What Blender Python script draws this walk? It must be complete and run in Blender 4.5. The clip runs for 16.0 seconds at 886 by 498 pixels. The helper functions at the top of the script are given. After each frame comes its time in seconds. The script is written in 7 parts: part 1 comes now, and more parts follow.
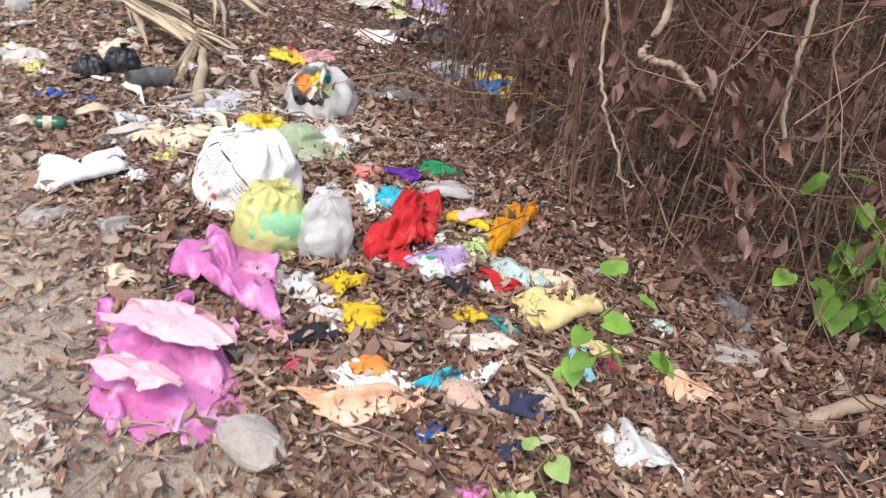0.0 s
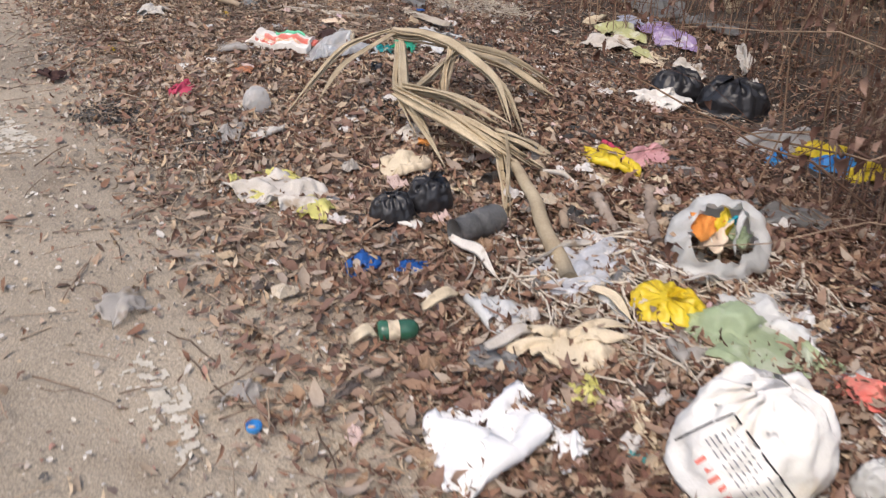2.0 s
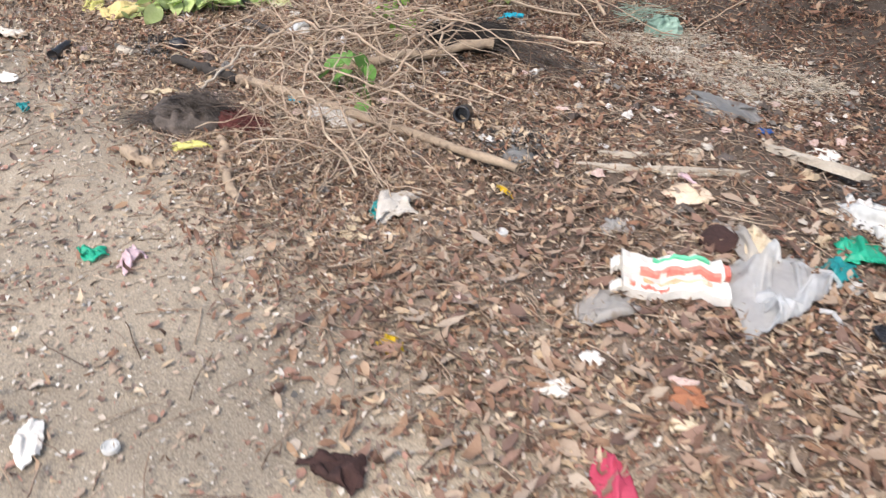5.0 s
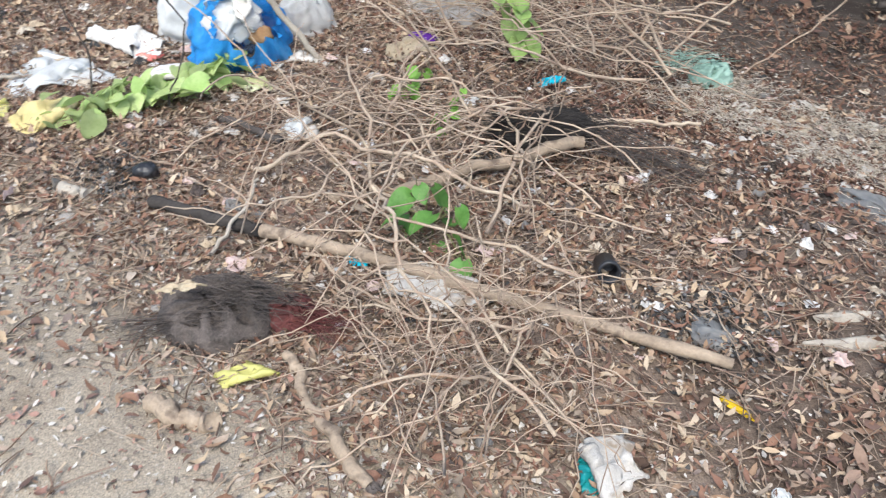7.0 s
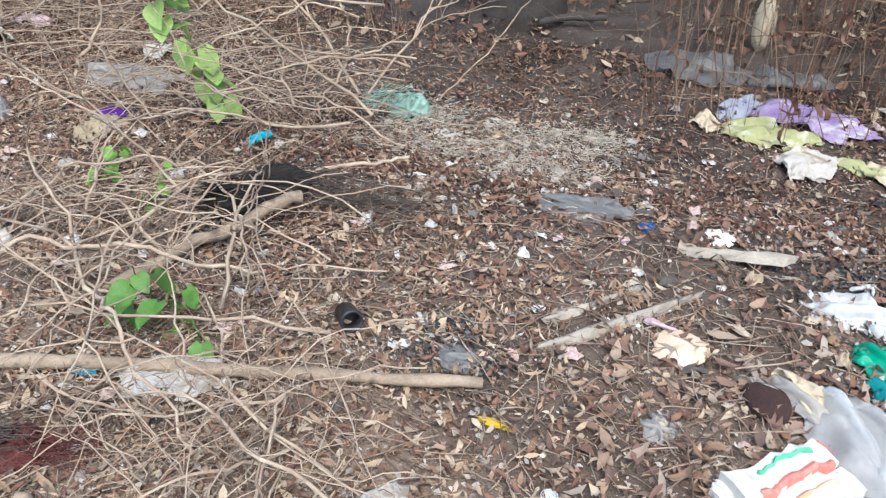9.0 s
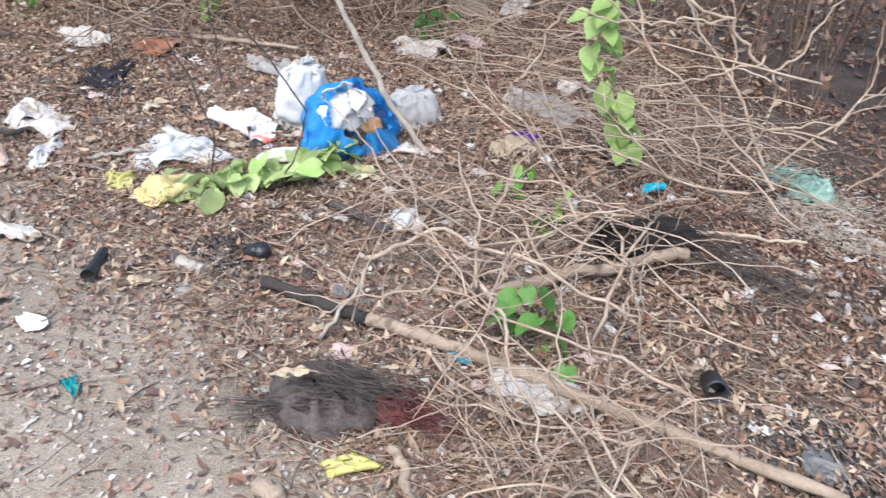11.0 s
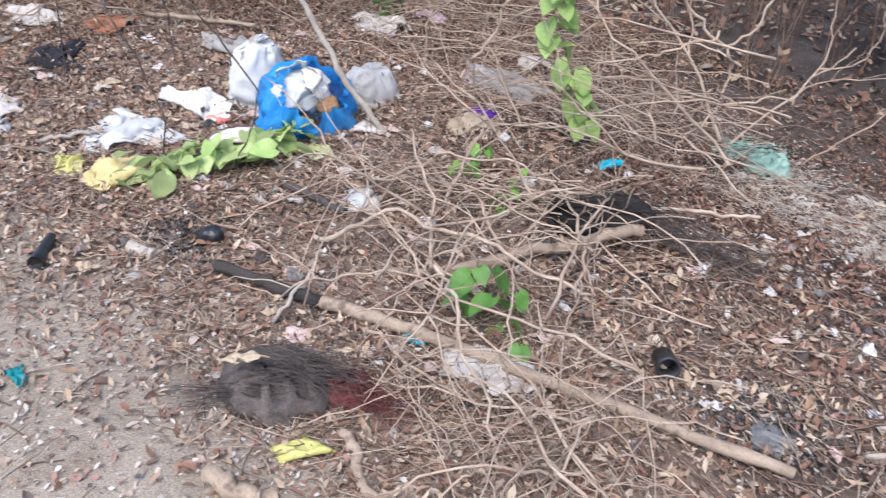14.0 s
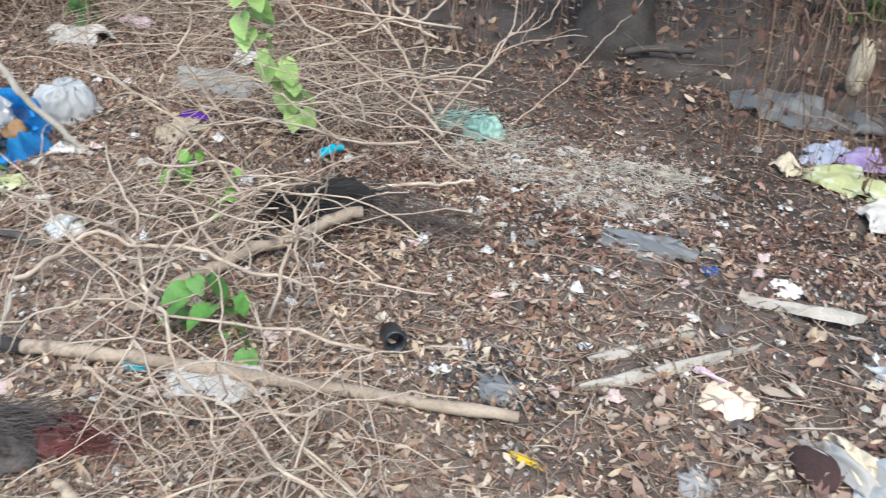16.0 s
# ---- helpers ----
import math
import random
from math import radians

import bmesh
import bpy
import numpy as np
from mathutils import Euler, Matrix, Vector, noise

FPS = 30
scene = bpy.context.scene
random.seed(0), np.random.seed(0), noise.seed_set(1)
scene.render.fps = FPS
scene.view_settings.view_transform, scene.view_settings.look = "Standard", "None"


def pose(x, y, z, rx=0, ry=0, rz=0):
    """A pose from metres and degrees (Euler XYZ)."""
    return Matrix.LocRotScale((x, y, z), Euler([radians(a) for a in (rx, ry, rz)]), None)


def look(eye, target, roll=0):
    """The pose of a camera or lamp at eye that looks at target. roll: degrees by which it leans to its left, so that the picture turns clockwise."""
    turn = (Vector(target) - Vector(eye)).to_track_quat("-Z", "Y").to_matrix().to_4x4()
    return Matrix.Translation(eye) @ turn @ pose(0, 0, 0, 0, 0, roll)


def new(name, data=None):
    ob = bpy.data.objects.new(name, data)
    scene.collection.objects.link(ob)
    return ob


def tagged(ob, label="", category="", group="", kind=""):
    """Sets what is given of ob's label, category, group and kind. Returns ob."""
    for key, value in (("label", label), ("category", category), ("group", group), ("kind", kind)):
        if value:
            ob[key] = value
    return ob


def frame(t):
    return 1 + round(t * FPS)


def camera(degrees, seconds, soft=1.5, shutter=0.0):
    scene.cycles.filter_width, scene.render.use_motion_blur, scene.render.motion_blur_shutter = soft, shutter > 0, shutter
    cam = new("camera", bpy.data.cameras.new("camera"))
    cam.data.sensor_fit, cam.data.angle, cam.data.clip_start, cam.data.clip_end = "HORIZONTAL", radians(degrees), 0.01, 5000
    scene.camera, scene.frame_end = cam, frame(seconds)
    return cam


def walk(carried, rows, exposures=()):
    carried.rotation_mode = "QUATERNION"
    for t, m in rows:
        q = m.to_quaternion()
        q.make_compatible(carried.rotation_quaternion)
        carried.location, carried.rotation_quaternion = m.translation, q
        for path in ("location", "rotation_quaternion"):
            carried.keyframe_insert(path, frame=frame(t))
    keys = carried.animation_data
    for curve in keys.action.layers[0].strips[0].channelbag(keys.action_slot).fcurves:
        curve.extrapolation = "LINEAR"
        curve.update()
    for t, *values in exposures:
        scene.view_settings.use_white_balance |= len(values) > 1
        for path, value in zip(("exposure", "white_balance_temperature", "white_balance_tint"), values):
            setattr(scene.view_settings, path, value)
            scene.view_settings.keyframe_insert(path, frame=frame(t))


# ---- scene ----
cam = camera(56.5, 16.0, 1.25, 0.26)
PATH = [
    (0, (0.182, 0.355, 1.307), (0.234, 2.112, 0.352), 8.5),
    (0.5, (-0.092, 0.561, 1.313), (0.136, 2.304, 0.36), 8.7),
    (0.7, (-0.217, 0.656, 1.31), (-0.124, 2.402, 0.337), 8.5),
    (1, (-0.429, 0.855, 1.3), (-0.51, 2.587, 0.303), 6.7),
    (1.5, (-0.76, 1.189, 1.293), (-0.947, 2.906, 0.286), 5.1),
    (2, (-1.018, 1.532, 1.314), (-1.166, 3.252, 0.305), 3.8),
    (2.5, (-1.235, 1.972, 1.342), (-1.355, 3.697, 0.338), 4.1),
    (3, (-1.524, 2.367, 1.328), (-1.643, 4.094, 0.325), 4.5),
    (3.5, (-1.808, 2.688, 1.34), (-1.923, 4.4, 0.311), 3.9),
    (4, (-2.118, 3.075, 1.367), (-2.251, 4.758, 0.295), 3.5),
    (4.5, (-2.483, 3.357, 1.388), (-2.612, 5.025, 0.291), 1.7),
    (5, (-2.791, 3.671, 1.446), (-2.916, 5.324, 0.327), -0.4),
    (5.2, (-2.897, 3.842, 1.468), (-3.019, 5.49, 0.342), -0.8),
    (7.3, (-3.694, 4.895, 1.514), (-3.333, 6.467, 0.332), -0.4),
    (7.5, (-3.694, 4.892, 1.514), (-3.212, 6.439, 0.341), -1.3),
    (8, (-3.645, 4.907, 1.514), (-2.863, 6.332, 0.348), 0.7),
    (8.2, (-3.616, 4.903, 1.527), (-2.76, 6.296, 0.375), 0.4),
    (10.3, (-3.719, 4.89, 1.568), (-3.329, 6.566, 0.549), 1.8),
    (10.5, (-3.747, 4.886, 1.567), (-3.468, 6.583, 0.546), 1.9),
    (11, (-3.813, 4.883, 1.584), (-3.738, 6.601, 0.563), 2.0),
    (11.5, (-3.871, 4.885, 1.62), (-3.946, 6.666, 0.712), 1.6),
    (12, (-3.876, 4.886, 1.635), (-3.983, 6.708, 0.817), 1.7),
    (12.5, (-3.86, 4.88, 1.642), (-3.978, 6.708, 0.838), 1.6),
    (13, (-3.848, 4.878, 1.623), (-3.968, 6.642, 0.688), 1.5),
    (13.5, (-3.822, 4.89, 1.596), (-3.882, 6.612, 0.58), 1.9),
    (14, (-3.752, 4.903, 1.591), (-3.61, 6.587, 0.522), 2.3),
    (14.5, (-3.705, 4.906, 1.583), (-3.424, 6.567, 0.503), 3.2),
    (15, (-3.673, 4.898, 1.586), (-3.285, 6.537, 0.508), 3.5),
    (15.5, (-3.632, 4.887, 1.589), (-3.144, 6.501, 0.513), 2.8),
    (16, (-3.54, 4.882, 1.582), (-2.895, 6.442, 0.51), 1.8),
]
walk(cam, [(t, look(eye, target, roll)) for t, eye, target, roll in PATH], [(0.0, 1.08, 6600, 12), (2.0, 0.70, 6850, 13), (3.0, 0.95, 6800, 11), (3.5, 1.0, 6800, 10), (5.0, 1.12, 6750, 10), (8.0, 1.15, 6000, 4), (10.5, 1.22, 6000, 7), (12.5, 1.19, 5950, 15), (14.0, 1.12, 5900, 13), (15.0, 1.16, 5900, 6), (16.0, 1.27, 5850, 2)])


from mathutils.bvhtree import BVHTree


# ---- light ----
world = bpy.data.worlds.new("sky")
scene.world = world
world.use_nodes = True
wn = world.node_tree
sky = wn.nodes.new("ShaderNodeTexSky")
sky.sky_type, sky.sun_disc = "NISHITA", False
sky.sun_elevation, sky.sun_rotation = radians(58), radians(200)
sky.air_density, sky.dust_density = 1.0, 3.0
wn.links.new(sky.outputs[0], wn.nodes["Background"].inputs[0])
wn.nodes["Background"].inputs[1].default_value = 0.15
sun = new("sun", bpy.data.lights.new("sun", "SUN"))
sun.data.energy, sun.data.angle, sun.data.color = 1.0, radians(25), (1.0, 0.95, 0.87)
sun.matrix_world = look((0, 0, 20), (0 + 20 * math.cos(radians(58)) * math.sin(radians(20)), 20 * math.cos(radians(58)) * math.cos(radians(20)), 20 - 20 * math.sin(radians(58))))

# ---- materials ----
MATS = {}


def mat(name, a, b=None, rough=0.85, scale=6.0, fine=90.0, bump=0.3, island=(), alpha=1.0, spec=0.3, stain=None, through_light=0.0, crinkle=0.0, random_tint=0.0):
    """Two noise scales between two colours, fine relief, optional colours by island, dirt stains and see-through film."""
    if name in MATS:
        return MATS[name]
    b = b or tuple(c * 0.7 for c in a)
    m = MATS[name] = bpy.data.materials.new(name)
    m.use_nodes = True
    t = m.node_tree
    n, l = t.nodes, t.links
    p = n["Principled BSDF"]
    co = n.new("ShaderNodeTexCoord")
    coarse, grain = n.new("ShaderNodeTexNoise"), n.new("ShaderNodeTexNoise")
    coarse.inputs["Scale"].default_value, coarse.inputs["Detail"].default_value = scale, 4
    grain.inputs["Scale"].default_value, grain.inputs["Detail"].default_value = fine, 3
    for tex in (coarse, grain):
        l.new(co.outputs["Object"], tex.inputs["Vector"])
    ramp = n.new("ShaderNodeValToRGB")
    ramp.color_ramp.elements[0].position, ramp.color_ramp.elements[1].position = 0.3, 0.7
    ramp.color_ramp.elements[0].color, ramp.color_ramp.elements[1].color = (*b, 1), (*a, 1)
    add = n.new("ShaderNodeMath")
    add.operation = "MULTIPLY_ADD"
    l.new(grain.outputs[0], add.inputs[0])
    add.inputs[1].default_value = 0.45
    half = n.new("ShaderNodeMath")
    half.operation = "MULTIPLY_ADD"
    l.new(coarse.outputs[0], half.inputs[0])
    half.inputs[1].default_value, half.inputs[2].default_value = 0.75, -0.1
    l.new(half.outputs[0], add.inputs[2])
    l.new(add.outputs[0], ramp.inputs[0])
    colour = ramp.outputs[0]
    if island:
        geo = n.new("ShaderNodeNewGeometry")
        pick = n.new("ShaderNodeValToRGB")
        pick.color_ramp.interpolation = "CONSTANT"
        els = pick.color_ramp.elements
        while len(els) < len(island):
            els.new(0.5)
        for k, c in enumerate(island):
            els[k].position, els[k].color = k / len(island), (*c, 1)
        l.new(geo.outputs["Random Per Island"], pick.inputs[0])
        mul = n.new("ShaderNodeMix")
        mul.data_type, mul.blend_type = "RGBA", "MULTIPLY"
        mul.inputs[0].default_value = 1.0
        l.new(pick.outputs[0], mul.inputs[6])
        l.new(colour, mul.inputs[7])
        colour = mul.outputs[2]
    if stain:
        spots = n.new("ShaderNodeTexNoise")
        spots.inputs["Scale"].default_value, spots.inputs["Detail"].default_value = scale * 1.7, 6
        l.new(co.outputs["Object"], spots.inputs["Vector"])
        cut = n.new("ShaderNodeValToRGB")
        cut.color_ramp.elements[0].position, cut.color_ramp.elements[1].position = 0.56, 0.68
        l.new(spots.outputs[0], cut.inputs[0])
        mix = n.new("ShaderNodeMix")
        mix.data_type = "RGBA"
        l.new(cut.outputs[0], mix.inputs[0])
        l.new(colour, mix.inputs[6])
        mix.inputs[7].default_value = (*stain, 1)
        colour = mix.outputs[2]
    if random_tint:
        info = n.new("ShaderNodeObjectInfo")
        hsv = n.new("ShaderNodeHueSaturation")
        val = n.new("ShaderNodeMapRange")
        val.inputs[3].default_value, val.inputs[4].default_value = 1 - random_tint, 1 + random_tint
        l.new(info.outputs["Random"], val.inputs[0])
        l.new(val.outputs[0], hsv.inputs["Value"])
        l.new(colour, hsv.inputs["Color"])
        colour = hsv.outputs[0]
    l.new(colour, p.inputs["Base Color"])
    p.inputs["Roughness"].default_value = rough
    p.inputs["Specular IOR Level"].default_value = spec
    p.inputs["Alpha"].default_value = alpha
    bmp = n.new("ShaderNodeBump")
    bmp.inputs["Strength"].default_value, bmp.inputs["Distance"].default_value = bump, 0.004
    l.new(grain.outputs[0], bmp.inputs["Height"])
    normal = bmp.outputs[0]
    if crinkle:
        for size, deep in ((16.0, 0.012), (41.0, 0.005)):
            cell = n.new("ShaderNodeTexVoronoi")
            cell.feature = "DISTANCE_TO_EDGE"
            cell.inputs["Scale"].default_value = size
            warp = n.new("ShaderNodeMix")
            warp.data_type = "VECTOR"
            warp.inputs[0].default_value = 0.12
            l.new(co.outputs["Object"], warp.inputs[4])
            l.new(coarse.outputs["Color"], warp.inputs[5])
            l.new(warp.outputs[1], cell.inputs["Vector"])
            fold = n.new("ShaderNodeBump")
            fold.invert = True
            fold.inputs["Strength"].default_value, fold.inputs["Distance"].default_value = crinkle, deep
            l.new(cell.outputs["Distance"], fold.inputs["Height"])
            l.new(normal, fold.inputs["Normal"])
            normal = fold.outputs[0]
    l.new(normal, p.inputs["Normal"])
    if through_light:
        tr = n.new("ShaderNodeBsdfTranslucent")
        l.new(colour, tr.inputs[0])
        mx = n.new("ShaderNodeMixShader")
        mx.inputs[0].default_value = through_light
        l.new(p.outputs[0], mx.inputs[1])
        l.new(tr.outputs[0], mx.inputs[2])
        l.new(mx.outputs[0], n["Material Output"].inputs[0])
    return m


def ground_mat(name, dust_from, dust_to):
    """Brown soil that is covered with pale road dust towards the road, with grit and dark damp patches."""
    m = bpy.data.materials.new(name)
    m.use_nodes = True
    n, l = m.node_tree.nodes, m.node_tree.links
    p = n["Principled BSDF"]
    p.inputs["Roughness"].default_value, p.inputs["Specular IOR Level"].default_value = 0.95, 0.15
    geo = n.new("ShaderNodeNewGeometry")

    def tex(scale, detail):
        t = n.new("ShaderNodeTexNoise")
        t.inputs["Scale"].default_value, t.inputs["Detail"].default_value = scale, detail
        l.new(geo.outputs["Position"], t.inputs["Vector"])
        return t.outputs[0]

    def ramp(src, lo, hi, a, b):
        r = n.new("ShaderNodeValToRGB")
        r.color_ramp.elements[0].position, r.color_ramp.elements[1].position = lo, hi
        r.color_ramp.elements[0].color, r.color_ramp.elements[1].color = (*a, 1), (*b, 1)
        l.new(src, r.inputs[0])
        return r.outputs[0]

    def mix(fac, a, b, blend="MIX"):
        x = n.new("ShaderNodeMix")
        x.data_type, x.blend_type = "RGBA", blend
        if isinstance(fac, float):
            x.inputs[0].default_value = fac
        else:
            l.new(fac, x.inputs[0])
        l.new(a, x.inputs[6])
        l.new(b, x.inputs[7])
        return x.outputs[2]

    soil = ramp(tex(1.7, 6), 0.35, 0.65, (0.11, 0.085, 0.068), (0.245, 0.188, 0.148))
    dust = ramp(tex(1.1, 6), 0.35, 0.65, (0.25, 0.215, 0.17), (0.40, 0.345, 0.27))
    dot = n.new("ShaderNodeVectorMath")
    dot.operation = "DOT_PRODUCT"
    dot.inputs[1].default_value = (0.8, 0.6, 0)
    l.new(geo.outputs["Position"], dot.inputs[0])
    def calc(op, a, b):
        x = n.new("ShaderNodeMath")
        x.operation = op
        for k, q in enumerate((a, b)):
            if isinstance(q, float):
                x.inputs[k].default_value = q
            else:
                l.new(q, x.inputs[k])
        return x.outputs[0]

    run = n.new("ShaderNodeVectorMath")
    run.operation = "DOT_PRODUCT"
    run.inputs[1].default_value = (-0.6, 0.8, 0)
    l.new(geo.outputs["Position"], run.inputs[0])
    back = calc("MULTIPLY", calc("POWER", calc("MAXIMUM", calc("SUBTRACT", run.outputs["Value"], 7.0), 0.0), 1.35), 0.09)
    wob = n.new("ShaderNodeMath")
    wob.operation = "MULTIPLY_ADD"
    l.new(tex(3.0, 5), wob.inputs[0])
    wob.inputs[1].default_value = -1.1
    l.new(calc("ADD", dot.outputs["Value"], back), wob.inputs[2])
    far = n.new("ShaderNodeMapRange")
    far.inputs[1].default_value, far.inputs[2].default_value = dust_from, dust_to
    l.new(wob.outputs[0], far.inputs[0])
    colour = mix(far.outputs[0], dust, soil)
    # A darker soil colour blends in with distance from the road.
    dark_soil = ramp(tex(2.3, 6), 0.35, 0.65, (0.05, 0.04, 0.034), (0.12, 0.098, 0.084))
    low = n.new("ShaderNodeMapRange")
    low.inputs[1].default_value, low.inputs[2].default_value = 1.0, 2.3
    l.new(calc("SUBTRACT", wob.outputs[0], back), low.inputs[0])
    colour = mix(low.outputs[0], colour, dark_soil)
    grit = ramp(tex(210, 2), 0.36, 0.68, (0.68, 0.67, 0.66), (1.32, 1.29, 1.25))
    colour = mix(0.85, colour, grit, "MULTIPLY")
    pebble = ramp(tex(74, 4), 0.64, 0.72, (0, 0, 0), (1, 1, 1))
    pale = ramp(tex(7, 2), 0.3, 0.7, (0.42, 0.38, 0.32), (0.5, 0.46, 0.40))
    colour = mix(pebble, colour, pale)
    damp = ramp(tex(2.4, 5), 0.60, 0.72, (1, 1, 1), (0.62, 0.58, 0.56))
    colour = mix(1.0, colour, damp, "MULTIPLY")
    l.new(colour, p.inputs["Base Color"])
    bmp = n.new("ShaderNodeBump")
    bmp.inputs["Strength"].default_value, bmp.inputs["Distance"].default_value = 0.9, 0.006
    l.new(tex(85, 4), bmp.inputs["Height"])
    l.new(bmp.outputs[0], p.inputs["Normal"])
    return m


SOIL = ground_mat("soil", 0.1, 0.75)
ROAD = ground_mat("dusty_road", 0.3, 0.95)
PAINT = mat("road_paint", (0.6, 0.56, 0.48), (0.42, 0.38, 0.31), 0.8, 12, 120, 0.4)
DRY = ((0.34, 0.23, 0.15), (0.21, 0.125, 0.085), (0.48, 0.37, 0.25), (0.27, 0.155, 0.105), (0.12, 0.08, 0.06), (0.40, 0.29, 0.205), (0.24, 0.135, 0.095), (0.55, 0.45, 0.33), (0.17, 0.105, 0.08), (0.31, 0.25, 0.19), (0.38, 0.30, 0.23))
LITTER = mat("leaf_litter", (1, 1, 1), (0.76, 0.72, 0.69), 0.8, 9, 160, 0.3, island=DRY, spec=0.2)
BROAD_LITTER = mat("broad_leaf_litter", (1, 1, 1), (0.72, 0.68, 0.65), 0.75, 11, 120, 0.4, island=((0.36, 0.25, 0.185), (0.25, 0.155, 0.12), (0.43, 0.33, 0.25), (0.30, 0.19, 0.145), (0.47, 0.39, 0.31), (0.33, 0.21, 0.14), (0.20, 0.13, 0.105), (0.40, 0.33, 0.27)), spec=0.3, through_light=0.15)
FRAGMENTS = mat("leaf_fragments", (1, 1, 1), (0.7, 0.66, 0.62), 0.85, 9, 160, 0.3, island=((0.42, 0.33, 0.26), (0.33, 0.20, 0.155), (0.52, 0.45, 0.38), (0.24, 0.19, 0.165), (0.60, 0.57, 0.52), (0.40, 0.24, 0.19), (0.17, 0.11, 0.09)), spec=0.2)
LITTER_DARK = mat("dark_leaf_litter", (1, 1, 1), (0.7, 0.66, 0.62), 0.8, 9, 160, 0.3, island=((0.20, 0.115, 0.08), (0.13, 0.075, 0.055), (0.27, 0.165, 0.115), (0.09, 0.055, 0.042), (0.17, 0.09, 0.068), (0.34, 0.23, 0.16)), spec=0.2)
TWIGS = mat("dry_twigs", (1.12, 1.12, 1.1), (0.68, 0.57, 0.54), 0.85, 14, 200, 0.5, island=((0.40, 0.325, 0.245), (0.29, 0.22, 0.165), (0.47, 0.39, 0.30), (0.17, 0.13, 0.10), (0.32, 0.255, 0.20)), spec=0.2)
VINES = mat("dead_vines", (1, 1, 1), (0.6, 0.57, 0.54), 0.9, 14, 200, 0.4, island=((0.20, 0.125, 0.09), (0.28, 0.19, 0.13), (0.14, 0.08, 0.06), (0.34, 0.25, 0.18), (0.17, 0.10, 0.075)), spec=0.15)
VINE_LEAVES = mat("dead_leaves", (1, 1, 1), (0.65, 0.6, 0.56), 0.85, 9, 120, 0.4, island=((0.19, 0.11, 0.085), (0.26, 0.155, 0.12), (0.13, 0.075, 0.06), (0.36, 0.245, 0.195), (0.16, 0.09, 0.07)), spec=0.15, through_light=0.2)
FLAKES = mat("pale_scraps", (1, 1, 1), (0.7, 0.68, 0.66), 0.8, 20, 160, 0.3, island=((0.62, 0.58, 0.5), (0.5, 0.45, 0.38), (0.36, 0.34, 0.31), (0.7, 0.67, 0.62), (0.1, 0.095, 0.09), (0.55, 0.42, 0.28)))
LEAF = mat("green_leaf", (0.25, 0.46, 0.08), (0.16, 0.33, 0.05), 0.5, 9, 90, 0.25, spec=0.4, through_light=0.35, random_tint=0.3)
LEAF_DEEP = mat("deep_green_leaf", (0.07, 0.17, 0.035), (0.04, 0.10, 0.02), 0.5, 9, 90, 0.25, spec=0.4, through_light=0.3, random_tint=0.3)
LEAF_PALE = mat("pale_green_leaf", (0.46, 0.6, 0.22), (0.30, 0.46, 0.12), 0.5, 7, 90, 0.25, spec=0.4, through_light=0.3, random_tint=0.25)
LEAF_MID = mat("mid_green_leaf", (0.15, 0.32, 0.07), (0.09, 0.21, 0.04), 0.5, 9, 90, 0.25, spec=0.4, through_light=0.3, random_tint=0.3)
LEAF_CUT = mat("wilted_green_leaf", (0.50, 0.58, 0.27), (0.36, 0.46, 0.17), 0.6, 7, 90, 0.25, spec=0.3, through_light=0.3, random_tint=0.3)
CROWN = mat("crown_leaves", (1, 1, 1), (0.7, 0.7, 0.7), 0.55, 8, 80, 0.2, island=((0.06, 0.13, 0.03), (0.09, 0.18, 0.04), (0.04, 0.09, 0.022), (0.12, 0.2, 0.055)), through_light=0.3)
BARK = mat("bark", (0.36, 0.29, 0.235), (0.16, 0.125, 0.10), 0.95, 7, 45, 1.0, stain=(0.36, 0.32, 0.27))
BARK_DARK = mat("dark_bark", (0.10, 0.085, 0.075), (0.045, 0.038, 0.034), 0.95, 7, 45, 1.0)
WOOD = mat("weathered_wood", (0.42, 0.33, 0.24), (0.25, 0.19, 0.135), 0.9, 12, 120, 0.6, stain=(0.16, 0.12, 0.09))
CHAR = mat("charred_wood", (0.06, 0.052, 0.046), (0.03, 0.026, 0.024), 0.95, 12, 90, 0.9)
GREYWOOD = mat("grey_wood", (0.46, 0.41, 0.34), (0.27, 0.235, 0.19), 0.9, 12, 120, 0.6)
PALM = mat("dry_palm", (0.50, 0.42, 0.295), (0.31, 0.245, 0.16), 0.7, 10, 140, 0.5, random_tint=0.2)


# ---- shaping ----
def smooth(a, b, x):
    t = np.clip((x - a) / (b - a), 0, 1)
    return t * t * (3 - 2 * t)


def across(x, y):
    return 0.8 * x + 0.6 * y


def along(x, y):
    return -0.6 * x + 0.8 * y


def at_us(u, s):
    """World x, y from the distance across the road's edge and along it."""
    return 0.8 * u - 0.6 * s, 0.6 * u + 0.8 * s


def bend(s):
    """How far the road's edge draws back from the straight, further along."""
    return 0.09 * np.maximum(0.0, s - 7.0) ** 1.35


def bumps(x, y):
    return 0.012 * np.sin(3.1 * x + 1.7 * y) * np.sin(2.3 * y - 1.1 * x) + 0.008 * np.sin(7.3 * x - 5.1 * y + 1) * np.sin(6.1 * y + 2.2 * x) + 0.004 * np.sin(17 * x + 9 * y) * np.sin(15 * y - 8 * x)


def ground_z(x, y):
    u = across(x, y)
    low = -0.25 * smooth(2.3, 3.7, u)
    u = u + bend(along(x, y))
    return low + bumps(x, y) * smooth(0.3, 1.0, u) - 0.03 * (1 - smooth(0.0, 0.5, u))


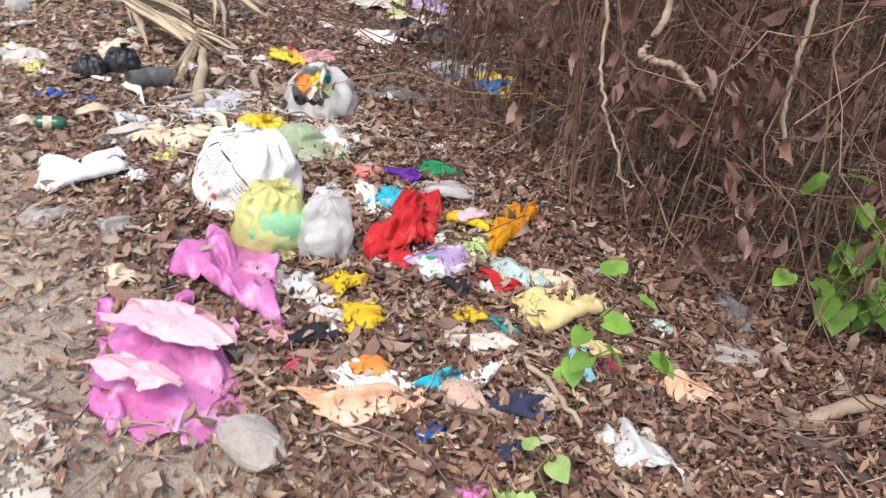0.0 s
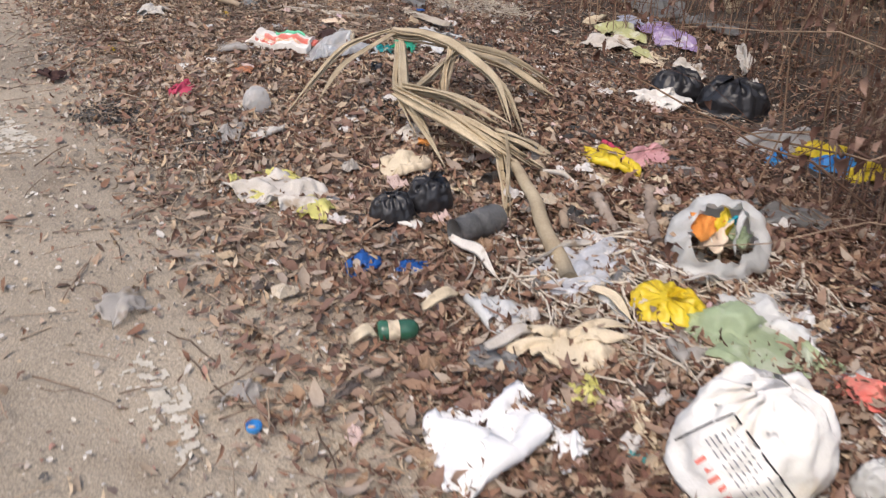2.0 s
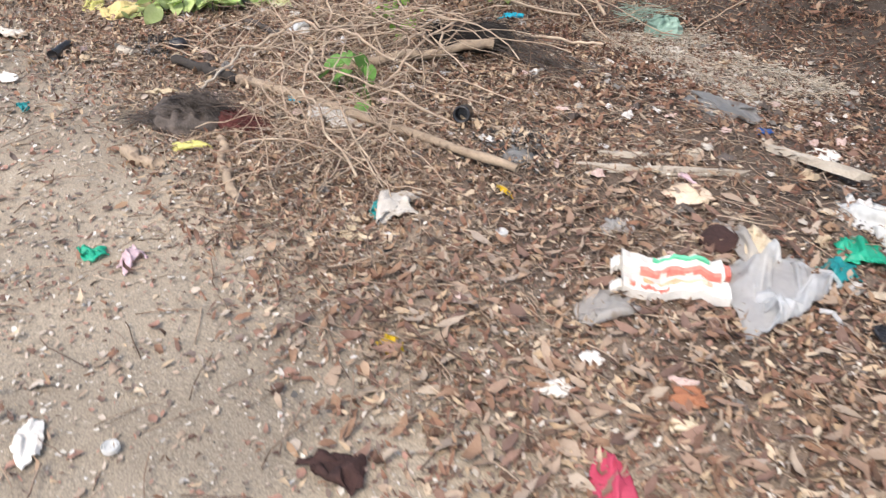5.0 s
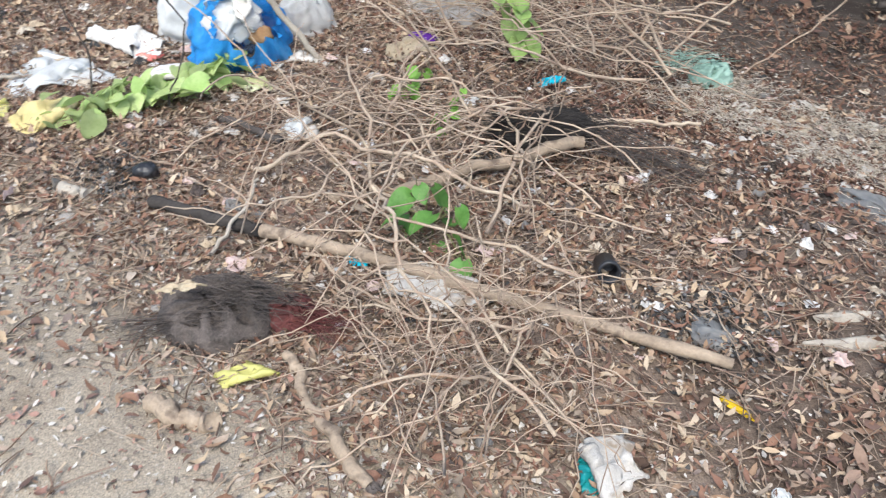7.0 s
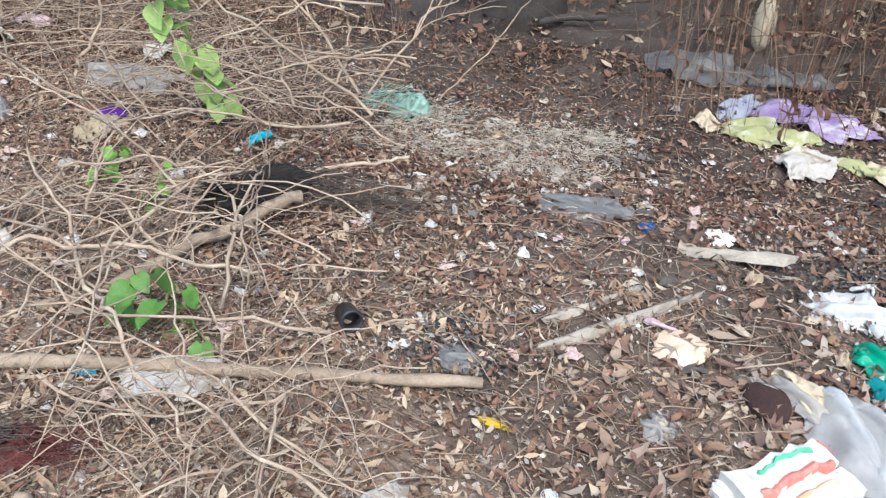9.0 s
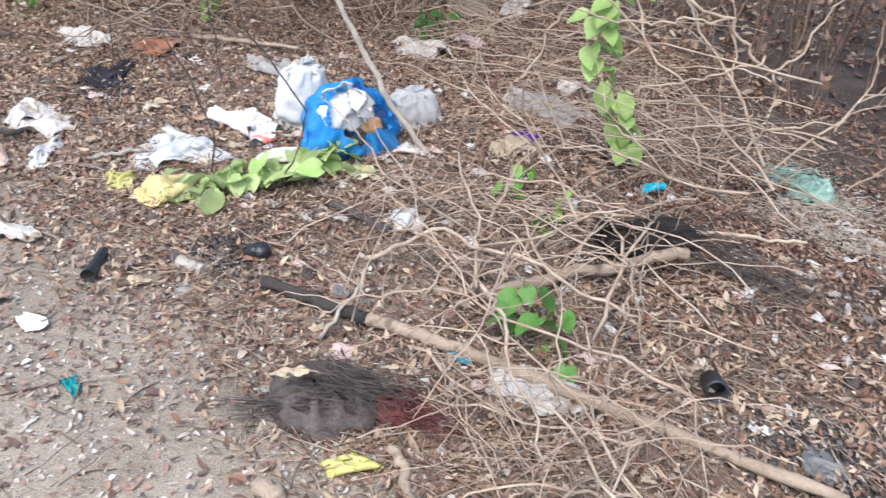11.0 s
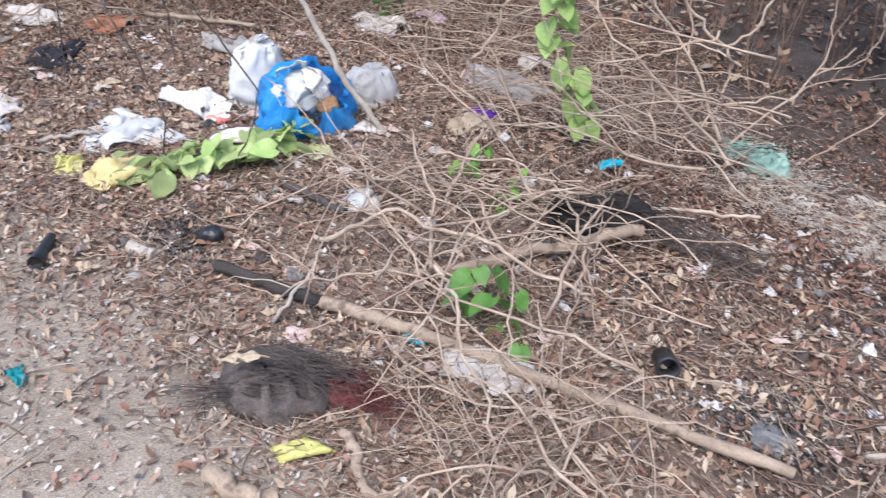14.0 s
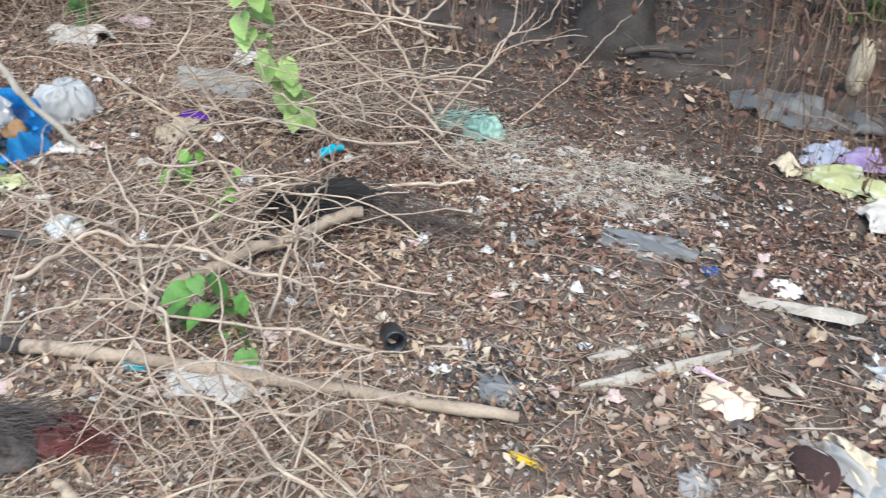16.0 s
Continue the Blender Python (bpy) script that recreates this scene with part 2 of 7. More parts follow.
def mesh(name, verts, faces, material, shade=True):
    me = bpy.data.meshes.new(name)
    me.from_pydata([tuple(v) for v in verts], [], faces)
    me.materials.append(material)
    if shade:
        me.shade_smooth()
    return me


def thing(name, me, m, label, category, group="", kind=""):
    ob = new(name, me)
    ob.matrix_world = m
    return tagged(ob, label, category, group, kind)


def part(name, me, parent, m=None, label=""):
    ob = new(name, me)
    ob.parent = parent
    if m is not None:
        ob.matrix_basis = m
    return tagged(ob, label)


def empty(name, m, label, category, group=""):
    return thing(name, None, m, label, category, group)


def quads(n, k, closed=True):
    """Faces of n rings of k points."""
    out = []
    for i in range(n - 1):
        for j in range(k if closed else k - 1):
            out.append((i * k + j, i * k + (j + 1) % k, (i + 1) * k + (j + 1) % k, (i + 1) * k + j))
    return out


def tubes(lines, sides=5):
    """Tubes round polylines: each a pair of points (n x 3) and radii (n)."""
    verts, faces, base = [], [], 0
    ang = np.arange(sides) * 2 * np.pi / sides
    for pts, rad in lines:
        pts, rad = np.asarray(pts, float), np.asarray(rad, float)
        d = np.gradient(pts, axis=0)
        d /= np.linalg.norm(d, axis=1, keepdims=True) + 1e-9
        ref = np.where(np.abs(d[:, 2:3]) > 0.9, [[1.0, 0, 0]], [[0, 0, 1.0]])
        a = np.cross(d, ref)
        a /= np.linalg.norm(a, axis=1, keepdims=True) + 1e-9
        b = np.cross(d, a)
        ring = pts[:, None] + rad[:, None, None] * (np.cos(ang)[None, :, None] * a[:, None] + np.sin(ang)[None, :, None] * b[:, None])
        n = len(pts)
        verts.append(ring.reshape(-1, 3))
        faces += [tuple(base + v for v in f) for f in quads(n, sides)]
        faces += [tuple(base + v for v in range(sides)), tuple(base + (n - 1) * sides + v for v in reversed(range(sides)))]
        base += n * sides
    return np.concatenate(verts), faces


def wander(rng, start, end, n, wild, sag=0.0):
    """A crooked line from start to end."""
    t = np.linspace(0, 1, n)[:, None]
    p = np.asarray(start) * (1 - t) + np.asarray(end) * t
    step = rng.normal(0, wild, (n, 3)).cumsum(0)
    step -= step[0] * (1 - t) + step[-1] * t
    p = p + step
    p[:, 2] += -sag * 4 * (t[:, 0] * (1 - t[:, 0]))
    return p


def leaf_cloud(rng, pos, length, width, tilt=0.5, curl=0.25, fall=None):
    """Many small folded leaves as one list of vertices and faces. pos n x 3; length, width n."""
    n = len(pos)
    prof_t = np.array([0, 0.3, 0.3, 0.3, 0.7, 0.7, 0.7, 1.0])
    prof_s = np.array([0, -1, 0, 1, -0.75, 0, 0.75, 0]) * 0.5
    x = (prof_t - 0.5)[None] * length[:, None]
    y = prof_s[None] * width[:, None]
    c = rng.uniform(-curl, curl, (n, 1)) * 1.3
    z = c * length[:, None] * (4 * (prof_t - 0.5) ** 2)[None] + rng.uniform(0, 0.6, (n, 1)) * np.abs(y)
    p = np.stack([x, y, z], 2)
    yaw, pitch, roll = rng.uniform(0, 6.283, n), rng.normal(0, tilt, n), rng.normal(0, tilt, n)
    if fall is not None:
        pitch = rng.normal(fall, 0.5, n)
    cy, sy, cp, sp, cr, sr = np.cos(yaw), np.sin(yaw), np.cos(pitch), np.sin(pitch), np.cos(roll), np.sin(roll)
    one, nil = np.ones(n), np.zeros(n)
    rz = np.stack([cy, -sy, nil, sy, cy, nil, nil, nil, one], 1).reshape(n, 3, 3)
    ry = np.stack([cp, nil, sp, nil, one, nil, -sp, nil, cp], 1).reshape(n, 3, 3)
    rx = np.stack([one, nil, nil, nil, cr, -sr, nil, sr, cr], 1).reshape(n, 3, 3)
    p = np.einsum("nij,nkj->nki", rz @ ry @ rx, p) + pos[:, None]
    f = np.array([(0, 1, 2), (0, 2, 3), (1, 4, 5), (1, 5, 2), (2, 5, 6), (2, 6, 3), (4, 7, 5), (5, 7, 6)])
    faces = (f[None] + (np.arange(n) * 8)[:, None, None]).reshape(-1, 3)
    return p.reshape(-1, 3), faces


def big_mesh(name, verts, tris, material):
    """A mesh from arrays of vertices and triangles, quick for many."""
    me = bpy.data.meshes.new(name)
    tris = np.asarray(tris, dtype=np.int32)
    me.vertices.add(len(verts))
    me.vertices.foreach_set("co", np.asarray(verts, dtype=np.float32).ravel())
    me.loops.add(tris.size)
    me.loops.foreach_set("vertex_index", tris.ravel())
    me.polygons.add(len(tris))
    me.polygons.foreach_set("loop_start", np.arange(0, tris.size, 3, dtype=np.int32))
    me.update(calc_edges=True)
    me.validate()
    me.materials.append(material)
    return me


# ---- ground and road ----
def spread(lo, hi, step, far):
    mid = np.arange(lo, hi, step)
    out = step * 1.35 ** np.arange(1, 60)
    out = out.cumsum()
    out = np.append(out[out < far], far)
    return np.concatenate([lo - out[::-1], mid, mid[-1] + out])


gx, gy = spread(-9.0, 4.0, 0.07, 300), spread(-2.0, 15.0, 0.07, 300)
X, Y = np.meshgrid(gx, gy)
gv = np.stack([X.ravel(), Y.ravel(), ground_z(X, Y).ravel()], 1)
idx = np.arange(X.size).reshape(X.shape)
a, b, c, d = (q.ravel() for q in (idx[:-1, :-1], idx[:-1, 1:], idx[1:, 1:], idx[1:, :-1]))
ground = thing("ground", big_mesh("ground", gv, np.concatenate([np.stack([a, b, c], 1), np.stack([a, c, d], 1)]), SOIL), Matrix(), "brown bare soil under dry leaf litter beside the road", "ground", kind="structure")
ground.data.shade_smooth()

ss = np.concatenate([[-120, -60, -30, -15], np.arange(-6, 16, 0.04), [25, 50, 120]])
edge = 0.55 - bend(np.minimum(ss, 25)) + 0.08 * np.sin(1.9 * ss) + 0.05 * np.sin(5.3 * ss + 1) + 0.035 * np.sin(13 * ss) + 0.02 * np.sin(37 * ss)
us = np.linspace(0, 1, 40)
U = -7 + (edge[:, None] + 7) * (1 - (1 - us[None]) ** 2)
S = np.repeat(ss[:, None], 40, 1)
RX, RY = at_us(U, S)
rz = 0.004 + 0.4 * bumps(RX, RY) * smooth(-0.6, 0.3, U + bend(S)) - 0.03 * smooth(-0.12, 0, U - edge[:, None])
rv = np.stack([RX.ravel(), RY.ravel(), rz.ravel()], 1)
idx = np.arange(U.size).reshape(U.shape)
a, b, c, d = (q.ravel() for q in (idx[:-1, :-1], idx[:-1, 1:], idx[1:, 1:], idx[1:, :-1]))
road = thing("road", big_mesh("road", rv, np.concatenate([np.stack([a, b, c], 1), np.stack([a, c, d], 1)]), ROAD), Matrix(), "dusty grey-brown asphalt road with a crumbling edge", "road", kind="structure")
road.data.shade_smooth()


def clearing():
    """Pale dusty ground that opens behind the trees."""
    us, ss = np.linspace(0, 1, 24), np.linspace(0, 1, 40)
    U, S = np.meshgrid(us, ss)
    S = 7.6 + 34 * S ** 1.6
    near = 8.7 + 0.3 * np.sin(1.3 * S) + 0.2 * np.sin(3.1 * S + 1) + 0.06 * np.sin(9 * S)
    U = near + 26 * U ** 2
    x, y = at_us(U, S)
    z = ground_z(x, y) + 0.006 + 0.02 * smooth(0, 0.6, U - near)
    v = np.stack([x.ravel(), y.ravel(), z.ravel()], 1)
    idx = np.arange(U.size).reshape(U.shape)
    a, b, c, d = (q.ravel() for q in (idx[:-1, :-1], idx[:-1, 1:], idx[1:, 1:], idx[1:, :-1]))
    thing("clearing", big_mesh("clearing", v, np.concatenate([np.stack([a, b, c], 1), np.stack([a, c, d], 1)]), PALE_DUST), Matrix(), "pale dusty bare ground behind the trees", "ground", kind="structure")


PALE_DUST = mat("pale_dust", (0.25, 0.22, 0.185), (0.15, 0.125, 0.105), 0.95, 1.4, 60, 0.6, spec=0.1, stain=(0.15, 0.12, 0.09))
clearing()


def road_paint():
    rng = np.random.default_rng(3)
    verts, faces = [], []
    for s in np.arange(0.2, 5.7, 0.009):
        mid = 0.33 - 0.09 * max(0.0, s - 3.4) + 0.14 * math.exp(-((s - 1.6) / 0.5) ** 2)
        thick = 0.42 * math.exp(-((s - 4.85) / 0.4) ** 4) + 0.36 * math.exp(-((s - 3.5) / 0.16) ** 4) + 0.5 * math.exp(-((s - 1.65) / 0.36) ** 4) - 0.42
        for u in np.arange(mid - 0.11, mid + 0.11, 0.009):
            k = 0.9 * noise.noise((u * 7, s * 2.6, 0)) + 0.55 * noise.noise((u * 34, s * 34, 3)) + 0.35 * noise.noise((u * 90, s * 90, 5)) + 0.6 * noise.noise((s * 1.3, 7, 2)) - 7 * abs(u - mid) ** 1.4 + thick
            if k > 0.14:
                x, y = at_us(u, s)
                z = 0.0075 + 0.4 * float(bumps(x, y)) + rng.uniform(0, 0.001)
                b = len(verts)
                for du, ds in ((-1, -1), (1, -1), (1.1, 0.9), (-1, 1)):
                    px, py = at_us(u + du * rng.uniform(0.003, 0.008), s + ds * rng.uniform(0.003, 0.008))
                    verts.append((px, py, z))
                faces.append((b, b + 1, b + 2, b + 3))
    thing("road_marking", mesh("road_marking", verts, faces, PAINT, False), Matrix(), "worn flaking white edge line on the road", "road marking", kind="structure")


road_paint()


# ---- leaf litter and scraps ----
def litter_spots(rng, n, u0, u1, s0, s1, power=1.0):
    u, s = rng.uniform(u0, u1, n), rng.uniform(s0, s1, n)
    patch = 0.5 + 0.5 * np.sin(2.1 * u + 1.3 * s) * np.sin(1.7 * s - 2.6 * u + 1)
    v = u + bend(s)
    thin = 1 - 0.55 * smooth(2.9, 3.5, u) * (1 - smooth(8.5, 9.5, s)) - 0.75 * np.exp(-((u - 2.45) / 0.65) ** 2 - ((s - 5.9) / 1.1) ** 2) * (1 - smooth(2.9, 3.5, u))
    keep = rng.uniform(0, 1, n) < (0.005 + 0.037 * smooth(-0.4, 0.3, v) + 0.958 * smooth(0.3, 1.0, v)) ** power * (0.5 + 0.5 * patch) * thin
    x, y = at_us(u[keep], s[keep])
    return x, y, np.where(v[keep] < 0.5, 0.006, ground_z(x, y))


rng = np.random.default_rng(11)
x, y, z = litter_spots(rng, 290000, -1.0, 5.0, 0.4, 12.8)
# Leaf tone darkens towards the trees, taking in some of their shade.
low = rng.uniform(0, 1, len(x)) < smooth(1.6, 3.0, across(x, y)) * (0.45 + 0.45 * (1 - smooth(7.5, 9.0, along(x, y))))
for pick, material, label in ((~low, LITTER, "brown dry fallen leaves scattered on the soil"), (low, LITTER_DARK, "dark leaves on the low ground, toned down for shade")):
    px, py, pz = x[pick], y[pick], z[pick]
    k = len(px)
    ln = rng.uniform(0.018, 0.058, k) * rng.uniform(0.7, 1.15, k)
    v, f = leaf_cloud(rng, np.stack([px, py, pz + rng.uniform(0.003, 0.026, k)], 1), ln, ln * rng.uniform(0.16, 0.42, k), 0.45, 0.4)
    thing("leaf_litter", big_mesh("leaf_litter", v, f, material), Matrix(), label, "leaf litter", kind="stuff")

x, y, z = litter_spots(np.random.default_rng(12), 5200, 0.5, 3.0, 0.8, 6.4)
big_rng = np.random.default_rng(13)
k = len(x)
ln = big_rng.uniform(0.05, 0.095, k)
v, f = leaf_cloud(big_rng, np.stack([x, y, z + big_rng.uniform(0.012, 0.03, k)], 1), ln, ln * big_rng.uniform(0.24, 0.46, k), 0.28, 0.3)
thing("leaf_litter", big_mesh("leaf_litter", v, f, BROAD_LITTER), Matrix(), "larger curled tan and brown fallen leaves", "leaf litter", kind="stuff")

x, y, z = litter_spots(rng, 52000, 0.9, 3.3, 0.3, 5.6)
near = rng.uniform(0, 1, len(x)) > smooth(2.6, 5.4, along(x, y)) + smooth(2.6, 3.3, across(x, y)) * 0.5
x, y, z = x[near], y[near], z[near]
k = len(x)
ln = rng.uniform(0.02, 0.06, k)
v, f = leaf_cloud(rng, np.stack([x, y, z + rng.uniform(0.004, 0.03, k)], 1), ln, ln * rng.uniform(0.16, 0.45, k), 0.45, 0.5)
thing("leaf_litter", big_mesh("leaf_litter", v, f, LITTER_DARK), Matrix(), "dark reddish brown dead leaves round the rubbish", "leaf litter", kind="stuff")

x, y, z = litter_spots(rng, 70000, 0.4, 4.2, 4.6, 11.5)
k = len(x)
ln = rng.uniform(0.008, 0.028, k)
v, f = leaf_cloud(rng, np.stack([x, y, z + rng.uniform(0.003, 0.014, k)], 1), ln, ln * rng.uniform(0.25, 0.7, k), 0.4, 0.4)
thing("leaf_fragments", big_mesh("leaf_fragments", v, f, FRAGMENTS), Matrix(), "broken bits of dry leaf, bark and ash", "leaf litter", kind="stuff")

# chips, broken leaves and dust trodden into the verge
u, s = rng.uniform(-1.6, 1.0, 150000), rng.uniform(0.6, 12.5, 150000)
patch = 0.5 + 0.5 * np.sin(3.3 * u + 2.1 * s) * np.sin(2.7 * s - 3.6 * u + 1)
keep = rng.uniform(0, 1, len(u)) < (0.10 + 0.42 * smooth(-0.9, 0.6, u + bend(s))) * (0.2 + 0.8 * smooth(4.4, 7.2, s)) * (0.35 + 0.65 * patch)
x, y = at_us(u[keep], s[keep])
k = len(x)
ln = rng.uniform(0.006, 0.026, k) * np.where(rng.uniform(0, 1, k) < 0.1, 2.0, 1.0)
z = np.where(u[keep] + bend(s[keep]) < 0.5, 0.006 + 0.4 * bumps(x, y) * smooth(-0.6, 0.3, u[keep] + bend(s[keep])), ground_z(x, y))
v, f = leaf_cloud(rng, np.stack([x, y, z + rng.uniform(0.002, 0.010, k)], 1), ln, ln * rng.uniform(0.25, 0.7, k), 0.25, 0.3)
thing("leaf_fragments", big_mesh("leaf_fragments", v, f, FRAGMENTS), Matrix(), "broken leaves and wood chips trodden into the dusty verge", "leaf litter", kind="stuff")

x, y, z = litter_spots(rng, 36000, -1.0, 9.0, 1.0, 20.0)
deep = (along(x, y) > 12.3) | (across(x, y) > 4.6)
x, y, z = x[deep], y[deep], z[deep]
k = len(x)
ln = rng.uniform(0.05, 0.11, k)
v, f = leaf_cloud(rng, np.stack([x, y, z + rng.uniform(0.004, 0.03, k)], 1), ln, ln * rng.uniform(0.3, 0.6, k), 0.4)
thing("leaf_litter", big_mesh("leaf_litter", v, f, LITTER), Matrix(), "brown dead leaves lying under the bushes", "leaf litter", kind="stuff")

x, y, z = litter_spots(rng, 26000, -1.2, 4.5, 0.3, 12.0, 0.12)
k = len(x)
ln = rng.uniform(0.004, 0.022, k)
v, f = leaf_cloud(rng, np.stack([x, y, z + rng.uniform(0.006, 0.02, k)], 1), ln, ln * rng.uniform(0.4, 0.9, k), 0.3)
thing("paper_scraps", big_mesh("paper_scraps", v, f, FLAKES), Matrix(), "small pale torn paper and ash scraps on the soil", "scraps", kind="stuff")


def straw(rng, n, u0, u1, s0, s1, lo, hi, name, label, material, rad=0.0016):
    lines = []
    for _ in range(n):
        u, s = rng.uniform(u0, u1), rng.uniform(s0, s1)
        px, py = at_us(u, s)
        ang, ln = rng.uniform(0, 6.283), rng.uniform(lo, hi)
        dx, dy = math.cos(ang) * ln / 2, math.sin(ang) * ln / 2
        h = rng.uniform(0.008, 0.03)
        p = wander(rng, (px - dx, py - dy, 0), (px + dx, py + dy, 0), 5, ln * 0.03)
        p[:, 2] = np.where(across(p[:, 0], p[:, 1]) + bend(along(p[:, 0], p[:, 1])) < 0.5, 0.0, ground_z(p[:, 0], p[:, 1])) + h + np.abs(p[:, 2])
        lines.append((p, np.full(5, rad) * rng.uniform(0.6, 1.8)))
    v, f = tubes(lines, 3)
    thing(name, mesh(name, v, f, material), Matrix(), label, "twigs", kind="stuff")


straw(rng, 4200, 0.5, 4.6, 0.5, 11.5, 0.05, 0.22, "twig_litter", "thin broken dry twigs and straw on the soil", TWIGS)
straw(rng, 420, -0.9, 0.8, 6.8, 11, 0.04, 0.16, "twig_litter", "short pale straws trodden into the verge", TWIGS)
straw(np.random.default_rng(14), 2600, 0.6, 2.5, 5.9, 9.6, 0.04, 0.22, "twig_litter", "fine pale dry stalks strewn over the litter", TWIGS, 0.0013)
straw(rng, 700, -1.0, 0.8, 1.0, 11, 0.05, 0.2, "twig_litter", "a few pale straws on the dusty road", TWIGS)


# ---- thickets ----
def vine_thicket(seed, lines_in, leaves_in, u0, u1, s0, s1, top, label, leaf=0.09, dense=0.5, material=None):
    """Hanging and crossing dead vines with shrivelled leaves, over a stretch of the verge."""
    rng = np.random.default_rng(seed)
    lines = []
    for k in range(lines_in):
        u, s = rng.uniform(u0, u1), rng.uniform(s0, s1)
        px, py = at_us(u, s)
        gz = float(ground_z(px, py))
        if rng.uniform() < dense:
            qx, qy = px + rng.normal(0, 0.2), py + rng.normal(0, 0.2)
            p = wander(rng, (px, py, gz), (qx, qy, gz + top * rng.uniform(0.5, 1.1)), 9, 0.03)
        else:
            ang, ln = rng.uniform(0, 6.283), rng.uniform(0.5, 1.6)
            h = gz + top * rng.uniform(0.05, 0.9)
            p = wander(rng, (px, py, h), (px + ln * math.cos(ang), py + ln * math.sin(ang), max(gz, h + rng.normal(0, 0.35))), 9, 0.045, rng.uniform(-0.1, 0.2))
        p[:, 2] = np.maximum(p[:, 2], ground_z(p[:, 0], p[:, 1]) + 0.005)
        r = rng.choice([0.0015, 0.002, 0.003, 0.005], p=[0.35, 0.35, 0.22, 0.08])
        lines.append((p, np.linspace(r * 1.2, r * 0.6, 9)))
    v, f = tubes(lines, 4)
    thing("dead_vines", mesh("dead_vines", v, f, material or VINES), Matrix(), label, "vines", kind="stuff")
    pick = rng.integers(0, len(lines), leaves_in)
    pos = np.array([lines[i][0][rng.integers(1, 9)] for i in pick]) + rng.normal(0, 0.03, (leaves_in, 3))
    pos[:, 2] = np.maximum(pos[:, 2], ground_z(pos[:, 0], pos[:, 1]) + 0.02)
    ln = rng.uniform(0.4, 1.2, leaves_in) * leaf
    v, f = leaf_cloud(rng, pos, ln, ln * rng.uniform(0.2, 0.5, leaves_in), 0.8, 0.7, fall=1.2)
    thing("dead_leaves", big_mesh("dead_leaves", v, f, VINE_LEAVES), Matrix(), "shrivelled brown leaves hanging on dead vines", "dead leaves", kind="stuff")


vine_thicket(21, 2300, 11000, 2.5, 4.6, -0.6, 3.6, 2.4, "dense tangle of brown dead vines beside the rubbish", 0.065, 0.3)
vine_thicket(22, 800, 1800, 4.0, 6.2, 2.8, 6.8, 2.4, "dead brown vines hanging behind the rubbish heap")
vine_thicket(23, 330, 700, 5.2, 7.4, 6.2, 10.5, 1.6, "brown dead undergrowth below the trees")
vine_thicket(24, 520, 700, 3.4, 6.4, 10.6, 14.5, 2.2, "tangle of dead vines round the tree trunks", 0.08, 0.35, TWIGS)
vine_thicket(25, 600, 500, 1.2, 3.4, 12.2, 14.5, 1.9, "dead vines in front of green bushes", 0.09, 0.25)

vine_thicket(26, 170, 500, 4.3, 6.0, 8.2, 11.0, 2.4, "dead brown vines hanging beside the tree trunks", 0.08, 0.7)


vine_thicket(27, 560, 260, 1.2, 4.2, 10.7, 12.6, 1.0, "low tangle of dead creepers before the trees", 0.07, 0.2, TWIGS)


def hanging_clumps(seed, n, u0, u1, s0, s1, low, high):
    """Clumps of curled dead leaves that hang together on the vines."""
    rng = np.random.default_rng(seed)
    pos = []
    for _ in range(n):
        u, s, h = rng.uniform(u0, u1), rng.uniform(s0, s1), rng.uniform(low, high)
        k = rng.integers(4, 13)
        x, y = at_us(u, s)
        pos.append(np.stack([x + rng.normal(0, 0.035, k), y + rng.normal(0, 0.035, k), h - np.abs(rng.normal(0, 0.09, k))], 1))
    pos = np.concatenate(pos)
    ln = rng.uniform(0.06, 0.12, len(pos))
    v, f = leaf_cloud(rng, pos, ln, ln * rng.uniform(0.28, 0.5, len(pos)), 0.5, 0.6, fall=1.35)
    thing("dead_leaves", big_mesh("dead_leaves", v, f, VINE_LEAVES), Matrix(), "clumps of curled brown leaves hanging on vines", "dead leaves", kind="stuff")


hanging_clumps(91, 90, 2.45, 3.5, 1.2, 3.4, 0.25, 1.3)
hanging_clumps(92, 24, 3.2, 4.6, 10.8, 12.4, 0.7, 1.7)


def branch(rng, start, end, r, wild=0.02, forks=3, spread_by=0.5, sag=0.0, n=12, lift=None):
    """A crooked branch and its side twigs, as lines."""
    p = wander(rng, start, end, n, wild, sag)
    out = [(p, np.linspace(r, r * 0.45, n))]
    axis = p[-1] - p[0]
    for _ in range(forks):
        i = rng.integers(2, n - 1)
        d = axis / np.linalg.norm(axis) + rng.normal(0, spread_by, 3)
        if lift is not None:
            d[2] = abs(d[2]) * lift
        ln = np.linalg.norm(axis) * rng.uniform(0.15, 0.45)
        q = wander(rng, p[i], p[i] + d / np.linalg.norm(d) * ln, 8, wild * 0.8)
        out.append((q, np.linspace(r * 0.55, r * 0.2, 8)))
    for q, _ in out:
        q[:, 2] = np.maximum(q[:, 2], ground_z(q[:, 0], q[:, 1]) + 0.006)
    return out


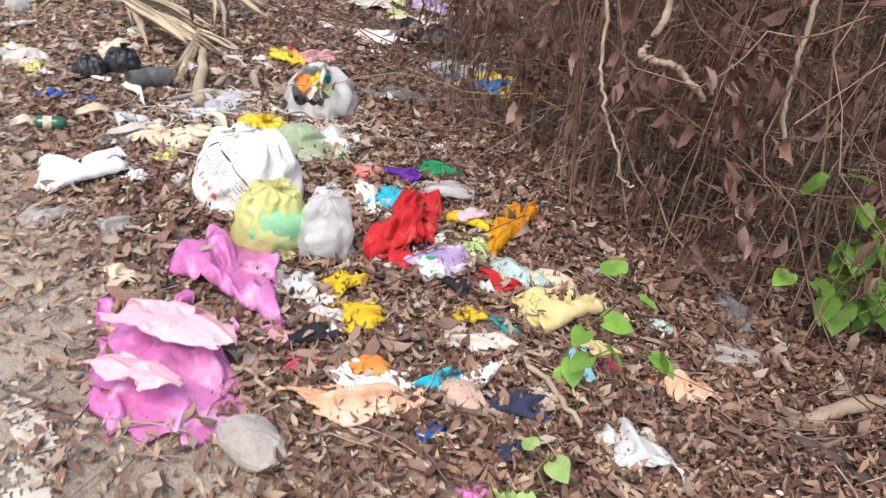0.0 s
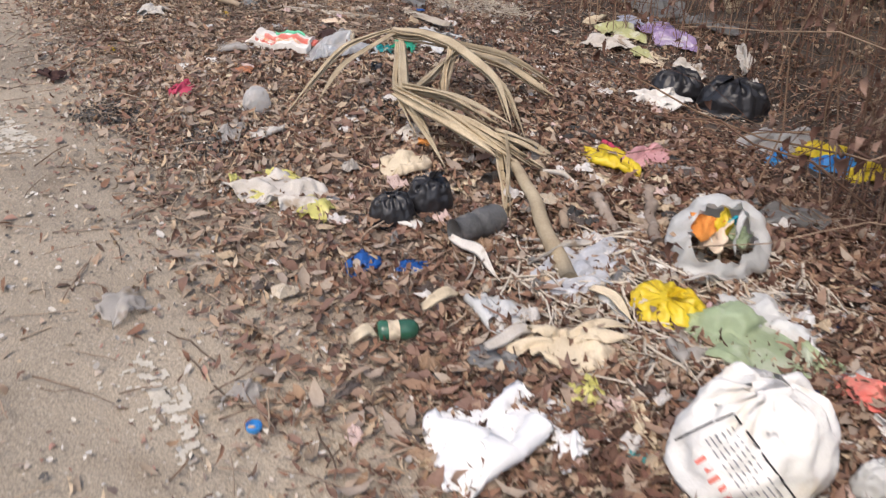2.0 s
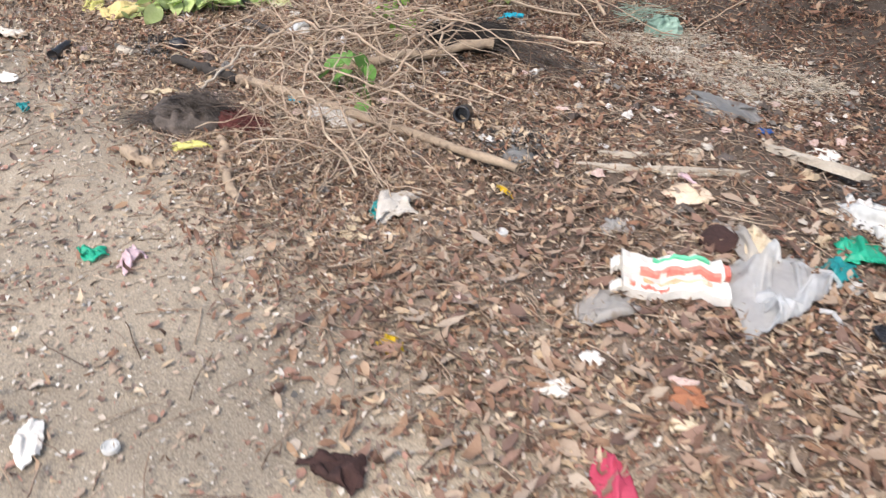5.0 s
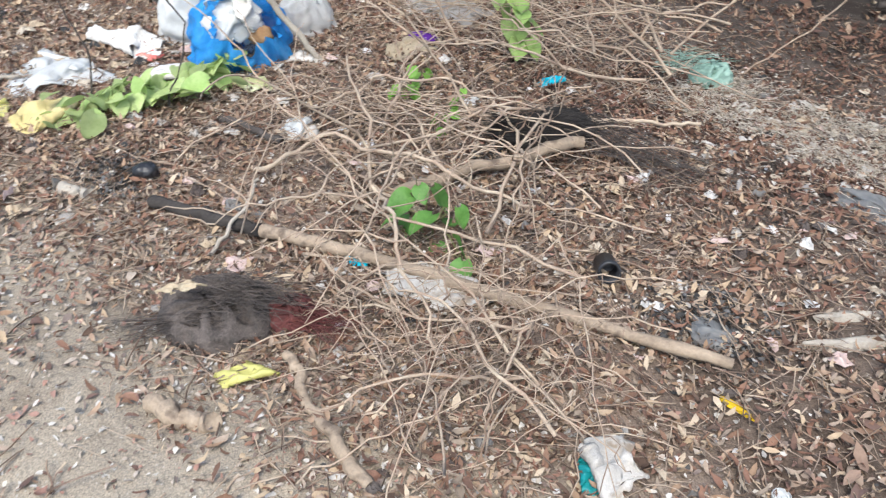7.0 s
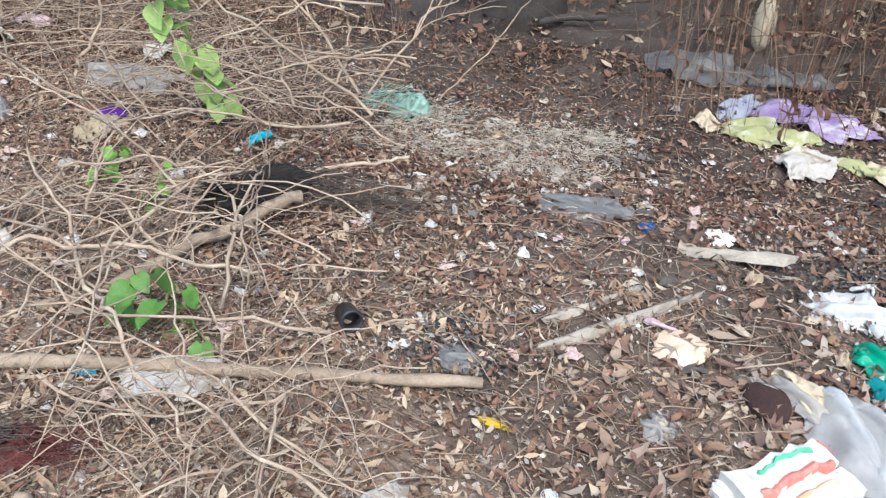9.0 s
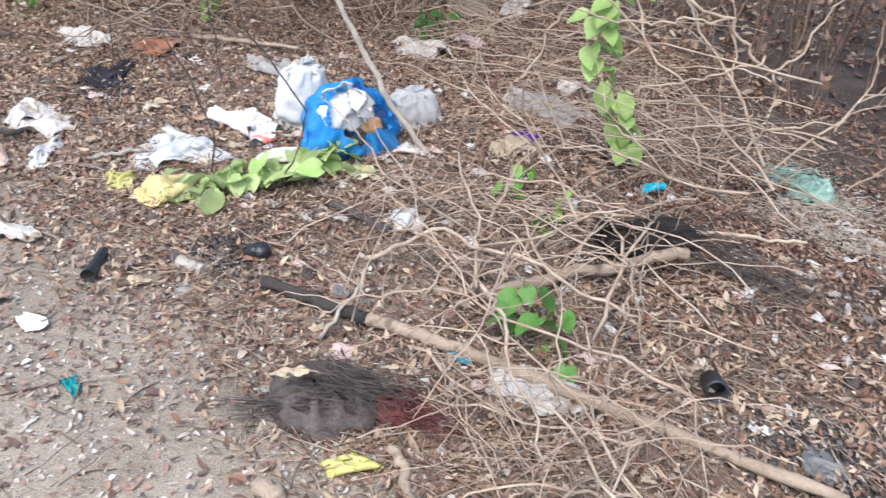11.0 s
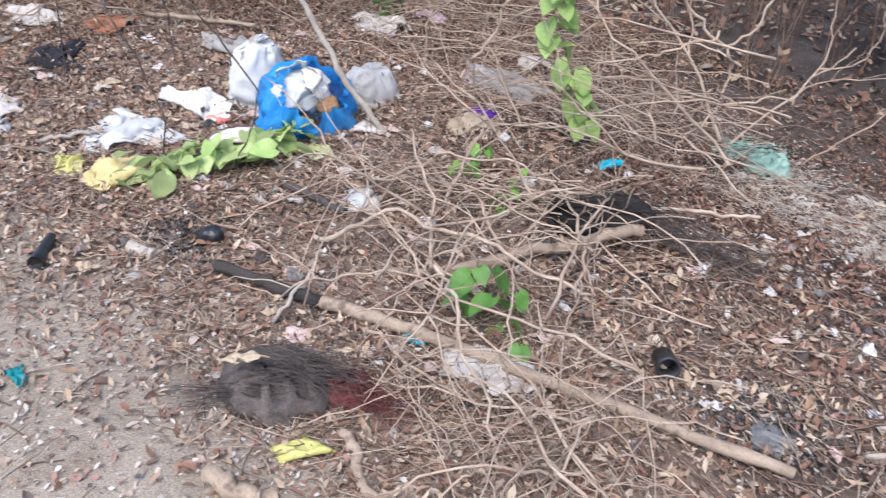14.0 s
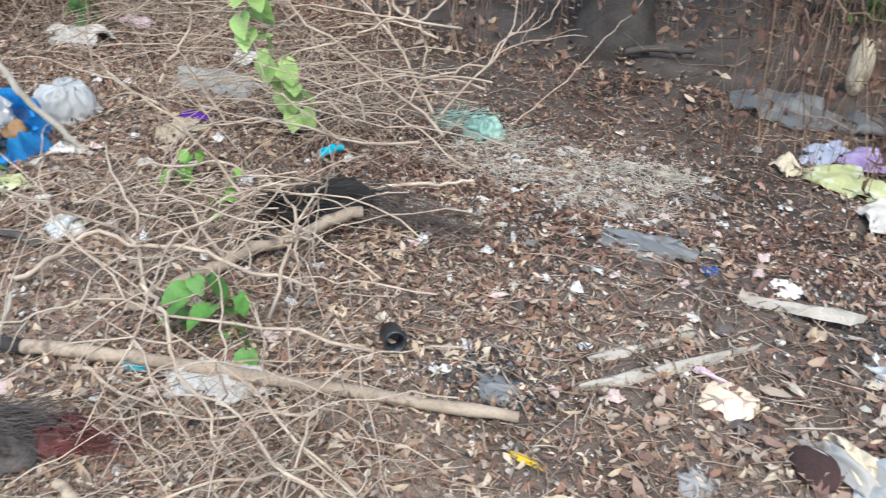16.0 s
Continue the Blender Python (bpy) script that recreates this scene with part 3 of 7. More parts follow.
def twig_heap(seed, cx, cy, rx, ry, n, height, rot, label, r=0.0032, ln=(0.35, 1.1)):
    rng = np.random.default_rng(seed)
    root = empty("twig_heap", Matrix(), label, "twigs")
    for _ in range(n):
        a, q = rng.uniform(0, 6.283), math.sqrt(rng.uniform())
        ox, oy = rx * q * math.cos(a), ry * q * math.sin(a)
        x, y = cx + ox * math.cos(rot) - oy * math.sin(rot), cy + ox * math.sin(rot) + oy * math.cos(rot)
        d, w = rng.normal(rot, 1.3), rng.uniform(*ln)
        h = float(ground_z(x, y)) + height * (1 - q * q) * rng.uniform(0.05, 1) + 0.01
        lines = branch(rng, (x - w / 2 * math.cos(d), y - w / 2 * math.sin(d), max(0.01 + float(ground_z(x, y)), h + rng.normal(0, 0.08))), (x + w / 2 * math.cos(d), y + w / 2 * math.sin(d), max(0.01 + float(ground_z(x, y)), h + rng.normal(0, 0.08))), r * rng.choice([0.5, 0.8, 1.1, 2.0], p=[0.3, 0.35, 0.25, 0.1]), 0.012, rng.integers(1, 5), 0.7, rng.uniform(-0.12, 0.04))
        v, f = tubes(lines, 4)
        part("twig", mesh("twig", v, f, TWIGS), root)


twig_heap(31, -3.42, 6.38, 0.45, 0.28, 62, 0.2, 2.0, "heap of pale dry twigs on the leaf litter", 0.0032, (0.25, 0.75))
twig_heap(32, -3.42, 7.4, 0.6, 0.42, 58, 0.26, 2.3, "loose heap of pale bent dry branches", 0.0036, (0.35, 1.1))
twig_heap(33, -2.75, 8.5, 0.7, 0.5, 95, 0.75, 2.4, "springy tangle of pale dry vines", 0.003, (0.5, 1.5))
twig_heap(34, -2.9, 10.2, 1.1, 0.9, 100, 0.8, 2.0, "brown dry brush in front of the trees", 0.003, (0.5, 1.5))


def forked_branch(seed, base, tip, r, label):
    """A bare branch that forks again and again into finer twigs."""
    rng = np.random.default_rng(seed)
    lines = []

    def grow(a, b, r, level):
        p = wander(rng, a, b, 9, np.linalg.norm(b - a) * 0.022, -0.06 * np.linalg.norm(b - a))
        p[:, 2] = np.maximum(p[:, 2], ground_z(p[:, 0], p[:, 1]) + 0.008)
        lines.append((p, np.linspace(r, r * 0.5, 9)))
        if level == 0:
            return
        d = (b - a) / np.linalg.norm(b - a)
        for i in (3, 5, 7, 8):
            if rng.uniform() < 0.8:
                side = rng.normal(0, 1, 3) * (1, 1, 0.6)
                side -= d * side.dot(d)
                side /= np.linalg.norm(side)
                ang = rng.uniform(0.4, 0.9)
                grow(p[i], p[i] + (d * math.cos(ang) + side * math.sin(ang)) * np.linalg.norm(b - a) * rng.uniform(0.35, 0.65), r * 0.62, level - 1)

    grow(np.array(base), np.array(tip), r, 2)
    root = empty("branch", Matrix(), label, "branch", "forked dry branches")
    for k, line in enumerate(lines):
        v, f = tubes([line], 6)
        part("twig" if k else "stem", mesh("twig", v, f, TWIGS), root)


for k, (base, tip, r) in enumerate([
    ((-2.25, 8.05, 0.02), (-2.95, 8.25, 0.7), 0.008),
    ((-2.2, 8.3, 0.02), (-2.6, 8.9, 0.75), 0.008),
    ((-2.4, 7.95, 0.05), (-3.35, 7.9, 0.28), 0.007),
    ((-2.2, 8.2, 0.05), (-1.5, 8.5, 0.35), 0.006),
    ((-2.7, 7.7, 0.02), (-3.6, 7.2, 0.22), 0.008),
    ((-3.0, 6.7, 0.02), (-3.75, 6.95, 0.22), 0.006),
    ((-3.2, 6.2, 0.02), (-3.55, 6.75, 0.2), 0.005),
]):
    forked_branch(500 + k, base, tip, r, "bare forked branch with pale bark")


def heart_leaf(size, folded=0.25):
    """A heart-shaped leaf lying along +x from its stalk."""
    n, rows = 9, []
    for i in range(n):
        t = i / (n - 1)
        w = 0.52 * math.sin(math.pi * min(1, t * 0.93 + 0.07)) ** 0.75 * (1 - 0.42 * t)
        x = t - 0.06 + (0 if t > 0.15 else 0)
        rows.append([(size * (x - 0.12 * (1 - t) * (abs(s) > 0.9)), size * w * s, size * (folded * w * abs(s) - 0.22 * t * t + 0.03 * math.sin(9 * t + s))) for s in (-1, -0.5, 0, 0.5, 1)])
    return [v for r in rows for v in r], quads(n, 5, False)


LEAF_MESHES = {}


def leaf_mesh(material, size):
    key = (material.name, size)
    if key not in LEAF_MESHES:
        v, f = heart_leaf(size)
        LEAF_MESHES[key] = mesh("leaf", v, f, material)
    return LEAF_MESHES[key]


def leafy(name, seed, stems, per, size, material, label, category="plant", droop=0.5, group=""):
    """A plant: each stem a line from start to end, with stalked leaves along it."""
    rng = np.random.default_rng(seed)
    root = empty(name, Matrix.Translation(stems[0][0]), label, category, group)
    o = np.array(stems[0][0])
    lines = []
    for start, end in stems:
        p = wander(rng, np.array(start) - o, np.array(end) - o, 10, 0.02)
        lines.append((p, np.linspace(0.004, 0.0018, 10)))
        for k in range(per):
            q = p[min(9, int(1 + 9 * (k + rng.uniform(0, 0.9)) / per))]
            yaw = rng.normal(-1.45, 1.0)
            reach = size * rng.uniform(0.3, 0.7)
            tip = q + np.array([math.cos(yaw) * reach, math.sin(yaw) * reach, rng.uniform(0.1, 0.5) * reach])
            lines.append((np.linspace(q, tip, 3), np.full(3, 0.0014)))
            m = Matrix.Translation(tip) @ Euler((rng.normal(0, 0.35), rng.normal(droop, 0.35), yaw + rng.normal(0, 0.4))).to_matrix().to_4x4() @ Matrix.Diagonal((*([rng.uniform(0.65, 1.2)] * 3), 1))
            part("leaf", leaf_mesh(material, size), root, m)
    v, f = tubes(lines, 5)
    part("stem", mesh("stem", v, f, STEM), root)
    return root


STEM = mat("plant_stem", (0.18, 0.2, 0.07), (0.12, 0.1, 0.05), 0.7, 20, 120, 0.3)


def tree(name, base, lean, height, r, seed, label, material, crown=2600):
    """Tapered trunk with limbs and an uneven crown."""
    rng = np.random.default_rng(seed)
    x, y = base
    z = float(ground_z(x, y)) - 0.05
    root = empty(name, Matrix.Translation((x, y, z)), label, "tree")
    n = 16
    t = np.linspace(0, 1, n)
    p = np.stack([lean[0] * t * height + 0.05 * np.sin(5 * t + seed), lean[1] * t * height + 0.05 * np.cos(4 * t + seed), t * height], 1)
    rad = r * (1 - 0.55 * t) * (1 + 0.5 * np.exp(-t * height / 0.25))
    sides = 18
    ang = np.arange(sides) * 2 * np.pi / sides
    verts = []
    for i in range(n):
        rr = rad[i] * (1 + 0.12 * np.sin(3 * ang + 2.2 * t[i] + seed) + 0.06 * np.sin(7 * ang + 9 * t[i]) + rng.normal(0, 0.02, sides))
        verts += [(p[i, 0] + rr[j] * math.cos(ang[j]), p[i, 1] + rr[j] * math.sin(ang[j]), p[i, 2]) for j in range(sides)]
    part("trunk", mesh("trunk", verts, quads(n, sides) + [tuple(range((n - 1) * sides, n * sides))], material), root)
    ends = []
    for k in range(6):
        i = rng.integers(8, n)
        d = np.array([rng.normal(0, 1), rng.normal(0, 1), rng.uniform(0.4, 1.2)])
        q = wander(rng, p[i], p[i] + d / np.linalg.norm(d) * height * rng.uniform(0.3, 0.5), 9, 0.05)
        v, f = tubes([(q, np.linspace(rad[i] * 0.6, 0.012, 9))], 7)
        part("limb", mesh("limb", v, f, material), root)
        ends += [q[5], q[7], q[8]]
    pos = np.array(ends)[rng.integers(0, len(ends), crown)] + rng.normal(0, 0.6, (crown, 3)) * (1, 1, 0.7)
    ln = rng.uniform(0.07, 0.15, crown)
    v, f = leaf_cloud(rng, pos, ln, ln * 0.45, 0.7)
    part("crown", big_mesh("crown", v, f, CROWN), root)


tree("tree", (-4.22, 12.6), (0.0, 0.02), 4.6, 0.23, 1, "thick grey-brown tree trunk among dead vines", BARK)
tree("tree", (-3.38, 11.95), (-0.40, 0.05), 3.4, 0.13, 2, "slanting mossy tree trunk beside a thicker one", BARK)
tree("tree", (-4.95, 12.9), (-0.02, 0.05), 4.8, 0.22, 3, "dark brown tree trunk behind dead vines", BARK_DARK)
tree("tree", (-3.15, 13.4), (0.02, 0.0), 4.2, 0.1, 4, "slim grey tree trunk", BARK)
tree("tree", (-2.85, 13.1), (0.30, 0.03), 3.6, 0.12, 5, "leaning dark tree trunk in dead brush", BARK_DARK)
tree("tree", (-0.25, 9.7), (0.0, -0.03), 4.6, 0.2, 6, "dark tree trunk at the edge of the thicket", BARK_DARK)


def bush(seed, u0, u1, s0, s1, top, n, size, material, label):
    rng = np.random.default_rng(seed)
    u, s = rng.uniform(u0, u1, n), rng.uniform(s0, s1, n)
    x, y = at_us(u, s)
    h = top * (0.55 + 0.45 * np.sin(3.1 * s + u) * np.sin(2.3 * u + 1)) * rng.uniform(0.03, 1, n) ** 0.8
    pos = np.stack([x, y, ground_z(x, y) + h], 1)
    ln = rng.uniform(0.6, 1.3, n) * size
    v, f = leaf_cloud(rng, pos, ln, ln * 0.6, 0.6)
    thing("bush", big_mesh("bush", v, f, material), Matrix(), label, "bush", kind="stuff")


bush(41, 0.9, 4.0, 12.9, 16.0, 2.8, 5000, 0.10, CROWN, "green undergrowth behind dead vines")
bush(42, 4.0, 9.0, 17.0, 24.0, 3.0, 3500, 0.16, CROWN, "distant green bushes behind the trees")
# The third bush is added, raised high to keep skylight off the right side.
bush(43, 6.6, 11.0, -2.0, 7.4, 6.0, 12000, 0.2, CROWN, "added tall shrubs that close the verge and block the sky")
bush(44, -2.0, 3.0, 17.5, 24.0, 3.0, 2500, 0.16, CROWN, "roadside bushes further along")


# ---- rubbish: materials ----
def film(name, a, alpha=1.0, b=None, stain=None, light=0.25):
    return mat(name, a, b or tuple(c * 0.82 for c in a), 0.38, 7, 60, 0.25, alpha=alpha, spec=0.5, stain=stain, through_light=light, crinkle=0.3)


def fabric(name, a, b=None, stain=None):
    return mat(name, a, b or tuple(c * 0.72 for c in a), 0.92, 8, 260, 0.5, spec=0.15, stain=stain, crinkle=0.12)


DIRT = (0.33, 0.26, 0.19)
PINK = film("magenta_film", (0.74, 0.27, 0.55), b=(0.56, 0.14, 0.40), stain=(0.8, 0.46, 0.66))
PINK_PALE = film("pale_pink_film", (0.84, 0.58, 0.58), b=(0.76, 0.42, 0.5))
YELLOW_CLEAR = film("yellow_clear_film", (0.93, 0.90, 0.40), 0.76, light=0.4, stain=(0.88, 0.86, 0.6))
CLEAR = film("clear_film", (0.93, 0.94, 0.92), 0.36, light=0.2)
MILKY = film("milky_film", (0.88, 0.9, 0.91), 0.5, light=0.3)
CLEAR_DIRTY = film("dirty_clear_film", (0.62, 0.59, 0.55), 0.6, stain=DIRT)
SACK = mat("white_woven_sack", (0.80, 0.79, 0.76), (0.72, 0.70, 0.66), 0.6, 5, 220, 0.4, spec=0.3, stain=(0.66, 0.60, 0.52), crinkle=0.35)
GREEN_CLEAR = film("green_clear_film", (0.56, 0.7, 0.44), 0.66, stain=(0.7, 0.78, 0.6))
WHITE_FILM = film("white_film", (0.74, 0.745, 0.725), stain=(0.7, 0.67, 0.61))
WHITE_CLOTH = fabric("white_cloth", (0.82, 0.82, 0.81), (0.72, 0.72, 0.71))
WHITE_DIRTY = fabric("dirty_white_cloth", (0.64, 0.61, 0.56), (0.42, 0.38, 0.33), DIRT)
PAPER = mat("white_paper", (0.74, 0.72, 0.68), (0.6, 0.56, 0.5), 0.9, 9, 160, 0.3, crinkle=0.4)
CREAM = fabric("cream_cloth", (0.72, 0.62, 0.46), (0.52, 0.43, 0.3), DIRT)
BEIGE = mat("beige_paper", (0.74, 0.6, 0.46), (0.55, 0.42, 0.3), 0.85, 9, 130, 0.4)
YELLOW = film("yellow_film", (0.86, 0.68, 0.05), b=(0.7, 0.5, 0.03))
YELLOW_CLOTH = fabric("yellow_cloth", (0.68, 0.47, 0.03), (0.5, 0.33, 0.02))
LEMON = film("lemon_film", (0.72, 0.68, 0.22), stain=(0.6, 0.52, 0.3))
RED = fabric("red_cloth", (0.52, 0.03, 0.035), (0.36, 0.018, 0.022), (0.58, 0.07, 0.07))
CYAN = fabric("cyan_cloth", (0.03, 0.48, 0.62), (0.02, 0.33, 0.46))
CYAN_PALE = fabric("pale_cyan_cloth", (0.38, 0.68, 0.72), (0.25, 0.5, 0.55))
PURPLE = fabric("purple_cloth", (0.13, 0.035, 0.30), (0.08, 0.02, 0.2))
LILAC = fabric("lilac_cloth", (0.48, 0.39, 0.56), (0.24, 0.16, 0.34), (0.66, 0.62, 0.66))
GREEN = fabric("green_cloth", (0.02, 0.27, 0.10), (0.012, 0.16, 0.06))
TEAL = film("teal_film", (0.02, 0.32, 0.33))
TEAL_BRIGHT = film("bright_green_film", (0.02, 0.46, 0.28))
NET = mat("green_net", (0.36, 0.50, 0.42), (0.2, 0.34, 0.28), 0.6, 9, 60, 0.9)
MUSTARD = fabric("mustard_cloth", (0.62, 0.28, 0.012), (0.44, 0.17, 0.008))
LIME = film("lime_film", (0.58, 0.74, 0.3))
LIME_GREEN = film("spring_green_film", (0.36, 0.74, 0.42))
MINT = film("mint_film", (0.56, 0.72, 0.66))
PALE_YELLOW = fabric("pale_yellow_cloth", (0.68, 0.58, 0.29), (0.54, 0.43, 0.18), (0.6, 0.5, 0.3))
ORANGE_PRINT = mat("orange_print_cloth", (0.72, 0.56, 0.44), (0.58, 0.25, 0.09), 0.9, 11, 220, 0.4)
ORANGE = fabric("orange_cloth", (0.78, 0.34, 0.1), (0.6, 0.2, 0.04))
BLACK = film("black_film", (0.022, 0.022, 0.025), light=0.0)
BLACK_CLOTH = fabric("black_cloth", (0.035, 0.034, 0.042), (0.018, 0.017, 0.02))
NAVY = fabric("navy_cloth", (0.05, 0.055, 0.10), (0.025, 0.028, 0.05))
BLUE = film("blue_film", (0.07, 0.42, 0.86), 0.85, b=(0.02, 0.24, 0.68))
BLUE_DEEP = film("deep_blue_film", (0.02, 0.12, 0.42))
HOT_PINK = fabric("hot_pink_cloth", (0.56, 0.09, 0.15), (0.4, 0.05, 0.09))
ROSE = fabric("rose_cloth", (0.62, 0.36, 0.36), (0.45, 0.22, 0.24))
BLUSH = film("blush_film", (0.78, 0.58, 0.62))
OLIVE = fabric("olive_cloth", (0.47, 0.47, 0.25), (0.32, 0.33, 0.16), (0.55, 0.55, 0.42))
GREY_FILM = film("grey_film", (0.28, 0.28, 0.275), 0.8, stain=(0.2, 0.175, 0.155))
FOIL = mat("silver_foil", (0.5, 0.51, 0.53), (0.34, 0.35, 0.37), 0.35, 9, 80, 0.4, spec=0.6)
STONE = mat("grey_stone", (0.42, 0.38, 0.34), (0.27, 0.24, 0.21), 0.92, 7, 80, 0.8, stain=(0.5, 0.42, 0.35))
STONE_WARM = mat("warm_stone", (0.56, 0.42, 0.33), (0.42, 0.28, 0.2), 0.92, 7, 80, 0.8)
BLUEGREY = fabric("blue_grey_cloth", (0.45, 0.47, 0.56), (0.3, 0.32, 0.4))
# Strand colours of the dead bird and feathery heap stand-ins.
DARK_STRANDS = mat("matted_dark_strands", (0.14, 0.115, 0.10), (0.04, 0.034, 0.031), 0.85, 20, 160, 1.0)
BLACK_STRANDS = mat("matted_black_strands", (0.05, 0.044, 0.04), (0.016, 0.014, 0.013), 0.8, 20, 160, 1.0)
RUSSET_STRANDS = mat("matted_russet_strands", (0.16, 0.05, 0.045), (0.07, 0.025, 0.022), 0.8, 20, 160, 1.0)
HUSK = mat("coconut_husk", (0.44, 0.27, 0.13), (0.25, 0.14, 0.07), 0.9, 18, 160, 0.9)
PAD = mat("dark_pad", (0.06, 0.03, 0.026), (0.035, 0.02, 0.018), 0.9, 15, 120, 0.9)
ASH = mat("burnt_ground", (0.05, 0.048, 0.046), (0.10, 0.095, 0.09), 0.95, 12, 120, 0.9)
GREEN_GLASS = mat("green_bottle", (0.03, 0.12, 0.07), (0.02, 0.07, 0.045), 0.2, 9, 60, 0.1, spec=0.6)
RUST = fabric("rusty_cloth", (0.42, 0.19, 0.10), (0.26, 0.11, 0.07), DIRT)
REDPRINT = mat("red_print", (0.62, 0.11, 0.09), (0.66, 0.28, 0.22), 0.4, 9, 80, 0.15)
GREENPRINT = mat("green_print", (0.12, 0.48, 0.30), (0.08, 0.38, 0.22), 0.4, 9, 80, 0.15)
TIN = mat("dark_tin", (0.12, 0.12, 0.12), (0.07, 0.07, 0.068), 0.5, 9, 80, 0.5, stain=(0.2, 0.18, 0.16), crinkle=0.3)
CRISP = {m.name for m in (PINK, PINK_PALE, YELLOW_CLEAR, CLEAR, CLEAR_DIRTY, GREEN_CLEAR, WHITE_FILM, PAPER, BEIGE, YELLOW, LEMON, TEAL, TEAL_BRIGHT, LIME, MINT, BLACK, BLUE, BLUE_DEEP, BLUSH, GREY_FILM, FOIL, SACK, REDPRINT, ORANGE_PRINT, NET, DARK_STRANDS, RUSSET_STRANDS)}
SQUARE = {m.name for m in (PAPER, FOIL, REDPRINT, BEIGE, MINT, GREY_FILM)}
INK_GREY = mat("faded_ink", (0.36, 0.36, 0.37), (0.26, 0.26, 0.27), 0.7, 9, 80, 0.1)
INK = mat("black_ink", (0.04, 0.04, 0.045), (0.025, 0.025, 0.03), 0.7, 9, 80, 0.1)


# ---- rubbish: shapes ----
def crease(x, y, z):
    """Sharp crease lines between slack facets, 0 to 1."""
    d = noise.voronoi((x, y, z))[0]
    return max(0.0, 1 - 1.7 * (d[1] - d[0]))


def crumpled(length, width, height, seed, rings=18, spokes=60, folds=2.6, ragged=0.2, square=None, jitter=0.0):
    """A rumpled piece of sheet lying on the ground: torn outline, creased folds, edges turned down to the ground."""
    rng = random.Random(seed)
    o = rng.uniform(0, 90)
    square = square or rng.uniform(2.4, 5.0)
    way, turn = rng.uniform(0, 3.14), rng.uniform(-0.5, 0.5)
    bite, deep = rng.uniform(0, 6.28), rng.uniform(0.0, 0.4)
    verts = [(0, 0, height * 0.6)]
    for i in range(1, rings + 1):
        r = i / rings
        for j in range(spokes):
            a = 2 * math.pi * j / spokes
            c, s = math.cos(a + turn), math.sin(a + turn)
            out = (abs(c) ** square + abs(s) ** square) ** (-1 / square) * 0.93
            c, s = math.cos(a), math.sin(a)
            out *= 1 + ragged * (2.0 * noise.noise((c * 1.2 + o, s * 1.2, 1.0)) + 0.5 * noise.noise((c * 5 + o, s * 5, 5.0)))
            out *= 1 - deep * max(0.0, math.cos(a - bite)) ** 14
            x, y = c * out * r, s * out * r
            u, v = x * math.cos(way) + y * math.sin(way), -x * math.sin(way) + y * math.cos(way)
            big = crease(u * folds * 0.8 + o, v * folds * 0.33, 2.0)
            small = crease(u * folds * 2.0 + o, v * folds * 1.3, 7.0)
            roll = noise.noise((u * 1.1 + o, v * 1.1, 4)) + 0.2
            edge = 1 - r ** 6
            z = height * (0.10 + 0.18 * (1 - r * r) + 0.55 * big * (0.5 + roll) + 0.30 * small + 0.45 * roll) * (0.62 + 0.38 * edge)
            jig = jitter / rings
            verts.append(((x + rng.uniform(-jig, jig)) * length / 2, (y + rng.uniform(-jig, jig)) * width / 2, max(0.004 + 0.006 * small, z)))
    n = len(verts)
    for j in range(spokes):
        x, y, _ = verts[n - spokes + j]
        verts.append((x * 0.94, y * 0.94, max(-0.01, verts[n - spokes + j][2] - 0.02)))
    faces = [(0, 1 + j, 1 + (j + 1) % spokes) for j in range(spokes)]
    for i in range(rings):
        for j in range(spokes):
            a, b = 1 + i * spokes + j, 1 + i * spokes + (j + 1) % spokes
            faces.append((a, a + spokes, b + spokes, b))
    return verts, faces


def sac_point(a, e, length, width, height, seed, slack):
    """A point of a slack filled bag: a turn round, e from base (-1) to top (1)."""
    o = seed * 1.7
    ce = max(0.0, 1 - abs(e) ** 2.1) ** 0.5
    c, s = math.cos(a), math.sin(a)
    sq = 2.2 + (seed % 5) * 0.25
    out = (abs(c) ** sq + abs(s) ** sq) ** (-1 / sq)
    x, y, z = c * out * ce, s * out * ce, e
    lump = 0.16 * noise.noise((x * 1.1 + o, y * 1.1, z * 1.1)) + 0.08 * noise.noise((x * 2.3 + o, y * 2.3, z * 2.3))
    f = lump + slack * (0.10 * crease(x * 1.6 + o, y * 1.6, z * 0.7) + 0.09 * crease(x * 3.4 + o, y * 3.4, z * 2.0) + 0.05 * crease(x * 7 + o, y * 7, z * 5) - 0.12)
    k = 0.96 + f
    return (x * k * length / 2, y * k * width / 2, height * (0.44 + 0.5 * z * (k if z > 0 else 0.9)))


def sac(length, width, height, seed, slack=1.0, rings=26, spokes=52):
    verts, faces = [], []
    for i in range(rings + 1):
        e = math.sin((i / rings - 0.5) * math.pi)
        e = max(-0.97, min(0.985, e))
        for j in range(spokes):
            verts.append(sac_point(2 * math.pi * j / spokes, e, length, width, height, seed, slack))
    faces = quads(rings + 1, spokes) + [tuple(reversed(range(spokes))), tuple(range(rings * spokes, (rings + 1) * spokes))]
    return verts, faces


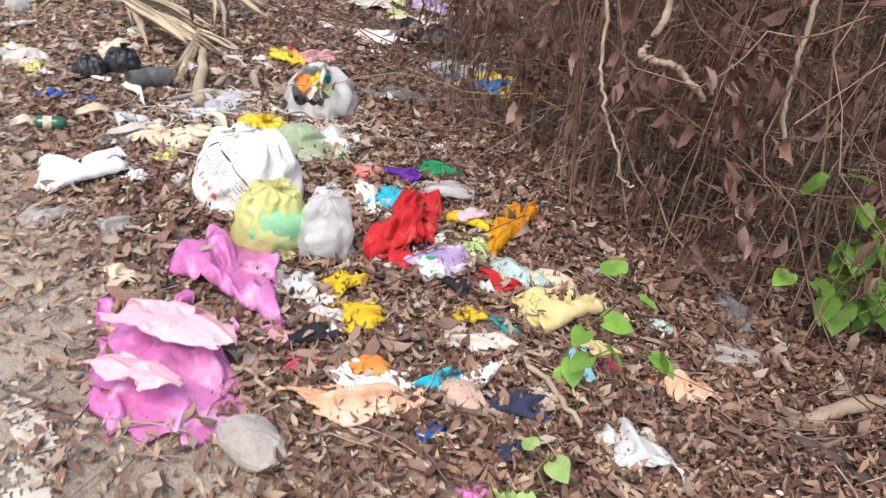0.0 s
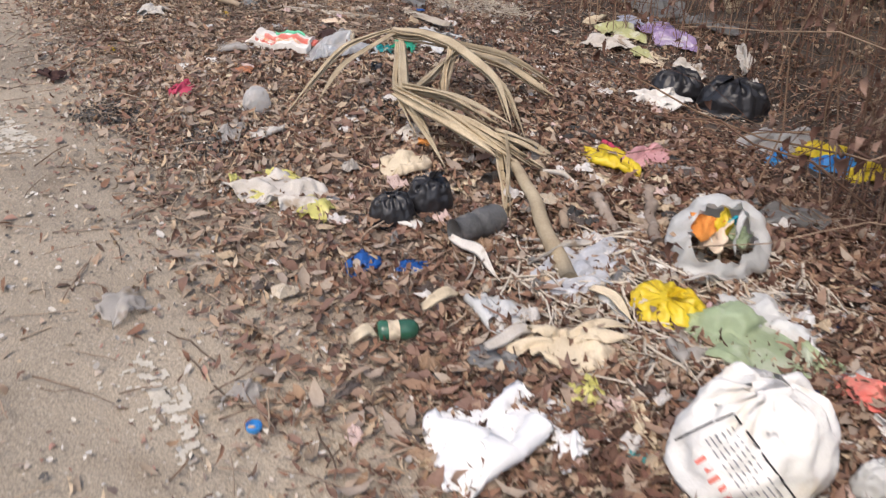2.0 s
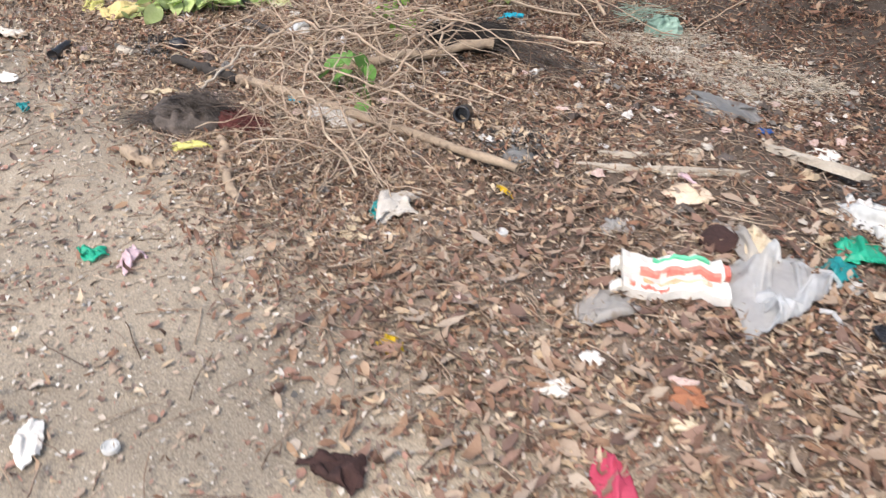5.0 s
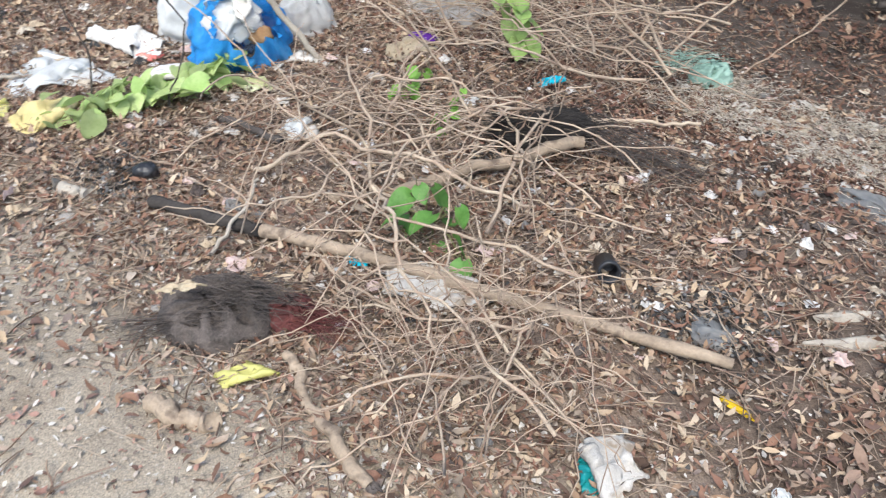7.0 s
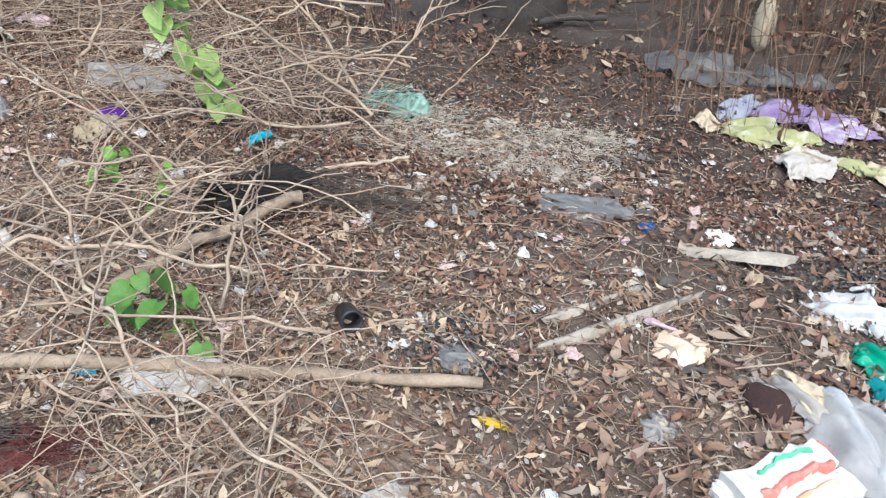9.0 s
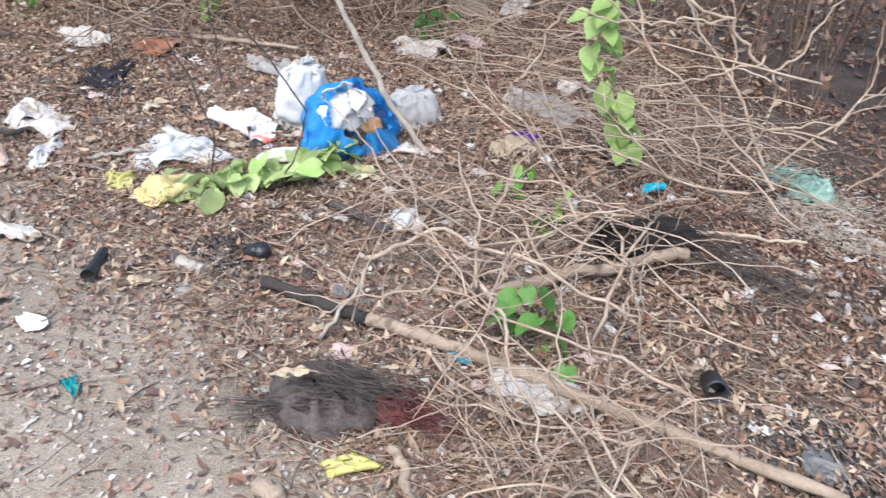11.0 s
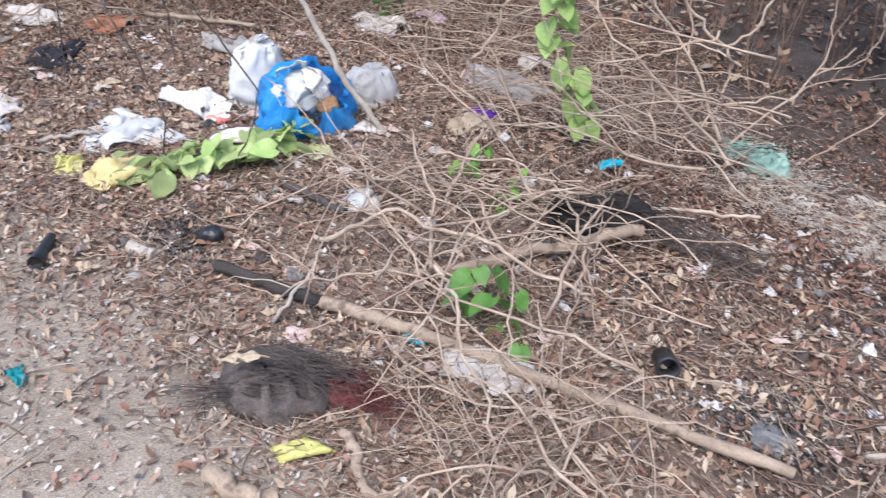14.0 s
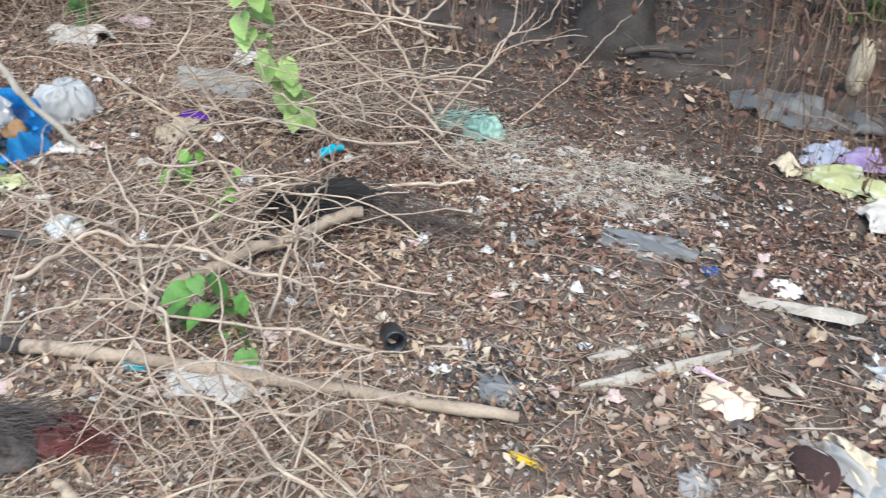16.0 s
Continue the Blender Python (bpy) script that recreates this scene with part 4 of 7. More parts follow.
# ---- slack sheets and bags, settled by relaxing their edge lengths ----
def relax(p, rest, turns, closed, ease, pull, floor, press=None, solid=(), pins=None):
    """Moves a grid of points (rows x columns x 3) until its edges keep their lengths, on the ground and round solid balls."""
    n, m = p.shape[:2]
    links = []
    for di, dj, firm in ((0, 1, 1.0), (1, 0, 1.0), (1, 1, 0.6), (1, -1, 0.6), (0, 2, 0.22), (2, 0, 0.22)):
        def shifted(q, di=di, dj=dj):
            if closed:
                return q[:n - di], np.roll(q, -dj, 1)[di:]
            a = q[:n - di, :m - dj] if dj >= 0 else q[:n - di, -dj:]
            b = q[di:, dj:] if dj >= 0 else q[di:, :dj]
            return a, b
        a, b = shifted(rest)
        links.append((di, dj, firm, shifted, np.linalg.norm(b - a, axis=2)))
    ease = np.array(ease)
    for turn in range(turns):
        acc = np.zeros_like(p)
        for di, dj, firm, shifted, length in links:
            a, b = shifted(p)
            d = b - a
            now = np.sqrt((d * d).sum(2)) + 1e-9
            push = now - length
            if firm < 0.5:
                push = np.minimum(push, 0)
            c = d * (firm * 0.21 * push / now)[:, :, None]
            if closed:
                acc[:n - di] += c
                acc[di:] -= np.roll(c, dj, 1)
            elif dj >= 0:
                acc[:n - di, :m - dj] += c
                acc[di:, dj:] -= c
            else:
                acc[:n - di, -dj:] += c
                acc[di:, :dj] -= c
        p = p + acc * ease
        p[:, :, 2] -= pull
        for centre, radius in solid:
            d = p - centre
            far = np.linalg.norm(d, axis=2, keepdims=True) + 1e-9
            p = np.where(far < radius, centre + d / far * radius, p)
        if press is not None:
            p[:, :, 2] = np.where(p[:, :, 2] > press, press + 0.5 * (p[:, :, 2] - press), p[:, :, 2])
        p[:, :, 2] = np.maximum(p[:, :, 2], floor)
        if pins is not None:
            p[pins[0]] = pins[1]
    return p


SHEETS = {}


def finer(p, n):
    """The same grid of points with n rows and columns."""
    k = p.shape[0]
    t = np.linspace(0, k - 1, n)
    a = np.minimum(t.astype(int), k - 2)
    f = t - a
    p = p[a] * (1 - f)[:, None, None] + p[a + 1] * f[:, None, None]
    return p[:, a] * (1 - f)[None, :, None] + p[:, a + 1] * f[None, :, None]


def waves(rng, x, y, low, high, count=9):
    """A smooth random field of a few waves, about -1 to 1."""
    out = np.zeros_like(x)
    for _ in range(count):
        a, k, o = rng.uniform(0, 6.283), rng.uniform(low, high), rng.uniform(0, 6.283)
        out += np.sin(6.283 * k * (x * math.cos(a) + y * math.sin(a)) + o)
    return out / math.sqrt(count)


def slack_sheet(seed, n=30, tight=0.78, loose=0.93, ragged=0.16, fold=0.5):
    """A sheet gathered in one direction and let settle: folds, pinched corners, a turned-over flap. Fits a unit square."""
    key = (seed, n, tight, ragged)
    if key in SHEETS:
        return SHEETS[key]
    rng = np.random.default_rng(7000 + seed)
    t = np.linspace(-0.5, 0.5, n)
    X, Y = np.meshgrid(t, t, indexing="ij")
    far = (2 * np.maximum(abs(X), abs(Y))) ** 2 * ragged
    rest = np.zeros((n, n, 3))
    rest[:, :, 0] = X * (1 - 0.2 * (2 * Y) ** 2) + far * (0.6 * waves(rng, X, Y, 0.6, 1.6) + 0.16 * waves(rng, X, Y, 3, 6))
    rest[:, :, 1] = Y * (1 - 0.2 * (2 * X) ** 2) + far * (0.6 * waves(rng, X, Y, 0.6, 1.6) + 0.16 * waves(rng, X, Y, 3, 6))
    k = 13
    small = finer(rest, k)
    p = small.copy()
    if rng.uniform() < fold:
        a, c = rng.uniform(0, 6.283), rng.uniform(0.14, 0.3)
        over = np.maximum(0, p[:, :, 0] * math.cos(a) + p[:, :, 1] * math.sin(a) - c)
        p[:, :, 0] -= 1.9 * over * math.cos(a)
        p[:, :, 1] -= 1.9 * over * math.sin(a)
        p[:, :, 2] += np.minimum(0.05, over)
    way = rng.uniform(0, 3.14)
    c, s = math.cos(way), math.sin(way)
    u, v = p[:, :, 0] * c + p[:, :, 1] * s, -p[:, :, 0] * s + p[:, :, 1] * c
    u = u * (tight + (1 - tight) * 0.5 * np.sin(5 * v + seed))
    v = v * loose
    p[:, :, 0], p[:, :, 1] = u * c - v * s, u * s + v * c
    for _ in range(3):
        q, r, pinch = rng.uniform(-0.4, 0.4, 2), rng.uniform(0.12, 0.25), rng.uniform(0.15, 0.4)
        d = q - p[:, :, :2]
        p[:, :, :2] += d * (pinch * np.exp(-(d * d).sum(2) / r ** 2))[:, :, None]
    p[:, :, 2] += 0.05 + 0.035 * waves(rng, p[:, :, 0], p[:, :, 1], 1, 3)
    p = relax(p, small, 90, False, (0.5, 0.5, 0.9), 0.0005, 0.0, 0.12)
    p = finer(p, n)
    x, y = p[:, :, 0].copy(), p[:, :, 1].copy()
    p[:, :, 2] += 0.006 * waves(rng, x, y, 4, 9)
    p = relax(p, rest, 70, False, (0.4, 0.4, 0.5), 0.0004, 0.0, 0.12)
    lo, hi = p.reshape(-1, 3).min(0), p.reshape(-1, 3).max(0)
    p[:, :, :2] = (p[:, :, :2] - (lo + hi)[:2] / 2) / (hi - lo)[:2]
    p[:, :, 2] = np.minimum(p[:, :, 2], np.percentile(p[:, :, 2], 98))
    SHEETS[key] = p
    return p


def sheet_mesh(length, width, height, seed, n=30, tight=0.78, ragged=0.16, kinds=22, fold=0.5):
    """Vertices and faces of a settled sheet of the given size, with a hem."""
    p = slack_sheet(seed % kinds if kinds else seed, n, tight, 0.9, ragged, fold).copy()
    if (seed // 7) % 2:
        p = p[::-1] * (-1, 1, 1)
    if (seed // 3) % 2:
        p = p[:, ::-1] * (1, -1, 1)
    tall = p[:, :, 2].max() * (length + width) / 2
    crown = np.maximum(0, 1 - (2 * p[:, :, 0]) ** 2 - (2 * p[:, :, 1]) ** 2)
    p = p * (length, width, (length + width) / 2 * min(1.5, max(0.5, 0.9 * height / (tall + 1e-6))))
    p[:, :, 2] += 0.014 + (0.3 * height + 0.006) * crown * min(1.0, max(0.3, (length + width) / 0.4))
    verts = [tuple(q) for q in p.reshape(-1, 3)]
    faces = quads(n, n, False)
    rim = [i * n for i in range(n)] + [(n - 1) * n + j for j in range(1, n)] + [i * n + n - 1 for i in range(n - 2, -1, -1)] + [j for j in range(n - 2, 0, -1)]
    b = len(verts)
    for i in rim:
        x, y, z = verts[i]
        verts.append((x * 0.985, y * 0.985, z - 0.004))
    k = len(rim)
    faces += [(rim[i], rim[(i + 1) % k], b + (i + 1) % k, b + i) for i in range(k)]
    return verts, faces


def bag_skin(length, width, height, seed, slack=1.0, rows=24, cols=56, neck=True, mouth=None, tilt=(0, 0), turns=170):
    """A tube of film drawn over lumps of waste and let settle; neck gathered in pleats, or an open mouth of the given radius."""
    rng = np.random.default_rng(9000 + seed)
    half = np.array([length / 2, width / 2, height / 2])
    balls = [(np.array([0, 0, height * 0.44]), min(half) * 0.85)]
    for _ in range(11):
        d = rng.normal(0, 1, 3)
        d /= np.linalg.norm(d)
        r = min(half) * rng.uniform(0.34, 0.66)
        c = d * np.maximum(half - r, 0.01) * rng.uniform(0.75, 1.0) + (0, 0, height * 0.45)
        c[2] = max(r * 0.8, c[2])
        balls.append((c, r))
    ang = np.arange(cols) * 2 * np.pi / cols
    t = np.linspace(0, 1, rows)
    if mouth:
        prof = np.where(t < 0.7, np.sin(np.pi * 0.5 * np.minimum(1, t / 0.42 + 0.06)) ** 0.7, 1 + (mouth - 1) * ((t - 0.7) / 0.3))
    else:
        prof = np.maximum(0.05, np.sin(np.pi * (0.02 + 0.96 * t)) ** 0.5)
    lift = -np.cos(np.pi * np.minimum(1, t * (0.78 if mouth else 1.0)))
    p = np.stack([np.outer(prof, np.cos(ang)) * half[0], np.outer(prof, np.sin(ang)) * half[1], np.outer(lift, np.ones(cols)) * half[2]], 2)
    rest = p * (1 + 0.16 * slack)
    pleat = 1 + 0.07 * slack * (np.sin(ang * 9 + 2.2 * np.sin(3 * ang + seed)) * 0.6 + np.sin(ang * 17 + seed + 2 * np.sin(2 * ang)) * 0.5)[None, :] * (0.35 + t[:, None])
    p[:, :, :2] *= pleat[:, :, None]
    p = p * (1.05 + 0.03 * rng.normal(0, 1, p.shape))
    wide = rest.copy()
    grow = (1 + 1.4 * slack * np.clip((t - 0.8) / 0.2, 0, 1) * (0 if mouth else 1))[:, None, None]
    wide[:, :, :2] *= grow
    ax, ay = tilt
    turn = np.array(Euler((radians(ax), radians(ay), 0)).to_matrix())
    p = p @ turn.T + (0, 0, height * 0.48)
    ends = p[[0, -1]].copy()
    pins = None
    ends[1, :, 2] -= 0 if mouth else 0.2 * height
    if mouth:
        ends[1, :, 2] += height * 0.05 * np.sin(5 * ang + seed)
    if neck or mouth:
        pins = (np.array([rows - 1]), ends[1:])
    p = relax(p, wide, turns, True, (1, 1, 1), (0.0002 if mouth else 0.00035) * height / 0.2, 0.002, None, balls, pins)
    wide_now = p.reshape(-1, 3).max(0) - p.reshape(-1, 3).min(0)
    p = p * (length * 1.04 / wide_now[0], width * 1.04 / wide_now[1], height / wide_now[2])
    verts = [tuple(q) for q in p.reshape(-1, 3)]
    faces = quads(rows, cols) + [tuple(reversed(range(cols)))]
    if not mouth:
        faces.append(tuple(range((rows - 1) * cols, rows * cols)))
    return verts, faces, p[-1].mean(0)


def lay(x, y, rot, up=0.0, z=None):
    gz = float(ground_z(x, y)) if across(x, y) > 0.45 else 0.004
    return pose(x, y, (gz if z is None else z) + up, 0, 0, rot)


def cloth(name, x, y, length, width, height, rot, material, seed, label, category, up=0.0, group="", folds=2.6, n=None, tight=None, kinds=18):
    flat = material.name in SQUARE
    big = max(length, width)
    n = n or (20 if big < 0.12 else 24 if big < 0.16 else 30 if big < 0.34 else 44)
    v, f = sheet_mesh(length * 1.06, width * 1.06, height * 0.92, seed, n, tight or (0.86 if flat else 0.76), 0.1 if flat else 0.3 if big < 0.16 else 0.2, 10 if n == 44 else kinds, 0.35 if flat else 0.55)
    if name == "plastic_bag" and length > 0.2:
        root = empty(name, lay(x, y, rot, up), label, category, group)
        part("body", mesh("body", v, f, material), root)
        for side in (-1, 1):
            a = np.linspace(0, math.pi, 9)
            loop = np.stack([length * 0.43 + 0.06 * np.sin(a), side * width * 0.2 + 0.03 * np.cos(a), 0.012 + height * 0.15 * np.cos(a / 2)], 1)
            hv, hf = tubes([(loop + np.random.default_rng(seed).normal(0, 0.004, loop.shape), np.linspace(0.007, 0.005, 9))], 6)
            part("handle", mesh("handle", hv, hf, material, False), root)
        return root
    return thing(name, mesh(name, v, f, material), lay(x, y, rot, up), label, category, group)


def tail(root, top, lean, size, seed, material):
    """The pleated end of film above a tied neck."""
    vs = []
    for k, (h, r) in enumerate([(-0.12, 0.5), (0.0, 0.3), (0.15, 0.28), (0.5, 0.62), (0.9, 0.95), (1.1, 1.05)]):
        for j in range(40):
            a = j * math.pi / 20
            w = r * (1 + (0.42 if k > 2 else 0.15) * math.sin(7 * a + seed + 1.5 * math.sin(2 * a)))
            vs.append((top[0] + size * (0.6 * w * math.cos(a) + h * lean[0]), top[1] + size * (0.6 * w * math.sin(a) + h * lean[1]), max(0.005, top[2] + size * (h * 0.8 + 0.12 * math.sin(5 * a + seed) * (k > 3)))))
    part("knot", mesh("knot", vs, quads(6, 40), material), root)


def bag(name, x, y, length, width, height, rot, material, seed, label, category, slack=1.0, knot=True, up=0.0):
    root = empty(name, lay(x, y, rot, up), label, category)
    if material.name in CRISP and length > 0.1:
        v, f, top = bag_skin(length, width, height, seed, slack, neck=knot)
    else:
        v, f = sac(length, width, height, seed, slack)
        top = np.array([length * 0.12, 0, height * 0.9])
    part("body", mesh("body", v, f, material), root)
    if knot:
        tail(root, top, (0.7, -0.35), 0.032 * (length / 0.2) ** 0.5, seed, material)
    return root


def stone(name, x, y, length, width, height, rot, material, seed, label, category="stone"):
    v, f = sac(length, width, height, seed, 0.35, 12, 20)
    return thing(name, mesh(name, v, f, material, False), lay(x, y, rot, -0.01), label, category)


def rod(name, points, r0, r1, material, label, category, seed=0, wild=0.006, sides=9, n=16):
    """A pole or stick through the given ends."""
    rng = np.random.default_rng(seed)
    p = []
    for k in range(len(points) - 1):
        q = wander(rng, points[k], points[k + 1], n, wild)
        p += list(q if k == 0 else q[1:])
    p = np.array(p)
    o = p[0].copy()
    t = np.linspace(0, 1, len(p))
    rad = (r0 + (r1 - r0) * t) * (1 + rng.normal(0, 0.06, len(p)))
    v, f = tubes([(p - o, rad)], sides)
    return thing(name, mesh(name, v, f, material), Matrix.Translation(o), label, category)


MIXED = mat("mixed_scraps", (1, 1, 1), (0.7, 0.68, 0.66), 0.7, 20, 120, 0.4, island=((0.62, 0.6, 0.57), (0.42, 0.39, 0.35), (0.05, 0.05, 0.05), (0.3, 0.2, 0.13), (0.5, 0.4, 0.28), (0.68, 0.66, 0.64), (0.09, 0.07, 0.06), (0.55, 0.48, 0.38), (0.2, 0.19, 0.18), (0.35, 0.24, 0.16), (0.6, 0.46, 0.42), (0.12, 0.1, 0.09)))


def small_rubbish(seed, n, cu, cs, du, ds, lo, hi, label):
    """Many small torn scraps strewn round a middle."""
    rng = np.random.default_rng(seed)
    shapes = [np.array(crumpled(1, 1, 0.35, 300 + k, 4, 12, 3, 0.35)[0]) for k in range(8)]
    base = crumpled(1, 1, 0.35, 300, 4, 12, 3, 0.35)[1]
    verts, faces, b = [], [], 0
    for _ in range(n):
        u, s = rng.normal(cu, du), rng.normal(cs, ds)
        if u < 0.55:
            continue
        x, y = at_us(u, s)
        a, ln = rng.uniform(0, 6.283), rng.uniform(lo, hi)
        w = ln * rng.uniform(0.25, 0.9)
        q = shapes[rng.integers(0, 8)] * (ln, w, (ln + w) * rng.uniform(0.3, 0.9))
        c, si = math.cos(a), math.sin(a)
        verts.append(np.stack([x + q[:, 0] * c - q[:, 1] * si, y + q[:, 0] * si + q[:, 1] * c, float(ground_z(x, y)) + 0.006 + q[:, 2]], 1))
        faces += [tuple(b + i for i in f) for f in base]
        b += len(q)
    thing("small_rubbish", mesh("small_rubbish", np.concatenate(verts), faces, MIXED, False), Matrix(), label, "rubbish", kind="stuff")


small_rubbish(1, 420, 1.75, 3.7, 0.5, 0.55, 0.02, 0.085, "small torn plastic, paper and husk scraps in the heap")
small_rubbish(2, 260, 1.7, 2.3, 0.45, 0.5, 0.02, 0.07, "small torn scraps between rags and bags")
small_rubbish(3, 320, 2.9, 5.3, 0.8, 1.0, 0.02, 0.08, "small soiled scraps on dark soil")
small_rubbish(4, 300, 1.9, 7.2, 0.8, 1.0, 0.015, 0.06, "small whitish scraps on leaf litter")
small_rubbish(6, 240, 3.35, 7.2, 0.32, 0.35, 0.015, 0.06, "pale flaky scraps strewn on the lower ground")
small_rubbish(5, 380, 1.6, 9.8, 0.7, 1.2, 0.02, 0.09, "small pale scraps among dry leaves")

STRAW_CLUMP = mat("matted_straw", (0.5, 0.43, 0.34), (0.28, 0.23, 0.18), 0.9, 14, 160, 0.8)
FLUFF = mat("pale_straw", (0.68, 0.62, 0.53), (0.45, 0.39, 0.31), 0.85, 14, 160, 0.4)


def ash_patch(seed, x, y, size, label):
    """Loose black and grey flakes of burnt stuff, thinning outwards."""
    rng = np.random.default_rng(seed)
    n = int(850 * size / 0.2)
    px, py = x + rng.normal(0, size * 0.42, n), y + rng.normal(0, size * 0.42, n)
    pz = np.where(across(px, py) < 0.5, 0.006, ground_z(px, py)) + rng.uniform(0.004, 0.022, n)
    ln = rng.uniform(0.006, 0.024, n)
    v, f = leaf_cloud(rng, np.stack([px, py, pz], 1), ln, ln * rng.uniform(0.3, 0.8, n), 0.35)
    thing("ash_patch", big_mesh("ash_patch", v, f, ASH_FLAKES), Matrix(), label, "ash", kind="stuff")


ASH_FLAKES = mat("ash_flakes", (1, 1, 1), (0.7, 0.7, 0.7), 0.95, 14, 120, 0.5, island=((0.04, 0.038, 0.036), (0.09, 0.086, 0.082), (0.06, 0.056, 0.052), (0.16, 0.155, 0.15), (0.12, 0.11, 0.10)))

# ---- rubbish heap and scattered waste ----
cloth("plastic_bag", -0.37, 2.40, 0.56, 0.30, 0.11, -62, PINK, 101, "magenta plastic bag torn open beside the path", "plastic bag", n=56, tight=0.66, kinds=0)
cloth("plastic_sheet", -0.41, 1.97, 0.36, 0.56, 0.13, 21, PINK, 102, "crumpled magenta plastic sheet with sharp folds", "plastic sheet", n=56, tight=0.74, kinds=0)
cloth("plastic_sheet", -0.39, 2.00, 0.34, 0.13, 0.05, -16, PINK_PALE, 103, "pale pink patterned strip folded over a magenta sheet", "plastic sheet", up=0.11, tight=0.85, n=44)
cloth("plastic_sheet", -0.43, 1.83, 0.24, 0.10, 0.04, -10, PINK_PALE, 98, "pale pink patterned strip below a folded sheet", "plastic sheet", up=0.085, tight=0.85)
bag("rubbish_bag", -0.29, 2.62, 0.24, 0.20, 0.214, 17, YELLOW_CLEAR, 104, "tied yellow see-through bag with green waste", "rubbish bag")
bag("rubbish_bag", -0.12, 2.62, 0.19, 0.16, 0.204, 16, CLEAR, 105, "clear plastic bag with white waste inside", "rubbish bag")
sack = bag("sack", -0.44, 2.93, 0.36, 0.31, 0.28, 19, SACK, 106, "bulging white woven sack with printed lettering", "sack", slack=1.0, knot=False)
cloth("plastic_bag", -0.34, 3.45, 0.45, 0.30, 0.091, -38, GREEN_CLEAR, 107, "pale green see-through bag behind a white sack", "plastic bag")
cloth("packet", -0.24, 3.55, 0.38, 0.20, 0.0585, -45, WHITE_FILM, 108, "white paper packet lying on a green bag", "packet")
bag("plastic_bag", -0.54, 3.57, 0.24, 0.22, 0.073, -10, YELLOW, 109, "bright yellow plastic bag knotted shut", "plastic bag")
cloth("plastic_bag", -0.42, 3.56, 0.07, 0.16, 0.05, -25, BLUSH, 110, "pale pink plastic film beside a yellow bag", "plastic bag")
cloth("shirt", -0.98, 2.91, 0.33, 0.33, 0.06, 8, WHITE_CLOTH, 111, "white cloth garment dropped on dry leaves", "garment", folds=3.2)
cloth("sleeve", -0.82, 2.92, 0.11, 0.14, 0.05, 9, WHITE_CLOTH, 112, "rolled white cloth sleeve on dry leaves", "garment")
cloth("plastic_film", -0.99, 2.58, 0.16, 0.13, 0.03, 5, CLEAR_DIRTY, 113, "flat dirty clear plastic film by the road", "plastic film")
cloth("plastic_film", -0.78, 2.57, 0.15, 0.14, 0.04, 7, CLEAR_DIRTY, 114, "crinkled clear plastic film on dry leaves", "plastic film")
cloth("cloth", 0.13, 2.88, 0.63, 0.21, 0.0845, -97, RED, 115, "rumpled bright red cloth on the rubbish heap", "cloth")
cloth("cloth", 0.11, 2.63, 0.19, 0.12, 0.06, -52, RED, 116, "trailing end of red cloth", "cloth")
cloth("cloth", 0.03, 3.05, 0.15, 0.25, 0.0585, -35, CYAN, 117, "bunched cyan cloth with a white band", "cloth")
cloth("cloth", 0.08, 3.28, 0.19, 0.14, 0.07, 16, PURPLE, 118, "dark purple cloth beside red cloth", "cloth")
cloth("cloth", 0.21, 3.38, 0.19, 0.13, 0.06, -34, GREEN, 119, "dark green cloth at the heap's edge", "cloth")
cloth("cloth", 0.49, 2.95, 0.50, 0.15, 0.0585, -100, MUSTARD, 120, "mustard orange cloth in folds", "cloth", folds=3.5)
cloth("cloth", 0.33, 2.95, 0.19, 0.19, 0.06, 28, YELLOW_CLOTH, 121, "mustard and white cloth scrap", "cloth")
cloth("cloth", 0.34, 2.95, 0.12, 0.10, 0.05, 21, BLUSH, 122, "pale pink cloth on a mustard scrap", "cloth", up=0.04)
cloth("plastic_bag", 0.37, 2.77, 0.17, 0.12, 0.07, -72, LIME, 123, "pale lime plastic bag among rags", "plastic bag")
cloth("cloth", 0.26, 2.65, 0.24, 0.21, 0.06, -15, LILAC, 124, "lilac cloth lying beside a lime bag", "cloth")
cloth("plastic_bag", 0.49, 2.62, 0.24, 0.13, 0.06, -45, MINT, 125, "pale mint plastic bag stretched flat", "plastic bag")
cloth("cloth", 0.44, 2.54, 0.18, 0.09, 0.05, -49, RED, 126, "crimson cloth strip under a mint bag", "cloth")
cloth("plastic_film", 0.26, 3.18, 0.21, 0.23, 0.06, -38, CLEAR, 127, "crinkled clear film beside red cloth", "plastic film")
cloth("packet", -0.07, 3.28, 0.15, 0.13, 0.05, -44, REDPRINT, 128, "crumpled red and silver packet", "packet")
bag("rubbish_bag", -0.17, 2.92, 0.11, 0.09, 0.095, 22, WHITE_FILM, 129, "small white plastic bag between larger bags", "rubbish bag")
cloth("paper", -0.02, 3.03, 0.11, 0.29, 0.04, 15, PAPER, 130, "crumpled white paper beside cyan cloth", "paper")
cloth("cloth", -0.03, 2.42, 0.13, 0.15, 0.06, -23, YELLOW_CLOTH, 131, "bright yellow cloth scrap", "cloth")
cloth("cloth", 0.03, 2.25, 0.16, 0.15, 0.06, -13, YELLOW_CLOTH, 132, "creased yellow cloth beside dark rags", "cloth")
cloth("paper", -0.09, 2.34, 0.11, 0.09, 0.02, -29, PAPER, 133, "small square of white paper", "paper")
cloth("plastic_bag", -0.15, 2.39, 0.12, 0.14, 0.06, -5, WHITE_FILM, 134, "crumpled white plastic bag", "plastic bag")
